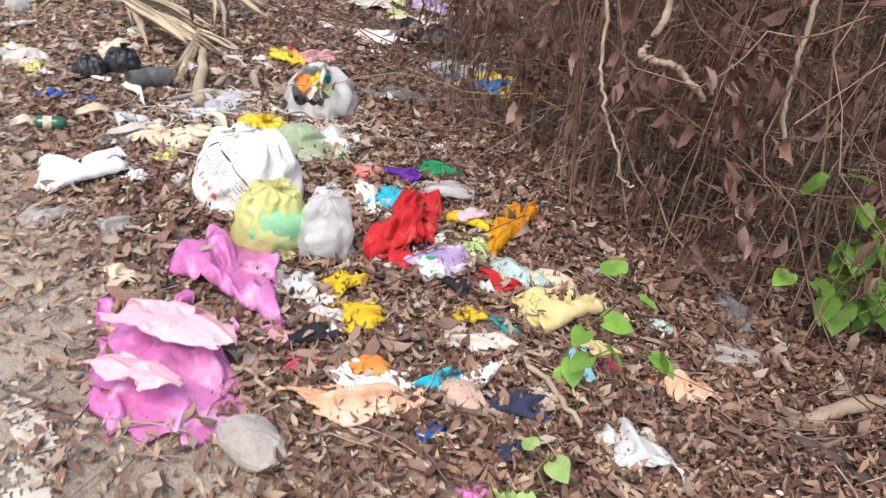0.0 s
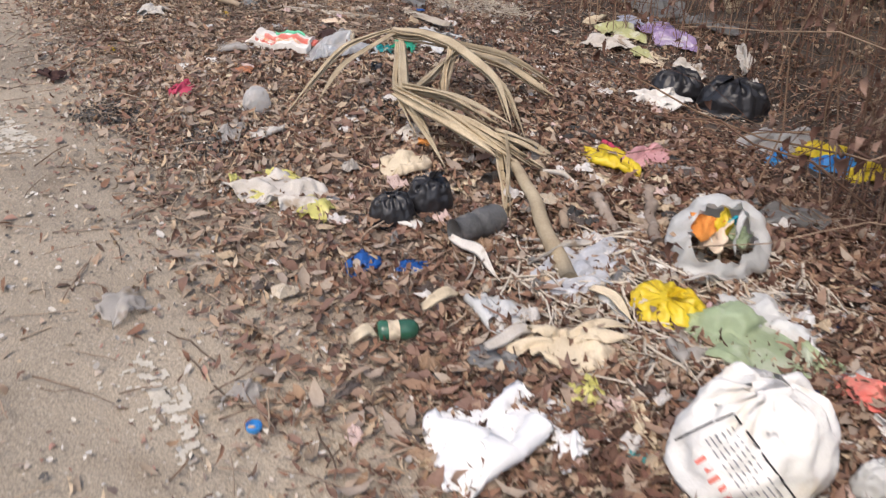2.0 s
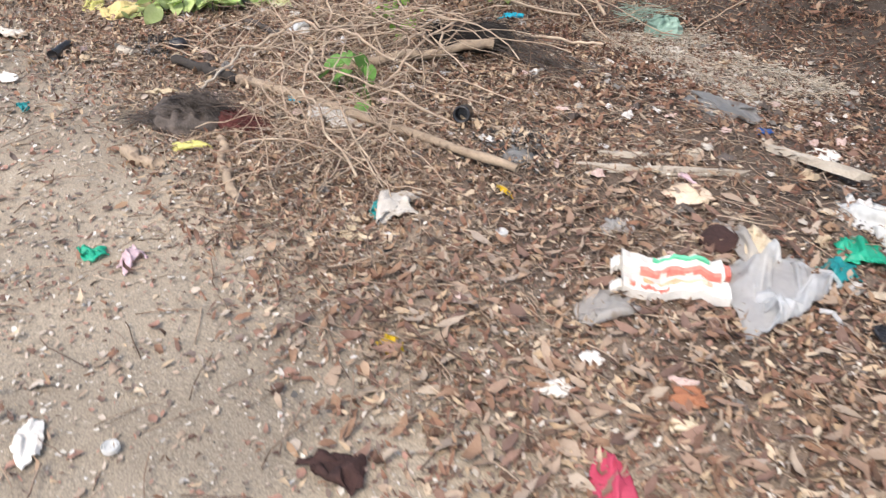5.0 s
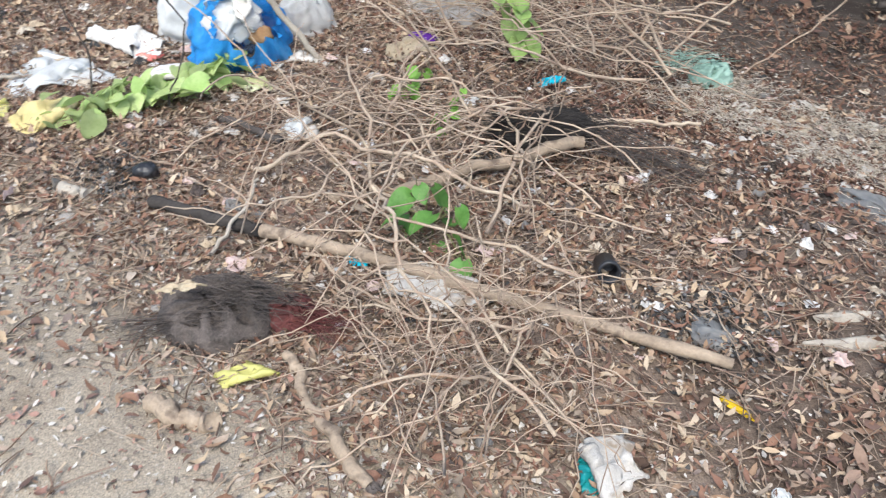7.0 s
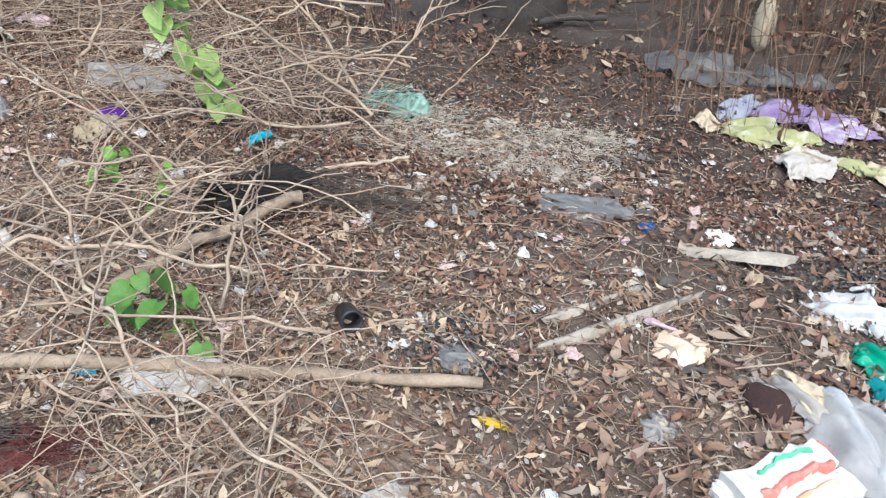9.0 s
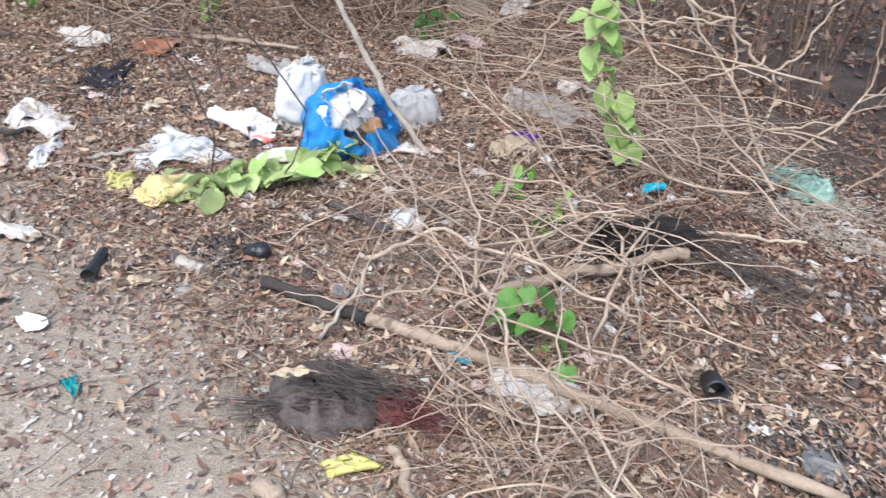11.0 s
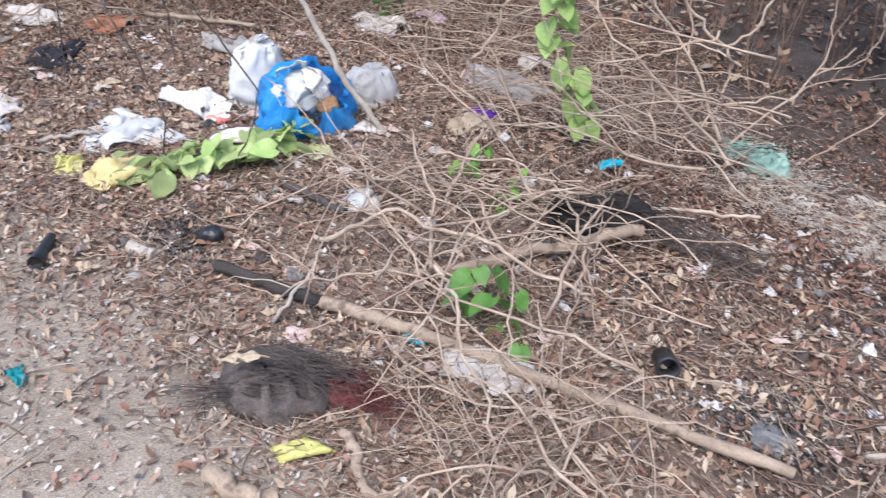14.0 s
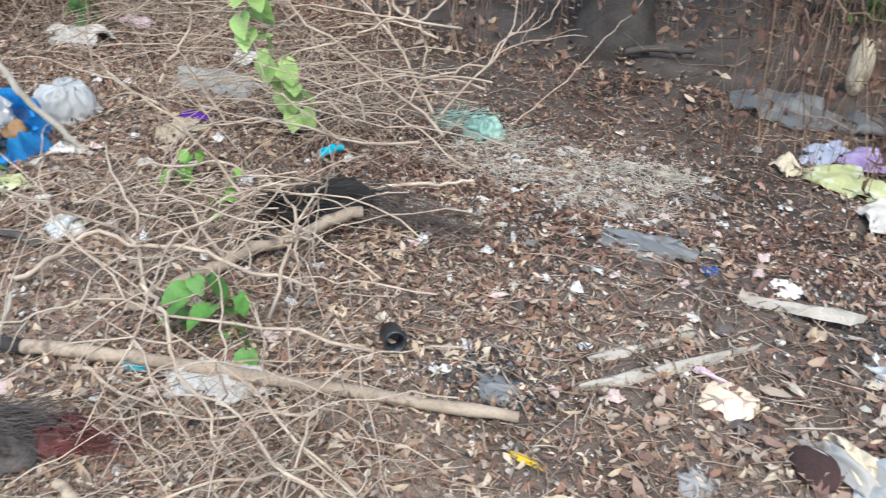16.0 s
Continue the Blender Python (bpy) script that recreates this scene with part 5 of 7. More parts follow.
cloth("plastic_film", -0.22, 2.41, 0.07, 0.20, 0.06, 15, CLEAR, 135, "clear plastic film beside yellow cloth", "plastic film")
cloth("cloth", 0.59, 2.43, 0.31, 0.30, 0.06, -6, PALE_YELLOW, 136, "pale yellow cloth strewn with leaves", "cloth")
cloth("cloth", 0.70, 2.25, 0.14, 0.10, 0.04, -48, PALE_YELLOW, 137, "pale yellow cloth end under green leaves", "cloth")
cloth("cloth", 0.58, 2.59, 0.19, 0.10, 0.04, 10, CREAM, 138, "cream cloth strip above yellow cloth", "cloth")
cloth("plastic_film", 0.44, 2.31, 0.11, 0.09, 0.04, -13, TEAL, 139, "teal plastic film half under leaves", "plastic film")
cloth("cloth", 0.34, 2.35, 0.10, 0.12, 0.05, 48, YELLOW_CLOTH, 140, "small yellow cloth on brown leaves", "cloth")
cloth("cloth", 0.38, 2.22, 0.26, 0.10, 0.05, 9, WHITE_DIRTY, 141, "long strip of soiled white cloth", "cloth")
cloth("cloth", 0.09, 2.00, 0.24, 0.11, 0.05, 4, WHITE_CLOTH, 142, "twisted white cloth strip on brown leaves", "cloth")
cloth("cloth", 0.09, 2.03, 0.11, 0.09, 0.05, 22, ORANGE, 143, "faded orange cloth on a white strip", "cloth", up=0.02)
cloth("cloth", 0.27, 2.02, 0.18, 0.07, 0.04, 26, CYAN, 144, "turquoise cloth strip beside a stone", "cloth")
cloth("cloth", 0.38, 2.07, 0.17, 0.08, 0.04, 45, WHITE_CLOTH, 145, "white cloth scrap joined to turquoise cloth", "cloth")
cloth("cloth", 0.04, 1.89, 0.35, 0.15, 0.04, 8, ORANGE_PRINT, 146, "orange and white printed cloth spread on leaves", "cloth")
cloth("cloth", 0.21, 1.91, 0.11, 0.11, 0.03, -3, ORANGE_PRINT, 147, "orange printed cloth scrap", "cloth")
stone("stone", -0.13, 1.72, 0.12, 0.19, 0.08, 47, STONE, 148, "flat grey stone half buried in leaves", "stone")
stone("stone", 0.33, 1.97, 0.11, 0.14, 0.055, 25, STONE_WARM, 149, "rounded buff stone beside turquoise cloth", "stone")
cloth("plastic_sheet", 0.75, 1.85, 0.25, 0.17, 0.06, -48, WHITE_FILM, 150, "torn white plastic sheet in leaf litter", "plastic sheet")
cloth("packet", 0.91, 2.13, 0.23, 0.14, 0.05, -4, ORANGE_PRINT, 151, "torn orange and white packet", "packet")
cloth("cloth", 0.64, 2.15, 0.10, 0.20, 0.05, -5, CYAN_PALE, 152, "pale cyan cloth under yellow cloth", "cloth")
cloth("cloth", 0.53, 2.01, 0.09, 0.08, 0.04, -52, WHITE_DIRTY, 153, "soiled white rag under a stick", "cloth")
cloth("rag", 0.31, 2.48, 0.11, 0.15, 0.05, 1, BLACK_CLOTH, 154, "black rag among coloured cloth", "rag")
cloth("rag", 0.49, 1.96, 0.17, 0.12, 0.05, 38, NAVY, 155, "dark navy rag half buried in leaves", "rag")
cloth("rag", 0.44, 1.81, 0.09, 0.09, 0.04, 10, NAVY, 156, "small dark rag in leaf litter", "rag")
cloth("rag", 0.26, 1.83, 0.07, 0.09, 0.04, -1, BLUE_DEEP, 157, "deep blue rag under leaves", "rag")
cloth("rag", -0.06, 2.17, 0.17, 0.10, 0.04, 36, BLACK_CLOTH, 158, "dark rag beside yellow cloth", "rag")
cloth("rag", -0.09, 2.04, 0.11, 0.08, 0.04, 58, HOT_PINK, 159, "hot pink rag on brown leaves", "rag")
cloth("rag", -0.16, 2.14, 0.10, 0.08, 0.04, 53, ROSE, 160, "dusty rose rag beside a magenta bag", "rag")
cloth("plastic_film", 1.12, 2.34, 0.17, 0.11, 0.03, 7, CLEAR_DIRTY, 161, "dirty clear film at the thicket's edge", "plastic film")
cloth("plastic_film", 1.21, 2.61, 0.11, 0.24, 0.05, -1, GREY_FILM, 162, "grey plastic film under dead vines", "plastic film")
cloth("packet", 0.93, 2.46, 0.08, 0.09, 0.03, -38, MINT, 163, "small green and white packet", "packet")
cloth("rag", 0.74, 2.19, 0.08, 0.12, 0.04, -26, HOT_PINK, 164, "dark red rag under green leaves", "rag")
cloth("plastic_bag", 0.37, 1.66, 0.09, 0.07, 0.05, 5, PINK, 165, "small magenta plastic scrap by a seedling", "plastic bag")
cloth("cloth", -0.66, 2.33, 0.14, 0.11, 0.04, -28, CREAM, 166, "cream husk scrap at the road's edge", "cloth")
cloth("plastic_bag", -0.02, 2.25, 0.14, 0.10, 0.02, 36, WHITE_DIRTY, 167, "soiled white film scrap", "plastic bag")
cloth("cloth", -1.81, 4.03, 0.42, 0.26, 0.06, -12, WHITE_DIRTY, 168, "soiled white cloth with yellow edging", "cloth", folds=4)
cloth("plastic_film", -1.65, 3.92, 0.14, 0.19, 0.06, 28, LEMON, 169, "lemon yellow film under soiled cloth", "plastic film")
cloth("plastic_film", -1.86, 4.16, 0.18, 0.08, 0.06, -7, LEMON, 170, "lemon yellow film edge of a cloth", "plastic film")
cloth("plastic_film", -1.87, 3.98, 0.14, 0.10, 0.05, -13, LEMON, 171, "yellow film tucked under soiled cloth", "plastic film")
cloth("plastic_film", -2.00, 4.09, 0.05, 0.08, 0.05, -3, LEMON, 172, "small yellow film corner under cloth", "plastic film")
bag("rubbish_bag", -1.40, 3.92, 0.16, 0.13, 0.11, 11, BLACK, 173, "black plastic bag with a white label", "rubbish bag", knot=False)
bag("rubbish_bag", -1.29, 4.02, 0.17, 0.14, 0.12, 11, BLACK, 174, "knotted black plastic bag on dry leaves", "rubbish bag")
cloth("paper", -1.36, 3.89, 0.13, 0.08, 0.04, 23, PAPER, 175, "torn white paper beside a black bag", "paper")
cloth("rag", -1.44, 3.63, 0.11, 0.15, 0.05, 23, BLUE_DEEP, 176, "blue plastic scrap among leaves", "plastic scrap")
cloth("rag", -1.29, 3.65, 0.11, 0.07, 0.03, 20, BLUE_DEEP, 177, "blue and clear wrapper on dry leaves", "wrapper")
cloth("wrapper", -0.78, 3.74, 0.40, 0.18, 0.052, 46, FOIL, 178, "long silver foil wrapper", "wrapper", folds=3.5)
cloth("wrapper", -0.80, 3.61, 0.25, 0.10, 0.05, 30, FOIL, 179, "striped silver wrapper among pale fibre", "wrapper", folds=5)
cloth("husk_fibre", -0.82, 3.29, 0.33, 0.21, 0.07, 32, CREAM, 180, "pale shredded fibre heap", "fibre", folds=5)
cloth("plastic_film", -1.03, 3.43, 0.19, 0.19, 0.05, -24, WHITE_FILM, 181, "torn lilac-white plastic film", "plastic film")
cloth("plastic_film", -1.01, 3.21, 0.16, 0.11, 0.03, -39, GREY_FILM, 182, "flattened grey plastic film", "plastic film")
cloth("plastic_film", -0.52, 3.36, 0.13, 0.19, 0.05, -16, CLEAR_DIRTY, 183, "dirty clear film beside fibre", "plastic film")
cloth("plastic_film", -0.70, 3.53, 0.23, 0.07, 0.04, -57, WHITE_FILM, 184, "torn strip of white film", "plastic film")
cloth("wrapper", -0.79, 3.12, 0.12, 0.10, 0.04, 31, LEMON, 185, "yellow wrapper on brown leaves", "wrapper")
cloth("plastic_film", -1.59, 2.97, 0.12, 0.09, 0.04, 56, CLEAR_DIRTY, 186, "crumpled clear film on the road's edge", "plastic film")
cloth("plastic_film", -2.01, 3.24, 0.15, 0.17, 0.05, 12, CLEAR_DIRTY, 187, "crushed clear plastic cup on the road", "plastic film")
cloth("husk", -0.66, 3.06, 0.19, 0.05, 0.03, -74, CREAM, 188, "curled pale husk strip", "husk")
cloth("plastic_film", -0.67, 2.93, 0.08, 0.06, 0.03, -12, TEAL, 189, "teal plastic scrap beside a pale husk", "plastic film")
cloth("plastic_film", -0.06, 4.23, 0.18, 0.39, 0.06, -56, GREY_FILM, 190, "grey film behind a white carrier bag", "plastic film")
cloth("packet", -0.65, 4.56, 0.28, 0.18, 0.06, -75, YELLOW, 191, "yellow and pink packet torn open", "packet")
cloth("cloth", -0.51, 4.64, 0.18, 0.34, 0.06, -47, ROSE, 192, "dusty pink cloth beside a yellow packet", "cloth")
cloth("packet", -0.65, 4.70, 0.11, 0.10, 0.05, -57, HOT_PINK, 193, "pink packet corner beside yellow film", "packet")
cloth("fibre", -1.43, 4.35, 0.19, 0.24, 0.07, 21, CREAM, 194, "matted cream fibre lump", "fibre", folds=5)
cloth("fibre", -1.44, 4.65, 0.13, 0.21, 0.05, -7, WHITE_DIRTY, 195, "scattered whitish fibre on dark soil", "fibre", folds=5)
cloth("peel", -1.38, 4.57, 0.08, 0.10, 0.04, -16, ORANGE, 196, "orange peel on dry leaves", "peel")
bag("plastic_cup", -2.12, 4.73, 0.12, 0.10, 0.107, 26, CLEAR, 197, "small clear plastic cup lying on leaves", "cup", knot=False, slack=0.4)
cloth("plastic_film", -2.14, 4.48, 0.12, 0.22, 0.04, 21, CLEAR_DIRTY, 198, "torn clear film on dry leaves", "plastic film")
cloth("plastic_film", -2.01, 4.52, 0.15, 0.13, 0.03, 32, WHITE_DIRTY, 199, "soiled white film on dry leaves", "plastic film")
cloth("rag", -2.52, 4.90, 0.10, 0.20, 0.04, 7, HOT_PINK, 200, "faded red rag at the road's edge", "rag")
cloth("rag", -3.13, 4.88, 0.15, 0.13, 0.03, 18, PAD, 201, "dark brown pad flattened on the road", "pad")
cloth("plastic_bag", -2.02, 5.86, 0.12, 0.27, 0.0585, 11, CLEAR_DIRTY, 202, "grey clear bag end tied beside a bag", "plastic bag")
cloth("plastic_bag", -1.98, 5.63, 0.27, 0.50, 0.13, -16, MILKY, 203, "large milky clear plastic bag lying slack on leaves", "plastic bag", n=56, tight=0.66, kinds=0)
cloth("plastic_film", -1.67, 5.83, 0.21, 0.15, 0.05, -71, TEAL_BRIGHT, 204, "bright green plastic film", "plastic film")
cloth("plastic_film", -1.77, 5.74, 0.13, 0.15, 0.04, -15, TEAL, 205, "dull teal film beside green film", "plastic film")
cloth("plastic_bag", -1.52, 5.99, 0.22, 0.40, 0.052, 17, WHITE_FILM, 206, "crumpled white plastic bag on soil", "plastic bag")
cloth("cloth", -0.51, 7.09, 0.42, 0.29, 0.045, 27, WHITE_DIRTY, 207, "white cloth in a heap of clothes", "cloth")
cloth("cloth", -0.39, 7.39, 0.47, 0.30, 0.091, -59, OLIVE, 208, "olive green cloth in a heap of clothes", "cloth")
cloth("cloth", -0.03, 7.41, 0.61, 0.36, 0.06, -76, LILAC, 209, "patterned lilac cloth in a heap of clothes", "cloth")
cloth("cloth", -0.26, 7.72, 0.22, 0.36, 0.065, -53, BLUEGREY, 210, "blue-grey cloth in a heap of clothes", "cloth")
cloth("cloth", -0.55, 7.67, 0.25, 0.15, 0.03, 39, CREAM, 211, "cream cloth end in a heap of clothes", "cloth")
cloth("cloth", -0.28, 6.98, 0.11, 0.29, 0.06, 14, OLIVE, 212, "olive cloth end on soil", "cloth")
cloth("cloth", -0.03, 6.69, 0.38, 0.26, 0.06, -74, WHITE_DIRTY, 213, "soiled white cloth strip", "cloth")
cloth("paper", -0.21, 6.86, 0.20, 0.27, 0.03, -21, CREAM, 214, "cream paper on brown leaves", "paper")
bag("rubbish_bag", -0.14, 6.23, 0.32, 0.28, 0.17, 21, BLACK, 215, "sagging black rubbish bag at the thicket", "rubbish bag", knot=False)
bag("rubbish_bag", 0.15, 6.06, 0.39, 0.33, 0.203, -12, BLACK, 216, "black rubbish bag half hidden by vines", "rubbish bag", knot=False)
cloth("plastic_film", 0.20, 5.50, 0.26, 0.69, 0.0585, -47, CLEAR, 217, "blue-white plastic film at the thicket", "plastic film")
cloth("wrapper", 0.21, 5.27, 0.08, 0.24, 0.03, -32, BLUE, 218, "small blue wrapper at the thicket", "wrapper")
cloth("wrapper", 0.50, 5.50, 0.23, 0.37, 0.06, -48, YELLOW, 219, "yellow packet under dead vines", "packet")
cloth("wrapper", 0.64, 5.30, 0.23, 0.32, 0.06, -60, YELLOW, 220, "crumpled yellow packet under vines", "packet")
cloth("wrapper", 0.50, 5.31, 0.20, 0.29, 0.07, -63, BLUE, 221, "blue and yellow packet", "packet")
cloth("paper", -0.35, 5.83, 0.36, 0.23, 0.05, 38, PAPER, 222, "torn white paper on dark soil", "paper")
cloth("paper", -0.33, 5.81, 0.47, 0.26, 0.05, 51, PAPER, 223, "crumpled white paper on soil", "paper")
cloth("plastic_film", 0.41, 7.03, 0.13, 0.70, 0.052, -6, WHITE_DIRTY, 224, "soiled white film under vines", "plastic film")
cloth("paper", -2.13, 6.17, 0.16, 0.15, 0.035, -63, BEIGE, 225, "crumpled beige paper on soil", "paper")
cloth("plastic_bag", -3.13, 6.01, 0.16, 0.23, 0.08, -27, WHITE_DIRTY, 226, "crumpled white and teal plastic with ash", "plastic bag", folds=5)
cloth("plastic_scrap", -3.18, 6.01, 0.07, 0.10, 0.07, -32, TEAL, 227, "teal plastic under white scraps", "plastic scrap")
cloth("flower", -2.76, 6.17, 0.10, 0.02, 0.02, -58, YELLOW_CLOTH, 228, "withered yellow flower on dry leaves", "flower")
cloth("paper", -3.96, 6.43, 0.16, 0.10, 0.04, -17, LEMON, 229, "crumpled yellow paper on dry leaves", "paper")
cloth("plastic_sheet", -1.85, 7.00, 0.34, 0.21, 0.03, -63, GREY_FILM, 230, "greenish grey plastic sheet pressed flat", "plastic sheet")
cloth("wrapper", -1.72, 6.79, 0.07, 0.06, 0.02, 2, BLUE_DEEP, 231, "small dark blue wrapper", "wrapper")
cloth("packet", -1.52, 6.62, 0.12, 0.12, 0.03, -64, PAPER, 232, "small white packet on soil", "packet")
stone("coconut_shell", -2.09, 5.88, 0.12, 0.14, 0.06, -31, PAD, 233, "half a dark coconut shell", "coconut shell")
cloth("plastic_bag", -1.98, 5.84, 0.14, 0.23, 0.065, -20, CREAM, 234, "dusty beige bag end beside a packet", "plastic bag")
cloth("plastic_film", -2.39, 5.96, 0.10, 0.09, 0.02, -20, CLEAR_DIRTY, 235, "flat clear film pressed into soil", "plastic film")
cloth("plastic_film", -2.40, 5.95, 0.09, 0.11, 0.02, -31, CLEAR_DIRTY, 236, "transparent film pressed into soil", "plastic film")
bag("net_bag", -1.85, 8.47, 0.22, 0.19, 0.128, -22, NET, 237, "green net bag balled up beneath vines", "net bag", knot=False, slack=1.4)
# Plain bundles standing in for a black feathery heap and a dead bird.
black_bundle = bag("fibre_bundle", -2.93, 7.55, 0.38, 0.2, 0.14, 8, BLACK_STRANDS, 238, "plain stand-in for a black feathery heap under sticks", "fibre bundle", knot=False, slack=1.3)
dark_bundle = bag("fibre_bundle", -4.05, 6.68, 0.35, 0.29, 0.106, -23, DARK_STRANDS, 239, "plain dark brown stand-in for a dead bird on leaves", "fibre bundle", knot=False, slack=1.0)
russet_bundle = bag("fibre_bundle", -3.85, 6.64, 0.16, 0.14, 0.073, -10, RUSSET_STRANDS, 240, "russet end of the plain dead bird stand-in", "fibre bundle", knot=False, slack=1.2)
bag("plastic_bag", -4.36, 8.79, 0.31, 0.26, 0.303, 30, WHITE_FILM, 241, "white plastic bag behind a blue bag", "plastic bag")
bag("plastic_bag", -3.82, 8.83, 0.29, 0.25, 0.166, 9, CLEAR, 242, "clear plastic bag beside a blue bag", "plastic bag")
cloth("plastic_film", -4.60, 9.43, 0.25, 0.55, 0.078, 32, CLEAR_DIRTY, 243, "crinkled clear film behind a white bag", "plastic film")
cloth("plastic_sheet", -4.86, 8.35, 0.54, 0.42, 0.05, -14, WHITE_FILM, 244, "thin whitish plastic sheet on leaves", "plastic sheet")
cloth("paper", -4.63, 8.68, 0.26, 0.42, 0.052, 33, PAPER, 245, "cream crumpled paper beside clear sheet", "paper")
cloth("packet", -4.53, 8.54, 0.12, 0.13, 0.05, 71, REDPRINT, 246, "narrow red packet beside cream paper", "packet")
cloth("paper", -4.38, 8.31, 0.29, 0.28, 0.06, 30, PAPER, 247, "white paper among discarded leaves", "paper")
cloth("paper", -4.85, 7.97, 0.26, 0.27, 0.05, 46, PALE_YELLOW, 248, "pale yellow paper beside green leaves", "paper")
cloth("paper", -5.05, 8.05, 0.13, 0.20, 0.03, 32, LEMON, 249, "yellow scrap beside pale paper", "paper")
cloth("cardboard", -4.04, 8.19, 0.20, 0.13, 0.04, -45, OLIVE, 250, "olive cardboard piece beside a blue bag", "cardboard")
cloth("plastic_film", -5.65, 8.70, 0.29, 0.49, 0.06, 41, WHITE_DIRTY, 251, "soiled white film on leaf litter", "plastic film")
cloth("plastic_bag", -5.45, 8.30, 0.11, 0.32, 0.052, 8, WHITE_FILM, 252, "small white bag balled up", "plastic bag")
stone("stone", -5.70, 8.24, 0.21, 0.33, 0.07, 33, STONE_WARM, 253, "buff stone among dry leaves", "stone")
cloth("rag", -5.38, 9.93, 0.39, 0.35, 0.025, 49, RUST, 254, "rusty orange rag under dead vines", "rag")
cloth("rag", -5.52, 9.38, 0.31, 0.38, 0.03, 18, BLACK_CLOTH, 255, "black burnt cloth on soil", "rag")
cloth("plastic_film", -5.92, 10.05, 0.30, 0.59, 0.05, 43, WHITE_DIRTY, 256, "soiled white film by dead vines", "plastic film")
cloth("plastic_film", -3.88, 12.49, 0.29, 0.65, 0.065, 27, WHITE_DIRTY, 257, "whitish film at the foot of a tree", "plastic film")
cloth("plastic_film", -3.84, 10.61, 0.61, 0.54, 0.052, 55, WHITE_DIRTY, 258, "white scraps below green leaves", "plastic film")
cloth("plastic_film", -3.39, 11.02, 0.19, 0.38, 0.06, 22, BLUSH, 259, "pale pink film on brown leaves", "plastic film")
cloth("plastic_film", -2.92, 12.07, 0.33, 0.83, 0.06, -24, WHITE_DIRTY, 260, "soiled film among dead brush", "plastic film")
cloth("plastic_film", -3.12, 9.34, 0.55, 0.59, 0.065, 42, CLEAR_DIRTY, 261, "crumpled clear film under dry vines", "plastic film")
cloth("plastic_film", -3.85, 7.75, 0.13, 0.19, 0.06, 11, WHITE_FILM, 262, "balled white film on twigs", "plastic film")
cloth("wrapper", -2.76, 8.15, 0.08, 0.17, 0.03, -48, CYAN, 263, "blue and yellow wrapper under vines", "wrapper")
cloth("wrapper", -3.28, 8.60, 0.14, 0.12, 0.04, 47, PURPLE, 264, "small purple wrapper under dry vines", "wrapper")
cloth("plastic_scrap", -4.78, 6.73, 0.06, 0.10, 0.03, 11, TEAL, 265, "teal plastic scrap on dusty ground", "plastic scrap")
bag("plastic_bottle", -4.37, 7.47, 0.09, 0.07, 0.066, 1, BLACK, 266, "small round black bottle end", "bottle", knot=False, slack=0.2)
ash_patch(267, -4.48, 7.47, 0.19, "charred lump beside a black bottle")
ash_patch(268, -2.71, 6.49, 0.20, "patch of grey and black ash on soil")
cloth("ash_patch", -3.44, 6.73, 0.31, 0.19, 0.03, -25, WHITE_DIRTY, 269, "whitish ash and fibre under twigs", "ash", folds=6)
ash_patch(270, -2.70, 4.55, 0.17, "dark burnt stain at the road's edge")
cloth("plastic_film", -2.47, 5.51, 0.17, 0.19, 0.03, -13, CLEAR_DIRTY, 271, "dusty clear film under a packet", "plastic film")
cloth("plastic_sheet", -0.04, 8.29, 0.63, 0.46, 0.078, -73, GREY_FILM, 272, "grey plastic sheet beneath the thicket", "plastic sheet")
cloth("plastic_sheet", 0.30, 7.88, 0.41, 0.40, 0.078, -74, GREY_FILM, 273, "folded grey sheet beside clothes", "plastic sheet")
cloth("paper", -2.63, 5.19, 0.10, 0.06, 0.03, 6, PAPER, 274, "white paper scrap on dry leaves", "paper")
cloth("packet", -4.03, 5.69, 0.10, 0.08, 0.02, 16, TEAL_BRIGHT, 275, "small green packet on the road", "packet")
cloth("packet", -3.89, 5.66, 0.08, 0.14, 0.04, 8, BLUSH, 276, "pale pink packet on dusty ground", "packet")
cloth("paper", -3.85, 4.92, 0.07, 0.15, 0.03, 19, PAPER, 277, "torn white paper on the road", "paper")
# This pale strip stands in for the dead bird's foot.
cloth("dry_leaf", -4.13, 6.65, 0.13, 0.04, 0.012, 8, PALM, 278, "pale curled strip in place of a dead bird's foot", "leaf", up=0.13)
cloth("dry_leaf", -3.36, 8.49, 0.25, 0.21, 0.02, 29, PALM, 279, "pale dry leaf under twigs", "leaf")
cloth("plastic_film", -2.12, 6.28, 0.04, 0.12, 0.02, 15, BLUSH, 280, "thin pink film scrap on soil", "plastic film")
cloth("paper", -2.53, 5.30, 0.06, 0.05, 0.02, -43, PAPER, 281, "small torn white paper on dry leaves", "paper")
cloth("rag", -2.31, 5.15, 0.09, 0.08, 0.03, -28, RUST, 282, "faded orange peel on dry leaves", "peel")
cloth("paper", -2.33, 5.06, 0.09, 0.07, 0.02, -45, CREAM, 283, "cream paper scrap on dry leaves", "paper")
cloth("plastic_film", -1.73, 5.45, 0.08, 0.10, 0.05, -64, BLACK, 284, "dark plastic film on dry leaves", "plastic film")
cloth("dry_leaf", -3.25, 5.86, 0.08, 0.09, 0.02, 11, PALM, 285, "broad tan dead leaf on twigs", "leaf")
cloth("dry_leaf", -3.06, 5.33, 0.07, 0.08, 0.012, 13, YELLOW_CLOTH, 286, "yellowed dead leaf by the road", "leaf")
cloth("plastic_film", -5.31, 7.61, 0.28, 0.10, 0.02, -21, WHITE_DIRTY, 287, "torn grey-white film on the verge", "plastic film")
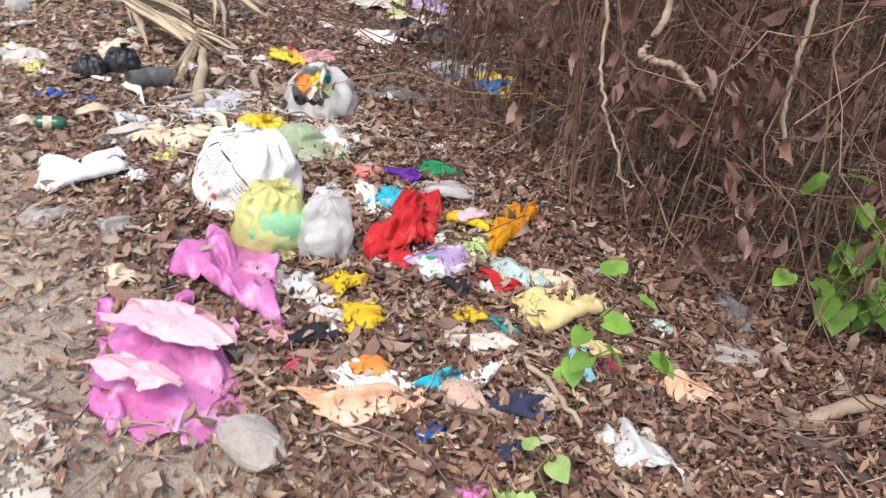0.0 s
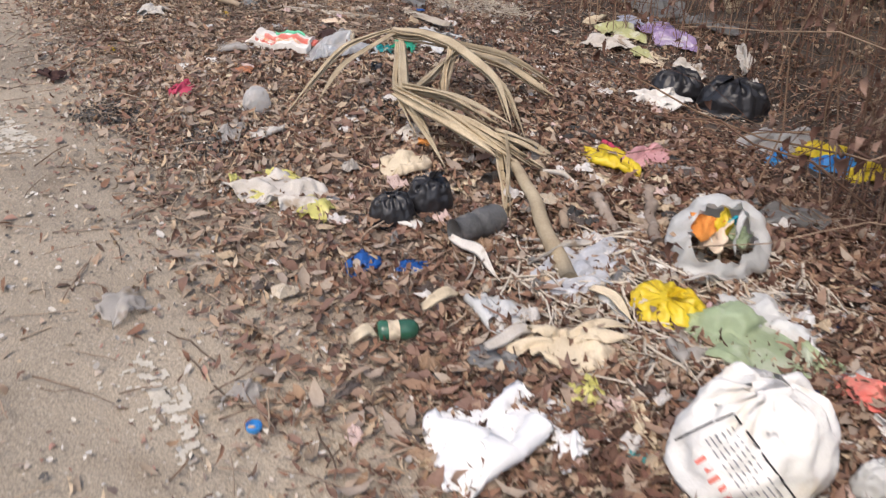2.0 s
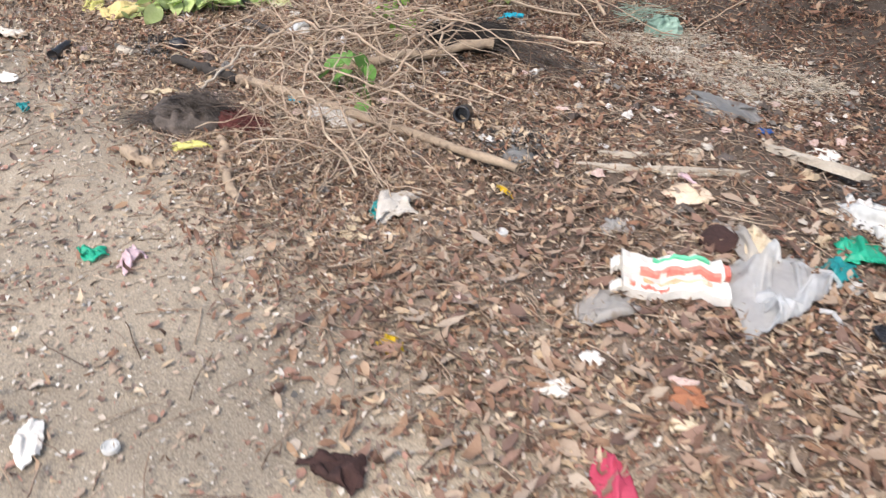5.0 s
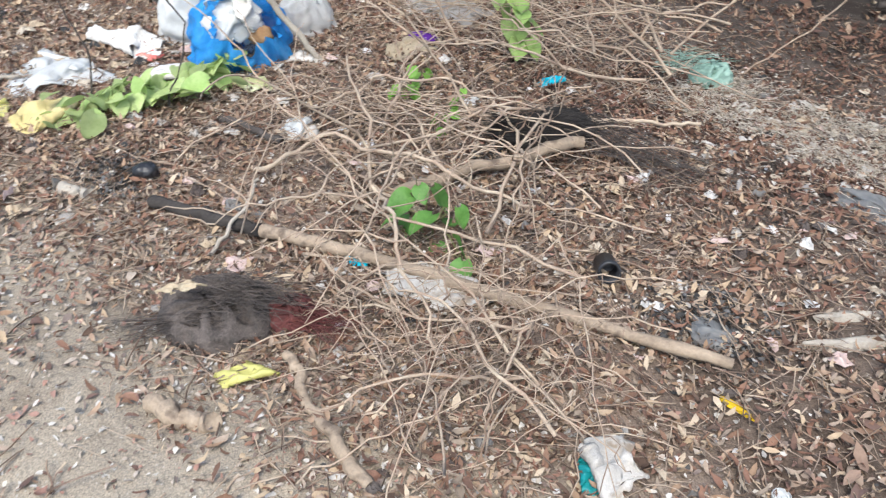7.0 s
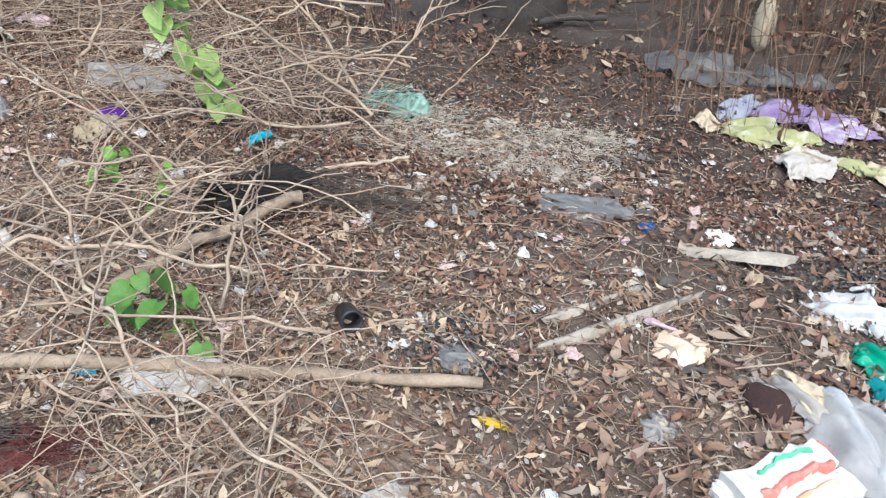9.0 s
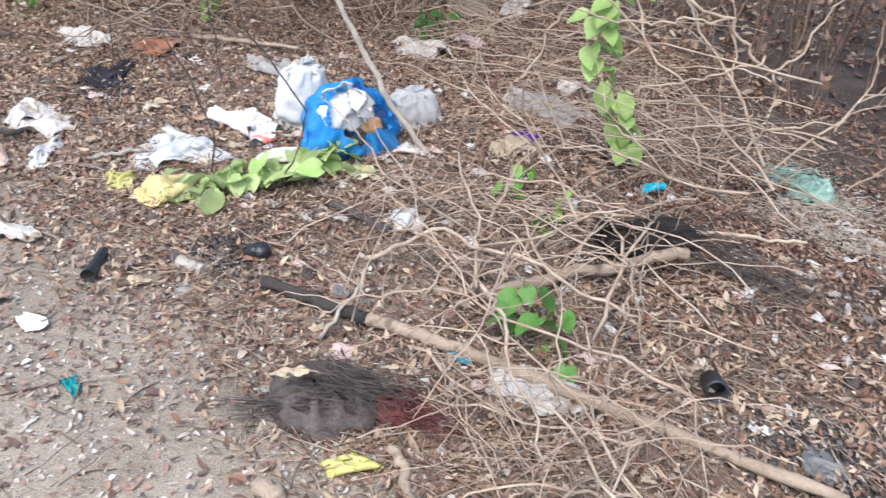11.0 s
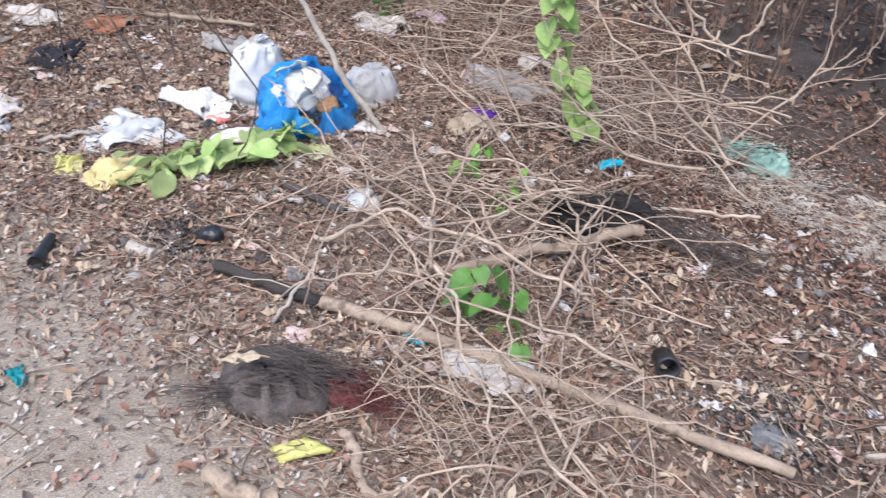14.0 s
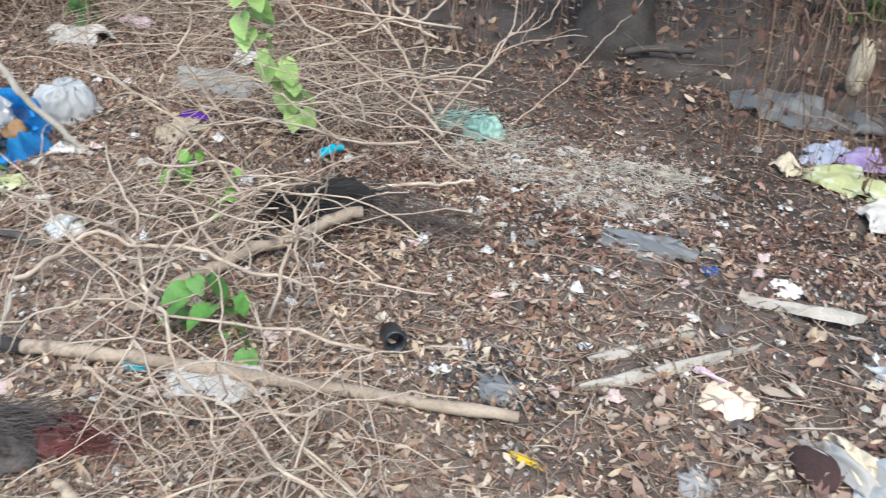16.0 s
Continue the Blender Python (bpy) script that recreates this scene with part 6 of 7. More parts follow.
cloth("paper", -5.01, 7.04, 0.09, 0.10, 0.02, 21, PAPER, 288, "small white paper on dusty ground", "paper")
cloth("plastic_scrap", -4.10, 7.75, 0.05, 0.10, 0.03, 33, WHITE_DIRTY, 289, "small pale plastic scrap on leaves", "plastic scrap")
cloth("dry_leaf", -5.21, 7.17, 0.13, 0.11, 0.02, 22, PALM, 290, "curled tan dead leaf on the verge", "leaf")
cloth("plastic_film", -3.82, 8.40, 0.17, 0.15, 0.05, -61, WHITE_DIRTY, 291, "soiled clear film beside a blue bag", "plastic film")
cloth("plastic_film", -2.81, 9.96, 0.32, 0.25, 0.05, 51, WHITE_DIRTY, 292, "soiled film under climbing vine", "plastic film")
ash_patch(293, -3.08, 7.44, 0.15, "grey ash and burnt scraps on soil")
cloth("plastic_film", -2.72, 6.45, 0.14, 0.11, 0.03, -63, GREY_FILM, 294, "grey burnt film and ash on soil", "plastic film")
cloth("plastic_film", -3.51, 6.74, 0.23, 0.13, 0.05, -49, WHITE_DIRTY, 295, "whitish film and ash under twigs", "plastic film", folds=5)
cloth("plastic_film", -3.66, 6.87, 0.08, 0.05, 0.03, -50, CYAN, 296, "small turquoise scrap under twigs", "plastic scrap")
cloth("plastic_film", -3.83, 7.72, 0.14, 0.16, 0.06, -12, WHITE_DIRTY, 297, "balled soiled film on twigs", "plastic film", folds=4)

ash_patch(301, -1.55, 5.02, 0.22, "dark burnt soil and ash beside a palm frond")
ash_patch(302, -2.16, 4.38, 0.18, "dark burnt leaves at the road's edge")
ash_patch(303, -5.42, 9.2, 0.3, "black burnt patch on soil")
ash_patch(305, -1.3, 6.1, 0.4, "dark damp ash trodden into soil")

# ---- poles, planks and branches ----
rod("wooden_pole", [(-3.95, 7.05, 0.03), (-3.57, 6.83, 0.035), (-2.72, 6.30, 0.025)], 0.023, 0.017, WOOD, "long pale wooden pole lying across the leaf litter", "pole", 1, 0.003)
rod("charred_pole_end", [(-4.32, 7.26, 0.03), (-3.95, 7.05, 0.03)], 0.021, 0.023, CHAR, "charred black end of a wooden pole", "pole", 2)
rod("wooden_pole", [(-3.74, 7.23, 0.02), (-3.33, 7.27, 0.05), (-2.83, 7.38, 0.09)], 0.018, 0.022, WOOD, "weathered brown branch under pale twigs", "branch", 3)
rod("stick", [(-2.76, 7.59, 0.07), (-2.30, 7.58, 0.03)], 0.009, 0.006, TWIGS, "straight pale stick beside a dark bundle", "stick", 4)
rod("stick", [(-4.10, 6.97, 0.01), (-3.96, 7.23, 0.11)], 0.007, 0.005, GREYWOOD, "short pale stick leaning on a pole", "stick", 5)
rod("branch", [(-3.86, 6.47, 0.03), (-3.79, 6.27, 0.025), (-3.67, 6.04, 0.02)], 0.014, 0.018, WOOD, "grey-brown branch on dry leaves", "branch", 6)
rod("branch", [(-0.24, 1.97, 0.03), (-0.08, 1.91, 0.02)], 0.007, 0.005, WOOD, "short brown stick beside a magenta sheet", "stick", 7)
rod("branch", [(0.49, 2.12, 0.06), (0.63, 1.88, 0.02)], 0.008, 0.007, WOOD, "thin brown stick over rags", "stick", 8)
rod("log", [(1.16, 2.03, 0.02), (1.62, 2.22, 0.03)], 0.02, 0.026, WOOD, "broken branch at the foot of the thicket", "branch", 9)
rod("log", [(1.17, 1.99, 0.01), (1.50, 1.76, 0.02)], 0.018, 0.022, BARK_DARK, "dark branch in leaf litter", "branch", 10)
rod("stick", [(0.54, 1.86, 0.02), (0.61, 1.82, 0.02)], 0.006, 0.005, WOOD, "short stick in leaf litter", "stick", 11)
rod("branch", [(-3.75, 8.40, 0.0), (-3.95, 8.45, 0.28), (-4.09, 8.50, 0.56), (-4.23, 8.55, 0.83), (-4.40, 8.62, 1.35), (-4.46, 8.70, 2.1)], 0.015, 0.010, GREYWOOD, "long pale bare branch standing in the rubbish", "branch", 12, 0.0025)
for k, (pts, r) in enumerate([
    ([(-2.98, 8.15, 0.92), (-2.84, 8.15, 0.84), (-2.54, 8.15, 0.73), (-2.38, 8.15, 0.54), (-2.30, 8.15, 0.41), (-2.32, 8.15, 0.23), (-2.47, 8.12, 0.02)], 0.008),
    ([(-3.40, 8.50, 0.24), (-3.26, 8.50, 0.44), (-3.18, 8.50, 0.63), (-3.01, 8.50, 0.96), (-2.9, 8.55, 1.3)], 0.007),
    ([(-2.38, 8.15, 0.58), (-2.60, 8.15, 0.49), (-2.88, 8.20, 0.40)], 0.006),
    ([(-2.54, 8.15, 0.73), (-2.74, 8.15, 0.73), (-2.93, 8.15, 0.71), (-3.21, 8.20, 0.76)], 0.006),
    ([(-2.36, 8.15, 0.50), (-2.15, 8.30, 0.55), (-1.95, 8.45, 0.75)], 0.006),
    ([(-2.32, 8.15, 0.25), (-2.05, 8.05, 0.32), (-1.75, 8.2, 0.5)], 0.005),
    ([(-3.8, 7.9, 0.03), (-3.5, 7.75, 0.22), (-3.2, 7.6, 0.2), (-2.9, 7.75, 0.06)], 0.006),
    ([(-4.0, 7.45, 0.03), (-3.7, 7.35, 0.2), (-3.4, 7.05, 0.24), (-3.1, 6.95, 0.12)], 0.009),
    ([(-3.6, 7.0, 0.2), (-3.55, 6.7, 0.24), (-3.48, 6.35, 0.1)], 0.007),
    ([(-1.66, 8.50, -0.2), (-1.13, 8.60, 0.15), (-0.75, 8.65, 0.42)], 0.004),
]):
    rod("branch", pts, r, r * 0.55, TWIGS, "pale bare branch arching over the twigs", "branch", 40 + k, 0.012, 7, 9)
for k, pts in enumerate([
    [(-4.66, 8.0, 0.0), (-4.62, 8.0, 0.27), (-4.72, 8.0, 0.56), (-4.9, 8.1, 0.9)],
    [(-4.36, 8.0, 0.02), (-4.24, 8.0, 0.36), (-4.46, 8.0, 0.71), (-4.5, 8.1, 1.1)],
    [(-5.34, 9.0, 0.0), (-5.32, 9.0, 0.53), (-5.29, 9.0, 0.94), (-5.3, 9.0, 1.6)],
    [(-4.9, 9.4, 0.0), (-4.95, 9.4, 0.6), (-4.9, 9.4, 1.4)],
]):
    rod("sapling", pts, 0.004, 0.003, BARK_DARK, "thin dark bare stem rising from the litter", "stem", 60 + k, 0.006, 6, 9)
rod("branch", [(0.87, 2.9, 0.95), (0.79, 2.9, 0.74), (0.79, 2.9, 0.68), (0.90, 2.9, 0.67), (1.0, 2.9, 0.58)], 0.012, 0.010, WOOD, "bent brown branch hanging in the thicket", "branch", 70, 0.004)
rod("branch", [(1.13, 2.6, 1.2), (1.12, 2.6, 0.82), (1.17, 2.6, 0.53)], 0.008, 0.006, WOOD, "straight brown stick hanging in the thicket", "branch", 71, 0.004)
rod("branch", [(0.62, 2.8, 1.0), (0.64, 2.8, 0.66), (0.71, 2.8, 0.47), (0.83, 2.8, 0.30)], 0.006, 0.004, TWIGS, "pale dead vine in the thicket", "branch", 72, 0.006)
rod("branch", [(-5.95, 7.95, 0.02), (-5.87, 8.38, 0.05), (-5.6, 8.55, 0.03)], 0.02, 0.012, BARK_DARK, "dark curved root on dry leaves", "branch", 73)
rod("branch", [(-5.2, 10.04, 0.05), (-4.5, 9.80, 0.06)], 0.015, 0.012, WOOD, "brown branch lying behind the rubbish", "branch", 74)
rod("branch", [(-5.23, 8.24, 0.03), (-4.95, 8.34, 0.03)], 0.010, 0.008, GREYWOOD, "thin grey stick on dry leaves", "stick", 75)
rod("branch", [(-4.15, 7.87, 0.02), (-3.9, 7.62, 0.03)], 0.016, 0.014, BARK_DARK, "dark branch under white film", "branch", 76)
rod("branch", [(-1.45, 5.99, 0.02), (-1.22, 5.83, 0.01)], 0.013, 0.011, WOOD, "short brown branch on soil", "branch", 77)
rod("branch", [(-0.45, 9.35, -0.2), (-0.03, 9.15, -0.18)], 0.025, 0.02, BARK_DARK, "dark broken branch below a tree", "branch", 78)
rod("wood_chunk", [(-4.67, 7.42, 0.02), (-4.53, 7.34, 0.02)], 0.026, 0.024, GREYWOOD, "short weathered wood chunk", "wood", 79)
rod("wood_chunk", [(-4.18, 6.35, 0.02), (-4.03, 6.27, 0.02)], 0.026, 0.024, WOOD, "broken reddish wood chunk on dry leaves", "wood", 80)
rod("bottle", [(-4.92, 7.29, 0.025), (-4.92, 7.46, 0.025)], 0.028, 0.018, BLACK, "small dark plastic bottle on dry leaves", "bottle", 81, 0.001)


def plank(x0, y0, x1, y1, width, thick, seed, label):
    """A split board with splintered ends."""
    rng = np.random.default_rng(seed)
    dx, dy = x1 - x0, y1 - y0
    ln = math.hypot(dx, dy)
    n = 14
    verts = []
    for i in range(n):
        t = i / (n - 1)
        w = width * (0.9 + 0.15 * math.sin(5 * t + seed)) / 2 * (0.35 + 0.65 * min(1, 6 * t, 6 * (1 - t)))
        for s, z in ((-1, 0), (-0.6, thick), (0.2, thick * 1.1), (1, thick * 0.5), (0.9, 0)):
            verts.append((t * ln + rng.normal(0, 0.006), s * w + rng.normal(0, 0.003), z + rng.normal(0, 0.0015)))
    faces = quads(n, 5) + [tuple(range(5)), tuple(reversed(range((n - 1) * 5, n * 5)))]
    thing("plank", mesh("plank", verts, faces, GREYWOOD, False), lay(x0, y0, math.degrees(math.atan2(dy, dx)), 0.004), label, "plank", "planks on the soil")


plank(-2.50, 6.35, -1.90, 6.33, 0.045, 0.02, 1, "weathered grey split plank on soil")
plank(-2.41, 6.45, -2.05, 6.45, 0.04, 0.018, 2, "short weathered grey plank on soil")
plank(-1.78, 6.56, -1.47, 6.33, 0.07, 0.02, 3, "pale flat plank with a cut end")


# ---- palm frond ----
def ribbon(points, width, seed, lift=0.0):
    """A folded dry leaflet along a line, narrowing to its tip."""
    rng = np.random.default_rng(seed)
    p = []
    for k in range(len(points) - 1):
        q = wander(rng, points[k], points[k + 1], 8, 0.003)
        p += list(q if k == 0 else q[1:])
    p = np.array(p)
    for _ in range(3):
        p[1:-1] = (p[:-2] + 2 * p[1:-1] + p[2:]) / 4
    d = np.gradient(p, axis=0)
    side = np.stack([-d[:, 1], d[:, 0], np.zeros(len(p))], 1)
    side /= np.linalg.norm(side, axis=1, keepdims=True) + 1e-9
    verts = []
    tilt = rng.uniform(-0.9, 0.9) + rng.uniform(-1.2, 1.2) * np.linspace(0, 1, len(p))
    for i in range(len(p)):
        t = i / (len(p) - 1)
        w = width * (0.7 + 0.4 * math.sin(math.pi * t)) / 2 * max(0.06, 1 - t ** 5)
        c, sn = math.cos(tilt[i]), math.sin(tilt[i])
        for s, z in ((-1, 0.002), (-0.5, 0.004), (0, -0.003), (0.5, 0.004), (1, 0.001), (0, -0.006)):
            verts.append(p[i] + side[i] * (w * s * c) + np.array([0, 0, w * s * sn + z + lift]))
    return verts, quads(len(p), 6) + [tuple(range(6)), tuple(reversed(range(6 * len(p) - 6, 6 * len(p))))]


def palm_frond():
    crown = (-1.64, 5.26, 0.24)
    root = empty("palm_frond", Matrix.Translation((0, 0, 0)), "dry tan palm frond with folded leaflets on soil", "palm frond")
    strands = [
        [crown, (-1.82, 5.01, 0.22), (-1.95, 4.55, 0.05)],
        [crown, (-1.78, 5.0, 0.18), (-1.86, 4.62, 0.04)],
        [crown, (-1.50, 5.26, 0.24), (-1.34, 5.22, 0.22), (-1.1, 4.98, 0.15), (-0.99, 4.58, 0.06)],
        [crown, (-1.45, 5.30, 0.22), (-1.15, 5.38, 0.16), (-0.95, 5.42, 0.06)],
        [(-1.34, 5.22, 0.22), (-1.1, 5.2, 0.17), (-0.84, 5.12, 0.05)],
        [(-1.60, 5.2, 0.22), (-1.52, 4.72, 0.17), (-1.32, 4.34, 0.06)],
        [(-1.52, 4.74, 0.18), (-1.30, 4.66, 0.18), (-1.08, 4.60, 0.1)],
        [(-1.52, 4.70, 0.17), (-1.28, 4.48, 0.17), (-1.00, 4.33, 0.07)],
        [(-1.50, 4.72, 0.15), (-1.20, 4.52, 0.14), (-0.86, 4.29, 0.05)],
        [(-1.34, 5.2, 0.21), (-1.42, 4.95, 0.16), (-1.50, 4.72, 0.15)],
        [(-1.34, 5.2, 0.21), (-1.35, 4.98, 0.15), (-1.33, 4.80, 0.08)],
        [(-1.10, 4.55, 0.1), (-0.98, 4.54, 0.08), (-0.86, 4.52, 0.04)],
        [(-1.05, 4.45, 0.1), (-1.02, 4.2, 0.07), (-1.00, 3.9, 0.04)],
    ]
    k = 0
    for pts in strands:
        for _ in range((2, 1, 5, 4, 4, 5, 5, 6, 6, 3, 3, 3, 3)[strands.index(pts)]):
            k += 1
            rng = np.random.default_rng(900 + k)
            cut = rng.uniform(0.6, 1.12)
            off, fan = rng.normal(0, 0.014, 3), rng.normal(0, 0.010, 3)
            line = [np.array(q) + off + fan * i * (1, 1, 0.3) for i, q in enumerate(pts)]
            line[-1] = line[-2] + (line[-1] - line[-2]) * cut
            v, f = ribbon(line, rng.uniform(0.016, 0.046), 200 + k)
            part("leaflet", mesh("leaflet", v, f, PALM), root)
    v, f = tubes([(wander(np.random.default_rng(5), (-1.02, 4.35, 0.06), (-0.82, 3.62, 0.03), 10, 0.006), np.linspace(0.02, 0.03, 10))], 9)
    part("stalk", mesh("stalk", v, f, PALM), root, None, "thick dry palm stalk")


palm_frond()


# ---- small made things ----
def ring_solid(profile, sides, seed=0):
    verts = []
    for r, z in profile:
        verts += [(r * math.cos(2 * math.pi * j / sides), r * math.sin(2 * math.pi * j / sides), z) for j in range(sides)]
    return verts, quads(len(profile), sides)


def bottle_cap(x, y, r, material, label):
    v, f = ring_solid([(0.001, 0.006), (r * 0.55, 0.006), (r * 0.62, 0.010), (r * 0.78, 0.010), (r * 0.84, 0.005), (r * 0.9, 0.012), (r, 0.011), (r, 0.0)], 28)
    thing("plastic_disc", mesh("plastic_disc", v, f, material, False), lay(x, y, 0, 0.012), label, "bottle cap", "caps on the ground")


bottle_cap(-2.77, 5.91, 0.021, WHITE_FILM, "white round bottle cap on dry leaves")
bottle_cap(-3.65, 4.92, 0.021, WHITE_FILM, "white round bottle cap on the dusty road")
bottle_cap(-1.53, 2.87, 0.018, BLUE, "small blue bottle cap by the road's edge")


def pipe(x, y, z, rot, r, ln, material, label):
    prof = [(r * 0.75, 0.01), (r * 0.78, ln), (r, ln), (r * 1.04, ln - 0.012), (r, ln - 0.024), (r * 0.98, 0.0), (r * 0.75, 0.01)]
    v, f = ring_solid(prof, 24)
    v2, f2 = ring_solid([(0.001, 0.02), (r * 0.76, 0.02)], 24)
    b = len(v)
    thing("pipe", mesh("pipe", v + v2, f + [tuple(b + i for i in q) for q in f2], material), pose(x, y, z, 90, 0, rot) @ pose(0, 0, 0, -18, 0, 0), label, "pipe")


pipe(-2.93, 6.75, 0.035, -8, 0.034, 0.09, BLACK, "short open black plastic pipe on soil")


def green_bottle():
    root = empty("bottle", pose(-1.27, 3.27, 0.035, 0, 90, 20), "crushed dark green plastic bottle on dry leaves", "bottle")
    v, f = ring_solid([(0.001, -0.055), (0.026, -0.055), (0.031, -0.045), (0.024, -0.01), (0.029, 0.015), (0.026, 0.04), (0.014, 0.052), (0.001, 0.054)], 20)
    part("body", mesh("body", v, f, GREEN_GLASS), root)
    v, f = ring_solid([(0.0305, -0.03), (0.027, -0.012), (0.0275, 0.0)], 20)
    part("band", mesh("band", v, f, CREAM), root, None, "torn pale paper band")


green_bottle()


def carton():
    """A flattened white carton with red and green printed bands and torn flaps."""
    root = empty("carton", lay(-2.27, 5.64, -4, 0.012), "flattened white carton printed red and green", "carton")
    rng = np.random.default_rng(8)

    def slab(x0, x1, y0, y1, z0, z1, n=12):
        verts = []
        for i in range(n):
            t = i / (n - 1)
            x = x0 + (x1 - x0) * t
            w = 0.002 * math.sin(40 * x + 1) + rng.normal(0, 0.0025)
            h = 0.010 * math.sin(31 * x) + 0.006 * math.sin(83 * x + 2) + rng.normal(0, 0.002)
            for yy, zz in ((y0, z0), (y0, z1), ((y0 + y1) / 2, z1 + 0.006), (y1, z1), (y1, z0)):
                verts.append((x, yy + w, zz + h))
        return verts, quads(n, 5) + [tuple(range(5)), tuple(reversed(range((n - 1) * 5, n * 5)))]
    for name, box, m, label in (
        ("panel", (-0.15, 0.15, -0.075, 0.0, 0.0, 0.030), PAPER, "white front panel"),
        ("back_panel", (-0.15, 0.14, 0.0, 0.085, 0.0, 0.045), PAPER, "white back panel"),
        ("band", (-0.10, 0.13, -0.004, 0.016, 0.028, 0.050), REDPRINT, "red printed band"),
        ("band", (-0.06, 0.10, 0.052, 0.061, 0.04, 0.056), GREENPRINT, "green printed band"),
        ("band", (-0.09, 0.10, -0.045, -0.030, 0.026, 0.038), ORANGE_PRINT, "orange printed picture"),
        ("flap", (-0.185, -0.15, -0.07, -0.03, 0.0, 0.014), PAPER, "torn white flap"),
        ("flap", (-0.18, -0.15, 0.03, 0.08, 0.0, 0.02), PAPER, "torn white flap"),
        ("flap", (0.13, 0.165, 0.03, 0.085, 0.01, 0.03), REDPRINT, "torn red flap"),
        ("print", (-0.13, -0.115, -0.065, -0.05, 0.026, 0.037), REDPRINT, "small red mark"),
        ("print", (-0.10, -0.02, -0.068, -0.06, 0.026, 0.036), REDPRINT, "red bars of print"),
    ):
        v, f = slab(*box)
        part(name, mesh(name, v, f, m, False), root, None, label)


carton()


def printed_sack(root):
    """A printed frame with rows of small print and red lettering, laid on the sack's skin."""
    body = root.children[0].data
    skin = BVHTree.FromPolygons([v.co for v in body.vertices], [tuple(q.vertices) for q in body.polygons])
    back = root.matrix_world.inverted()
    way = Vector((0.548, 1.398, -1.164)).normalized()
    corner, short, long = np.array([-0.476, 2.992]), np.array([-0.146, -0.111]), np.array([0.076, -0.240])

    def strip(name, a, b, wide, material):
        """From a to b in shares of the short and the long side."""
        a, b = np.array(a), np.array(b)
        n = max(2, int(14 * np.linalg.norm(b - a)) + 2)
        side = np.array([b[1] - a[1], a[0] - b[0]]) / np.linalg.norm(b - a) * wide
        verts = []
        for k in range(n):
            for e in (-0.5, 0.5):
                q = a + (b - a) * k / (n - 1) + side * e
                xy = corner + short * q[0] + long * q[1]
                start = back @ (Vector((xy[0], xy[1], 0.12)) - way * 0.6)
                hit, normal, _, _ = skin.ray_cast(start, back.to_3x3() @ way)
                if hit is None:
                    return
                verts.append(hit + normal * (0.002 if normal.dot(back.to_3x3() @ way) < 0 else -0.002))
        part(name, mesh(name, verts, [(2 * i, 2 * i + 1, 2 * i + 3, 2 * i + 2) for i in range(n - 1)], material), root)

    strip("printed_line", (0, 0), (1.0, 0), 0.02, INK)
    strip("printed_line", (0, 0), (0, 1.25), 0.034, INK)
    rng = random.Random(4)
    for k in range(6):
        at, end = 0.12, rng.uniform(0.75, 1.15)
        while at < end:
            word = rng.uniform(0.05, 0.14)
            strip("printed_text", (0.14 + 0.085 * k, at), (0.14 + 0.085 * k, at + word), 0.026, INK_GREY)
            at += word + 0.035
    for k in range(5):
        strip("printed_letter", (0.72, 0.28 + 0.11 * k), (0.9 - 0.06 * (k % 2), 0.30 + 0.11 * k), 0.05, REDPRINT)


printed_sack(sack)


def carrier_bag():
    """An open white carrier bag whose mouth shows its waste."""
    root = empty("carrier_bag", lay(-0.36, 3.86, 0), "open white carrier bag spilling coloured wrappers", "carrier bag")
    v, f, top = bag_skin(0.32, 0.30, 0.24, 61, 1.0, mouth=0.62, tilt=(58, -22))
    part("body", mesh("body", v, f, WHITE_FILM), root)
    out = Euler((radians(58), radians(-22), 0)).to_matrix() @ Vector((0, 0, 1))
    for k, (x, z, s, m, label) in enumerate([(-0.05, 0.03, 0.09, ORANGE, "orange wrapper"), (-0.01, 0.04, 0.07, YELLOW, "yellow wrapper"), (-0.04, -0.03, 0.09, PAPER, "white paper"), (0.03, -0.03, 0.09, CREAM, "cream paper"), (0.04, 0.04, 0.06, CYAN, "blue wrapper"), (0.0, 0.0, 0.12, BEIGE, "beige paper"), (0.06, 0.0, 0.07, GREEN_CLEAR, "green film")]):
        v, f = sheet_mesh(s * 1.3, s * 1.1, s * 0.5, 70 + k, 16)
        part("wrapper", mesh("wrapper", v, f, m), root, Matrix.Translation(Vector(top) - out * 0.085 + Vector((x, 0, z))) @ Euler((radians(58), radians(-22), k)).to_matrix().to_4x4(), label)
    v, f = ribbon([tuple(Vector(top) + Vector((0.05, 0.0, 0.075))), tuple(Vector(top) + Vector((0.035, -0.02, 0.0))), tuple(Vector(top) + Vector((0.05, -0.015, -0.07)))], 0.035, 33)
    part("handle", mesh("handle", v, f, WHITE_FILM), root)


carrier_bag()


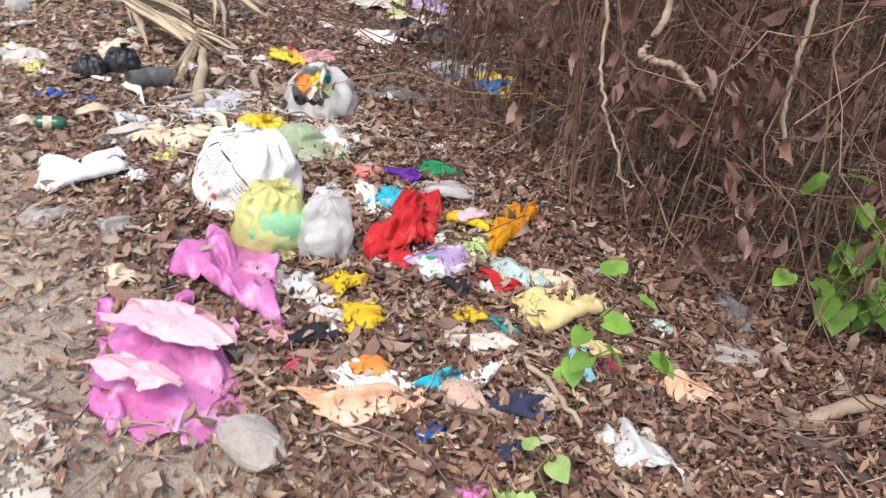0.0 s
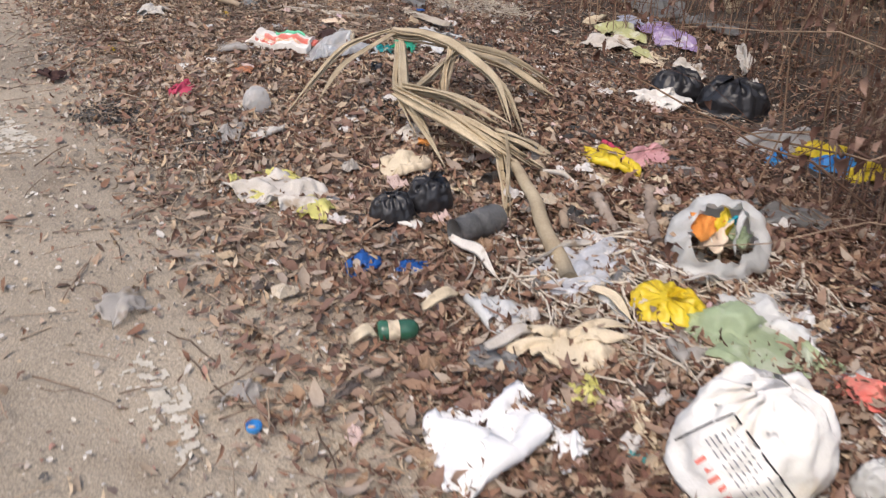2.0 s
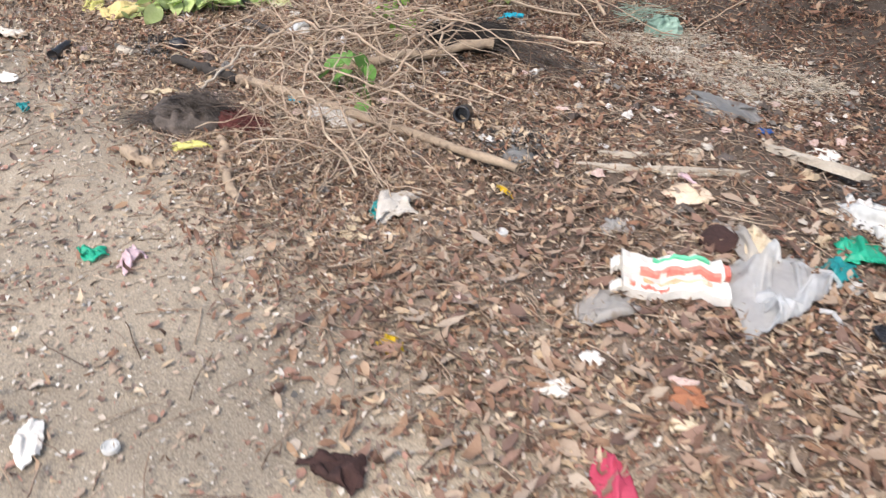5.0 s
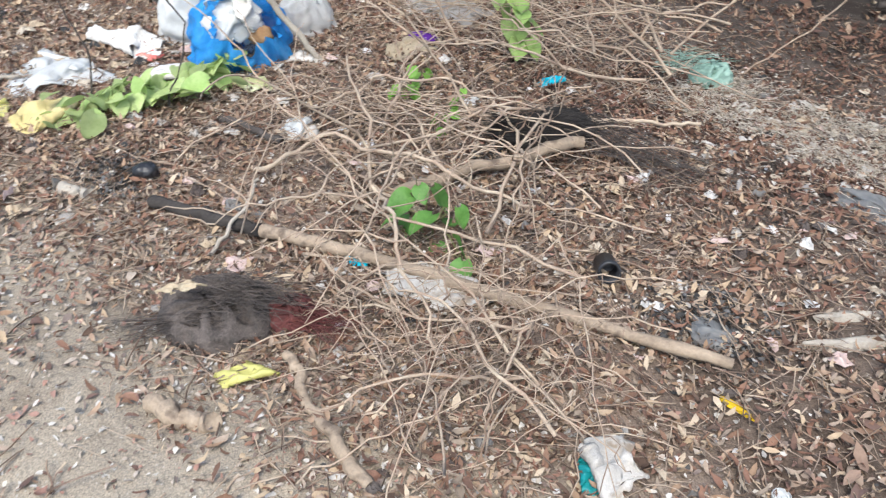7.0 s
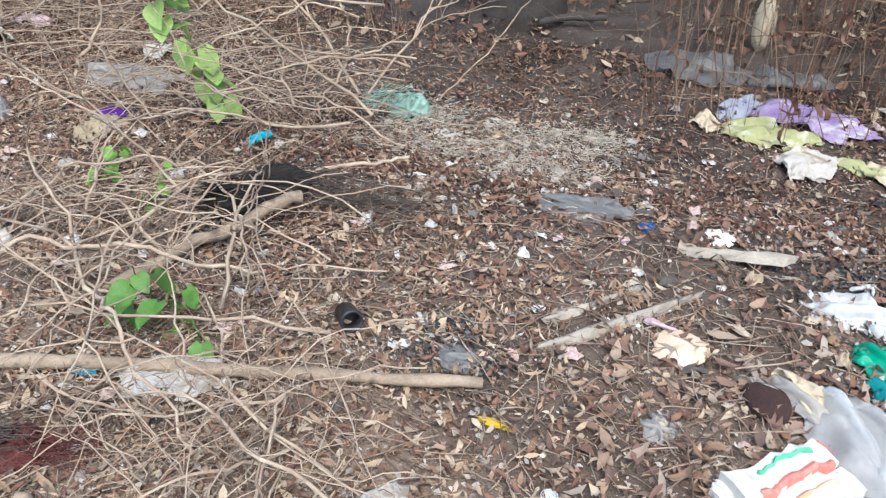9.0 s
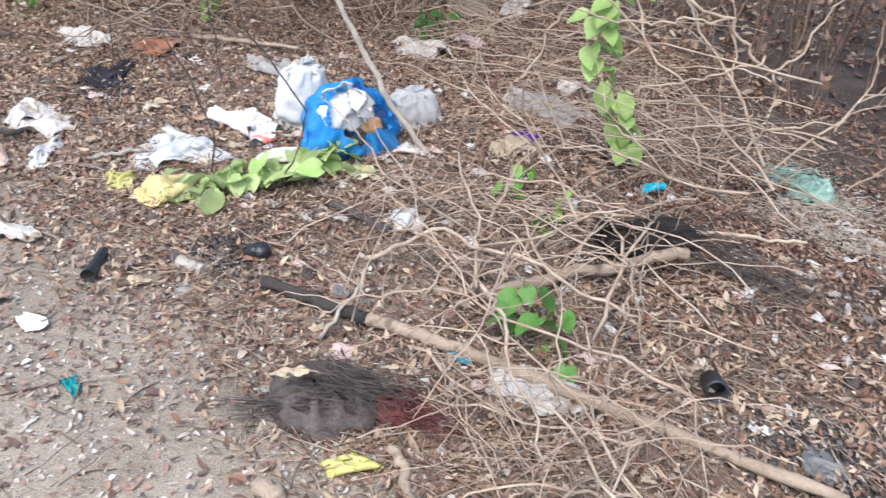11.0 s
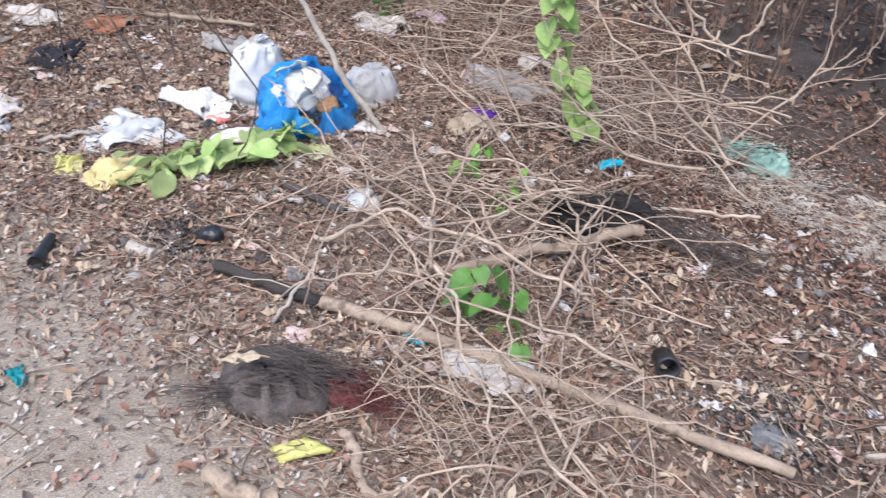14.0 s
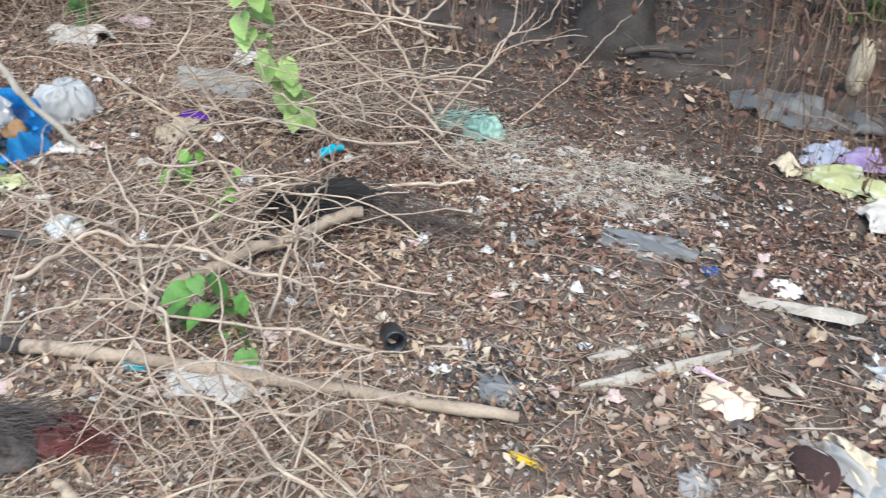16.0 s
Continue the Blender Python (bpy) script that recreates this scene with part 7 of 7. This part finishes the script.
def blue_bag():
    root = empty("carrier_bag", lay(-4.10, 8.50, 10), "thin blue plastic bag holding waste and a coconut husk", "carrier bag")
    v, f, top = bag_skin(0.46, 0.42, 0.36, 81, 1.9, 30, 72, mouth=0.66, tilt=(58, 14))
    part("body", mesh("body", v, f, BLUE), root)
    out = Euler((radians(58), radians(14), 0)).to_matrix() @ Vector((0, 0, 1))
    for k, (x, z, s, m, label) in enumerate([(-0.06, 0.02, 0.19, WHITE_FILM, "white film"), (0.02, 0.04, 0.17, PAPER, "white paper"), (-0.02, -0.04, 0.2, WHITE_FILM, "white film"), (-0.07, 0.08, 0.14, WHITE_FILM, "white film"), (0.06, -0.02, 0.13, MILKY, "milky film")]):
        v, f = sheet_mesh(s * 1.2, s, s * 0.55, 90 + k, 22)
        part("filling", mesh("filling", v, f, m), root, Matrix.Translation(Vector(top) - out * 0.075 + Vector((x, 0, z))) @ Euler((radians(58), radians(14), k)).to_matrix().to_4x4(), label)
    cv, cf = sac(0.11, 0.10, 0.09, 95, 1.2, 14, 24)
    part("coconut_husk", mesh("coconut_husk", cv, cf, HUSK), root, Matrix.Translation(Vector(top) - out * 0.08 + Vector((0.075, -0.02, -0.09))), "brown fibrous coconut husk")


blue_bag()


def milk_packet():
    root = empty("packet", lay(0.22, 2.55, -62, 0.03), "small white packet with green bands and red lettering", "packet")
    v, f = crumpled(0.125, 0.085, 0.035, 9, 8, 28, 1.5, 0.03)
    part("body", mesh("body", v, f, PAPER, False), root)
    for x, w, m in ((-0.042, 0.008, GREENPRINT), (0.042, 0.008, GREENPRINT), (-0.028, 0.003, GREENPRINT), (0.002, 0.008, REDPRINT)):
        vs = [(x + w * a / 2, 0.024 * b, 0.030) for a, b in ((-1, -1), (1, -1), (1, 1), (-1, 1))]
        vs += [(q[0], q[1], 0.012) for q in vs]
        part("printed_band", mesh("printed_band", vs, [(0, 1, 2, 3), (0, 4, 5, 1), (1, 5, 6, 2), (2, 6, 7, 3), (3, 7, 4, 0)], m, False), root)


milk_packet()
bag("foam_lump", 0.55, 8.35, 0.13, 0.11, 0.34, 20, CREAM, 88, "torn cream foam standing in the brush", "foam", slack=1.6, knot=False)

# waste inside the see-through bags
for name, x, y, s, m, label in (("filling", -0.27, 2.61, 0.19, LIME_GREEN, "green waste in a yellow bag"), ("filling", -0.13, 2.60, 0.12, WHITE_FILM, "white waste in a clear bag"), ("filling", -0.09, 2.66, 0.10, PAPER, "white paper waste in a clear bag")):
    v, f = sac(s, s * 0.8, s * 0.9, int(s * 1000), 1.2, 12, 20)
    thing("bagged_waste", mesh("bagged_waste", v, f, m), lay(x, y, 20, 0.02), label, "waste")


# strands on the bundles that stand in for feathers, and round the net
def fibre_tuft(seed, base, tip, n, wide, material, label, parent=None):
    rng = np.random.default_rng(seed)
    lines = []
    for _ in range(n):
        a = np.array(base) + rng.normal(0, wide, 3) * (1, 1, 0.5)
        b = np.array(tip) + rng.normal(0, wide * 1.6, 3) * (1, 1, 0.3)
        a[2], b[2] = max(a[2], 0.01 + float(ground_z(a[0], a[1]))), max(b[2], 0.006 + float(ground_z(b[0], b[1])))
        lines.append((wander(rng, a, b, 6, 0.006), np.linspace(0.0014, 0.0006, 6)))
    v, f = tubes(lines, 4)
    if parent:
        ob = part("fibre_tuft", mesh("fibre_tuft", v, f, material), parent, parent.matrix_world.inverted())
        tagged(ob, label, kind="stuff")
    else:
        thing("fibre_tuft", mesh("fibre_tuft", v, f, material), Matrix(), label, "fibre", kind="stuff")


fibre_tuft(1, (-4.02, 6.62, 0.06), (-4.30, 6.64, 0.02), 60, 0.022, DARK_STRANDS, "long dark strands trailing from the bird stand-in", dark_bundle)
fibre_tuft(2, (-4.0, 6.70, 0.11), (-3.90, 6.62, 0.115), 60, 0.035, DARK_STRANDS, "dark strands matted over the bird stand-in", dark_bundle)
fibre_tuft(5, (-4.06, 6.66, 0.10), (-3.86, 6.62, 0.09), 80, 0.04, DARK_STRANDS, "dark brown strands lying over the bird stand-in", dark_bundle)
fibre_tuft(6, (-3.82, 6.60, 0.06), (-3.70, 6.54, 0.04), 60, 0.025, RUSSET_STRANDS, "russet strands at the bird stand-in's end", russet_bundle)
fibre_tuft(7, (-2.08, 8.48, -0.1), (-1.92, 8.42, -0.08), 60, 0.05, NET, "loose green net strands round a balled net")
fibre_tuft(3, (-2.76, 7.46, 0.08), (-2.40, 7.15, 0.02), 70, 0.06, DARK_STRANDS, "dark fibres spreading from a bundle", black_bundle)
fibre_tuft(4, (-3.12, 7.52, 0.10), (-2.78, 7.50, 0.12), 160, 0.045, BLACK_STRANDS, "black strands matted on the feathery heap stand-in", black_bundle)

# pale straw strewn on the lower ground
def straw_clumps(seed, n, per):
    """Short pale straws lying matted in many small heaps."""
    rng = np.random.default_rng(seed)
    lines = []
    for _ in range(n):
        cu, cs, wide = rng.uniform(3.0, 3.8), rng.uniform(6.8, 7.9), rng.uniform(0.03, 0.11)
        for _ in range(per):
            x, y = at_us(rng.normal(cu, wide), rng.normal(cs, wide))
            a, ln, h = rng.uniform(0, 6.283), rng.uniform(0.012, 0.07), abs(rng.normal(0.012, 0.014)) + 0.006
            q = wander(rng, (x, y, 0), (x + ln * math.cos(a), y + ln * math.sin(a), rng.normal(0, 0.012)), 4, 0.004)
            q[:, 2] = np.maximum(0.004, q[:, 2] + h) + ground_z(q[:, 0], q[:, 1])
            lines.append((q, np.full(4, rng.uniform(0.0006, 0.0016))))
    v, f = tubes(lines, 3)
    thing("straw", mesh("straw", v, f, FLUFF), Matrix(), "pale matted straw strewn on dark soil", "straw", kind="stuff")


straw_clumps(77, 48, 90)
straw(np.random.default_rng(79), 200, 2.6, 3.9, 6.6, 8.1, 0.03, 0.10, "straw", "pale dry straw thinning out on soil", FLUFF, 0.001)
straw(np.random.default_rng(78), 500, 1.3, 2.2, 2.9, 3.6, 0.06, 0.2, "shredded_fibre", "pale shredded fibre strips in the rubbish", FLUFF, 0.0032)

# torn scraps between the larger rubbish, and pale matted clumps on the low ground
def scraps(seed, n, u0, u1, s0, s1, lo, hi, kinds, group):
    rng = np.random.default_rng(seed)
    for k in range(n):
        x, y = at_us(rng.uniform(u0, u1), rng.uniform(s0, s1))
        name, material, label, category = kinds[k % len(kinds)]
        size = rng.uniform(lo, hi)
        cloth(name, x, y, size, size * rng.uniform(0.35, 0.9), size * rng.uniform(0.2, 0.45), rng.uniform(0, 180), material, 4000 + seed * 50 + k, label, category, 0.0, group, rng.uniform(2.5, 5))


scraps(1, 40, 1.35, 2.55, 2.7, 4.1, 0.04, 0.13, (("plastic_film", WHITE_FILM, "torn white plastic film scrap", "plastic film"), ("plastic_film", CLEAR_DIRTY, "dirty clear film scrap among rubbish", "plastic film"), ("paper", PAPER, "small torn white paper", "paper"), ("plastic_film", GREY_FILM, "grey torn film scrap among rubbish", "plastic film"), ("paper", CREAM, "torn cream paper scrap", "paper")), "scraps between the bags")
scraps(5, 48, 1.25, 2.5, 1.7, 3.2, 0.03, 0.09, (("plastic_film", CLEAR_DIRTY, "dirty clear film scrap among rags", "plastic film"), ("paper", PAPER, "small torn white paper", "paper"), ("rag", NAVY, "small dark rag among rags", "rag"), ("rag", ROSE, "small faded pink rag", "rag"), ("cloth", WHITE_DIRTY, "small soiled white cloth", "cloth"), ("wrapper", FOIL, "small crumpled silver wrapper", "wrapper")), "scraps between the rags")
scraps(2, 26, 2.95, 3.9, 6.8, 8.0, 0.04, 0.10, (("fibre_clump", WHITE_DIRTY, "pale matted clump on dark soil", "clump"), ("fibre_clump", STRAW_CLUMP, "straw-coloured matted clump on dark soil", "clump")), "clumps on the low ground")
scraps(3, 16, 1.9, 3.0, 5.0, 7.4, 0.03, 0.07, (("plastic_film", CLEAR_DIRTY, "dirty film scrap trodden into soil", "plastic film"), ("paper", WHITE_DIRTY, "soiled paper scrap on soil", "paper")), "scraps on the soil")
scraps(4, 16, 1.3, 2.9, 8.6, 10.6, 0.04, 0.11, (("plastic_film", WHITE_DIRTY, "soiled white film scrap on leaves", "plastic film"), ("paper", PAPER, "small torn white paper", "paper")), "scraps behind the twigs")

# ---- green plants ----
leafy("vine_plant", 1, [((1.72, 2.8, -0.05), (1.35, 2.6, 0.50)), ((1.72, 2.8, -0.05), (1.60, 2.6, 0.18)), ((1.72, 2.8, -0.05), (1.33, 2.6, 0.17)), ((1.72, 2.8, -0.05), (1.50, 2.62, 0.36))], 10, 0.1, LEAF, "green heart-leaved climber at the thicket's edge")
leafy("seedling", 2, [((0.62, 2.1, 0.02), (0.66, 2.0, 0.40)), ((0.62, 2.1, 0.02), (0.76, 2.0, 0.20))], 5, 0.075, LEAF, "young green plant growing through rags")
leafy("seedling", 3, [((0.46, 1.70, 0.0), (0.43, 1.64, 0.07)), ((0.46, 1.70, 0.0), (0.56, 1.70, 0.07))], 4, 0.06, LEAF_PALE, "small pale green seedling in leaf litter")
leafy("vine_plant", 4, [((-2.82, 8.5, 0.0), (-2.91, 8.5, 0.28)), ((-2.91, 8.5, 0.26), (-3.0, 8.5, 0.62)), ((-3.0, 8.5, 0.60), (-2.84, 8.48, 0.90)), ((-2.84, 8.48, 0.88), (-2.68, 8.45, 1.25))], 13, 0.11, LEAF_PALE, "pale green climbing vine on dry branches")
leafy("bush", 5, [((-6.75, 9.6, 0), (-6.75, 9.6, 0.6)), ((-6.75, 9.6, 0), (-6.5, 9.45, 0.32)), ((-6.75, 9.6, 0), (-6.9, 9.5, 0.5)), ((-6.75, 9.6, 0), (-6.45, 9.4, 0.10)), ((-6.75, 9.6, 0), (-6.6, 9.35, 0.08)), ((-6.75, 9.6, 0), (-6.7, 9.4, 0.3))], 15, 0.13, LEAF, "leafy green bush beside the road")
leafy("seedling", 6, [((-3.39, 8.0, 0), (-3.38, 8.0, 0.14)), ((-3.39, 8.0, 0), (-3.45, 7.9, 0.08))], 6, 0.05, LEAF, "small bright green seedling among twigs")
leafy("seedling", 7, [((-3.31, 7.66, 0), (-3.3, 7.64, 0.10)), ((-3.31, 7.66, 0), (-3.2, 7.85, 0.10))], 6, 0.045, LEAF, "small green seedling under twigs")
leafy("seedling", 8, [((-3.42, 7.0, 0), (-3.46, 7.04, 0.20)), ((-3.42, 7.0, 0), (-3.40, 6.94, 0.11)), ((-3.42, 7.0, 0), (-3.36, 6.84, 0.05))], 4, 0.095, LEAF_MID, "broad-leaved green plant under twigs")
leafy("seedling", 9, [((-5.24, 10.63, 0), (-5.22, 10.6, 0.18))], 8, 0.09, LEAF, "green seedling before dead vines")
leafy("seedling", 10, [((-6.44, 10.75, 0), (-6.4, 10.7, 0.15))], 7, 0.09, LEAF, "green plant at the verge")
leafy("seedling", 11, [((-3.75, 10.9, -0.2), (-3.75, 10.8, 0.06)), ((-3.75, 10.9, -0.2), (-3.55, 10.85, 0.0))], 8, 0.10, LEAF_DEEP, "dark green plant behind the rubbish")
leafy("undergrowth", 13, [((-6.3, 11.4, 0), (-6.2, 11.3, 0.5)), ((-6.3, 11.4, 0), (-5.8, 11.4, 0.7)), ((-6.3, 11.4, 0), (-6.7, 11.2, 0.6))], 12, 0.11, LEAF, "bright green undergrowth at the verge")
leafy("undergrowth", 14, [((-7.2, 11.0, 0), (-7.1, 10.9, 0.6)), ((-7.2, 11.0, 0), (-6.8, 10.9, 0.8)), ((-7.2, 11.0, 0), (-7.5, 10.9, 0.8))], 14, 0.12, LEAF, "bright green roadside plant by dead vines")
leafy("undergrowth", 15, [((-5.6, 11.9, 0), (-5.5, 11.8, 0.7)), ((-5.6, 11.9, 0), (-5.2, 11.8, 0.9)), ((-5.6, 11.9, 0), (-6.0, 11.7, 1.0))], 14, 0.10, LEAF, "green leafy plant among dead vines")
leafy("undergrowth", 12, [((-5.4, 12.6, -0.1), (-5.2, 12.4, 0.5)), ((-5.4, 12.6, -0.1), (-5.7, 12.4, 0.6)), ((-5.4, 12.6, -0.1), (-6.2, 12.0, 0.8)), ((-5.4, 12.6, -0.1), (-4.7, 12.2, 0.4))], 12, 0.13, LEAF_DEEP, "green undergrowth behind dead vines")


def discarded_leaves():
    """Cut green leaves tipped out in a row."""
    root = empty("discarded_leaves", Matrix.Translation((-4.45, 8.05, 0.01)), "pile of discarded pale green leaves by the rubbish", "leaves")
    rng = np.random.default_rng(9)
    for k in range(84):
        t = rng.uniform(-1, 1)
        m = Matrix.Translation((0.34 * t, 0.21 * t + rng.normal(0, 0.06), rng.uniform(0.02, 0.09))) @ Euler((rng.normal(0, 0.55), rng.normal(0, 0.5), rng.uniform(0, 6.28))).to_matrix().to_4x4()
        part("leaf", leaf_mesh(LEAF_CUT if k % 5 else LEAF_PALE, 0.085 if k % 3 else 0.11), root, m)


discarded_leaves()



# husks, cane stubs and pale peelings in the heap
rod("cane_stub", [(-0.52, 4.31, 0.030), (-0.53, 3.91, 0.030)], 0.022, 0.019, BARK, "brown cane stub lying in the rubbish heap", "cane stub", 120)
rod("cane_stub", [(-0.73, 4.20, 0.030), (-0.65, 3.95, 0.030)], 0.02, 0.017, BARK, "brown cane stub lying in the rubbish heap", "cane stub", 121)
rod("cane_stub", [(-0.93, 4.44, 0.030), (-0.83, 3.92, 0.030)], 0.018, 0.015, WOOD, "brown cane stub lying in the rubbish heap", "cane stub", 122)
rod("cane_stub", [(-0.61, 4.06, 0.030), (-0.47, 4.03, 0.030)], 0.014, 0.012, WOOD, "brown cane stub lying in the rubbish heap", "cane stub", 123)
rod("cane_stub", [(-1.11, 4.25, 0.030), (-0.99, 4.32, 0.030)], 0.02, 0.017, CHAR, "brown cane stub lying in the rubbish heap", "cane stub", 124)
for k, (a, b) in enumerate([
    ((-1.19, 3.77, 0.050), (-1.02, 3.57, 0.030)),
    ((-1.22, 3.36, 0.050), (-1.13, 3.48, 0.030)),
    ((-1.04, 3.22, 0.050), (-0.90, 3.35, 0.030)),
    ((-0.76, 3.56, 0.050), (-0.65, 3.44, 0.030)),
    ((-0.91, 4.33, 0.050), (-0.77, 4.25, 0.030)),
    ((-0.83, 3.31, 0.050), (-0.65, 3.41, 0.030)),
    ((-0.94, 3.66, 0.050), (-0.73, 3.87, 0.030)),
    ((-1.38, 3.17, 0.050), (-1.32, 3.24, 0.030)),
    ((-0.49, 3.65, 0.050), (-0.35, 3.72, 0.030)),
]):
    v, f = ribbon([a, tuple((p + q) / 2 + d for p, q, d in zip(a, b, (0.01, 0.02, 0.02))), b], 0.035, 400 + k)
    thing("peeling", mesh("peeling", v, f, CREAM if k % 2 else WHITE_DIRTY), Matrix(), "curled pale peeling strip in the rubbish heap", "peeling", "peelings in the heap")
rod("tin", [(-1.18, 3.79, 0.05), (-1.05, 3.94, 0.05)], 0.046, 0.044, TIN, "dark grey dented tin lying on leaves", "tin", 140, 0.001, 20)


# dry leaves fallen on the rubbish
def leaves_on_top():
    bpy.context.view_layer.update()
    deps = bpy.context.evaluated_depsgraph_get()
    rng = np.random.default_rng(55)
    pos = []
    for _ in range(9000):
        u, s = rng.uniform(0.7, 2.65), rng.uniform(0.9, 4.6)
        x, y = at_us(u, s)
        hit, place, normal, _, ob, _ = scene.ray_cast(deps, Vector((x, y, 0.45)), Vector((0, 0, -1)))
        if hit and normal.z > 0.6 and place.z < 0.15 and ob.name.split(".")[0] in ("cloth", "rag", "paper", "plastic_film", "plastic_sheet", "packet", "wrapper", "plastic_bag", "husk_fibre", "body") and rng.uniform() < 0.14:
            pos.append((x, y, place.z + 0.008))
    pos = np.array(pos)
    k = len(pos)
    ln = rng.uniform(0.02, 0.055, k)
    v, f = leaf_cloud(rng, pos, ln, ln * rng.uniform(0.2, 0.5, k), 0.35)
    thing("leaf_litter", big_mesh("leaf_litter", v, f, LITTER), Matrix(), "dry brown leaves fallen on the rags and bags", "leaf litter", kind="stuff")


leaves_on_top()
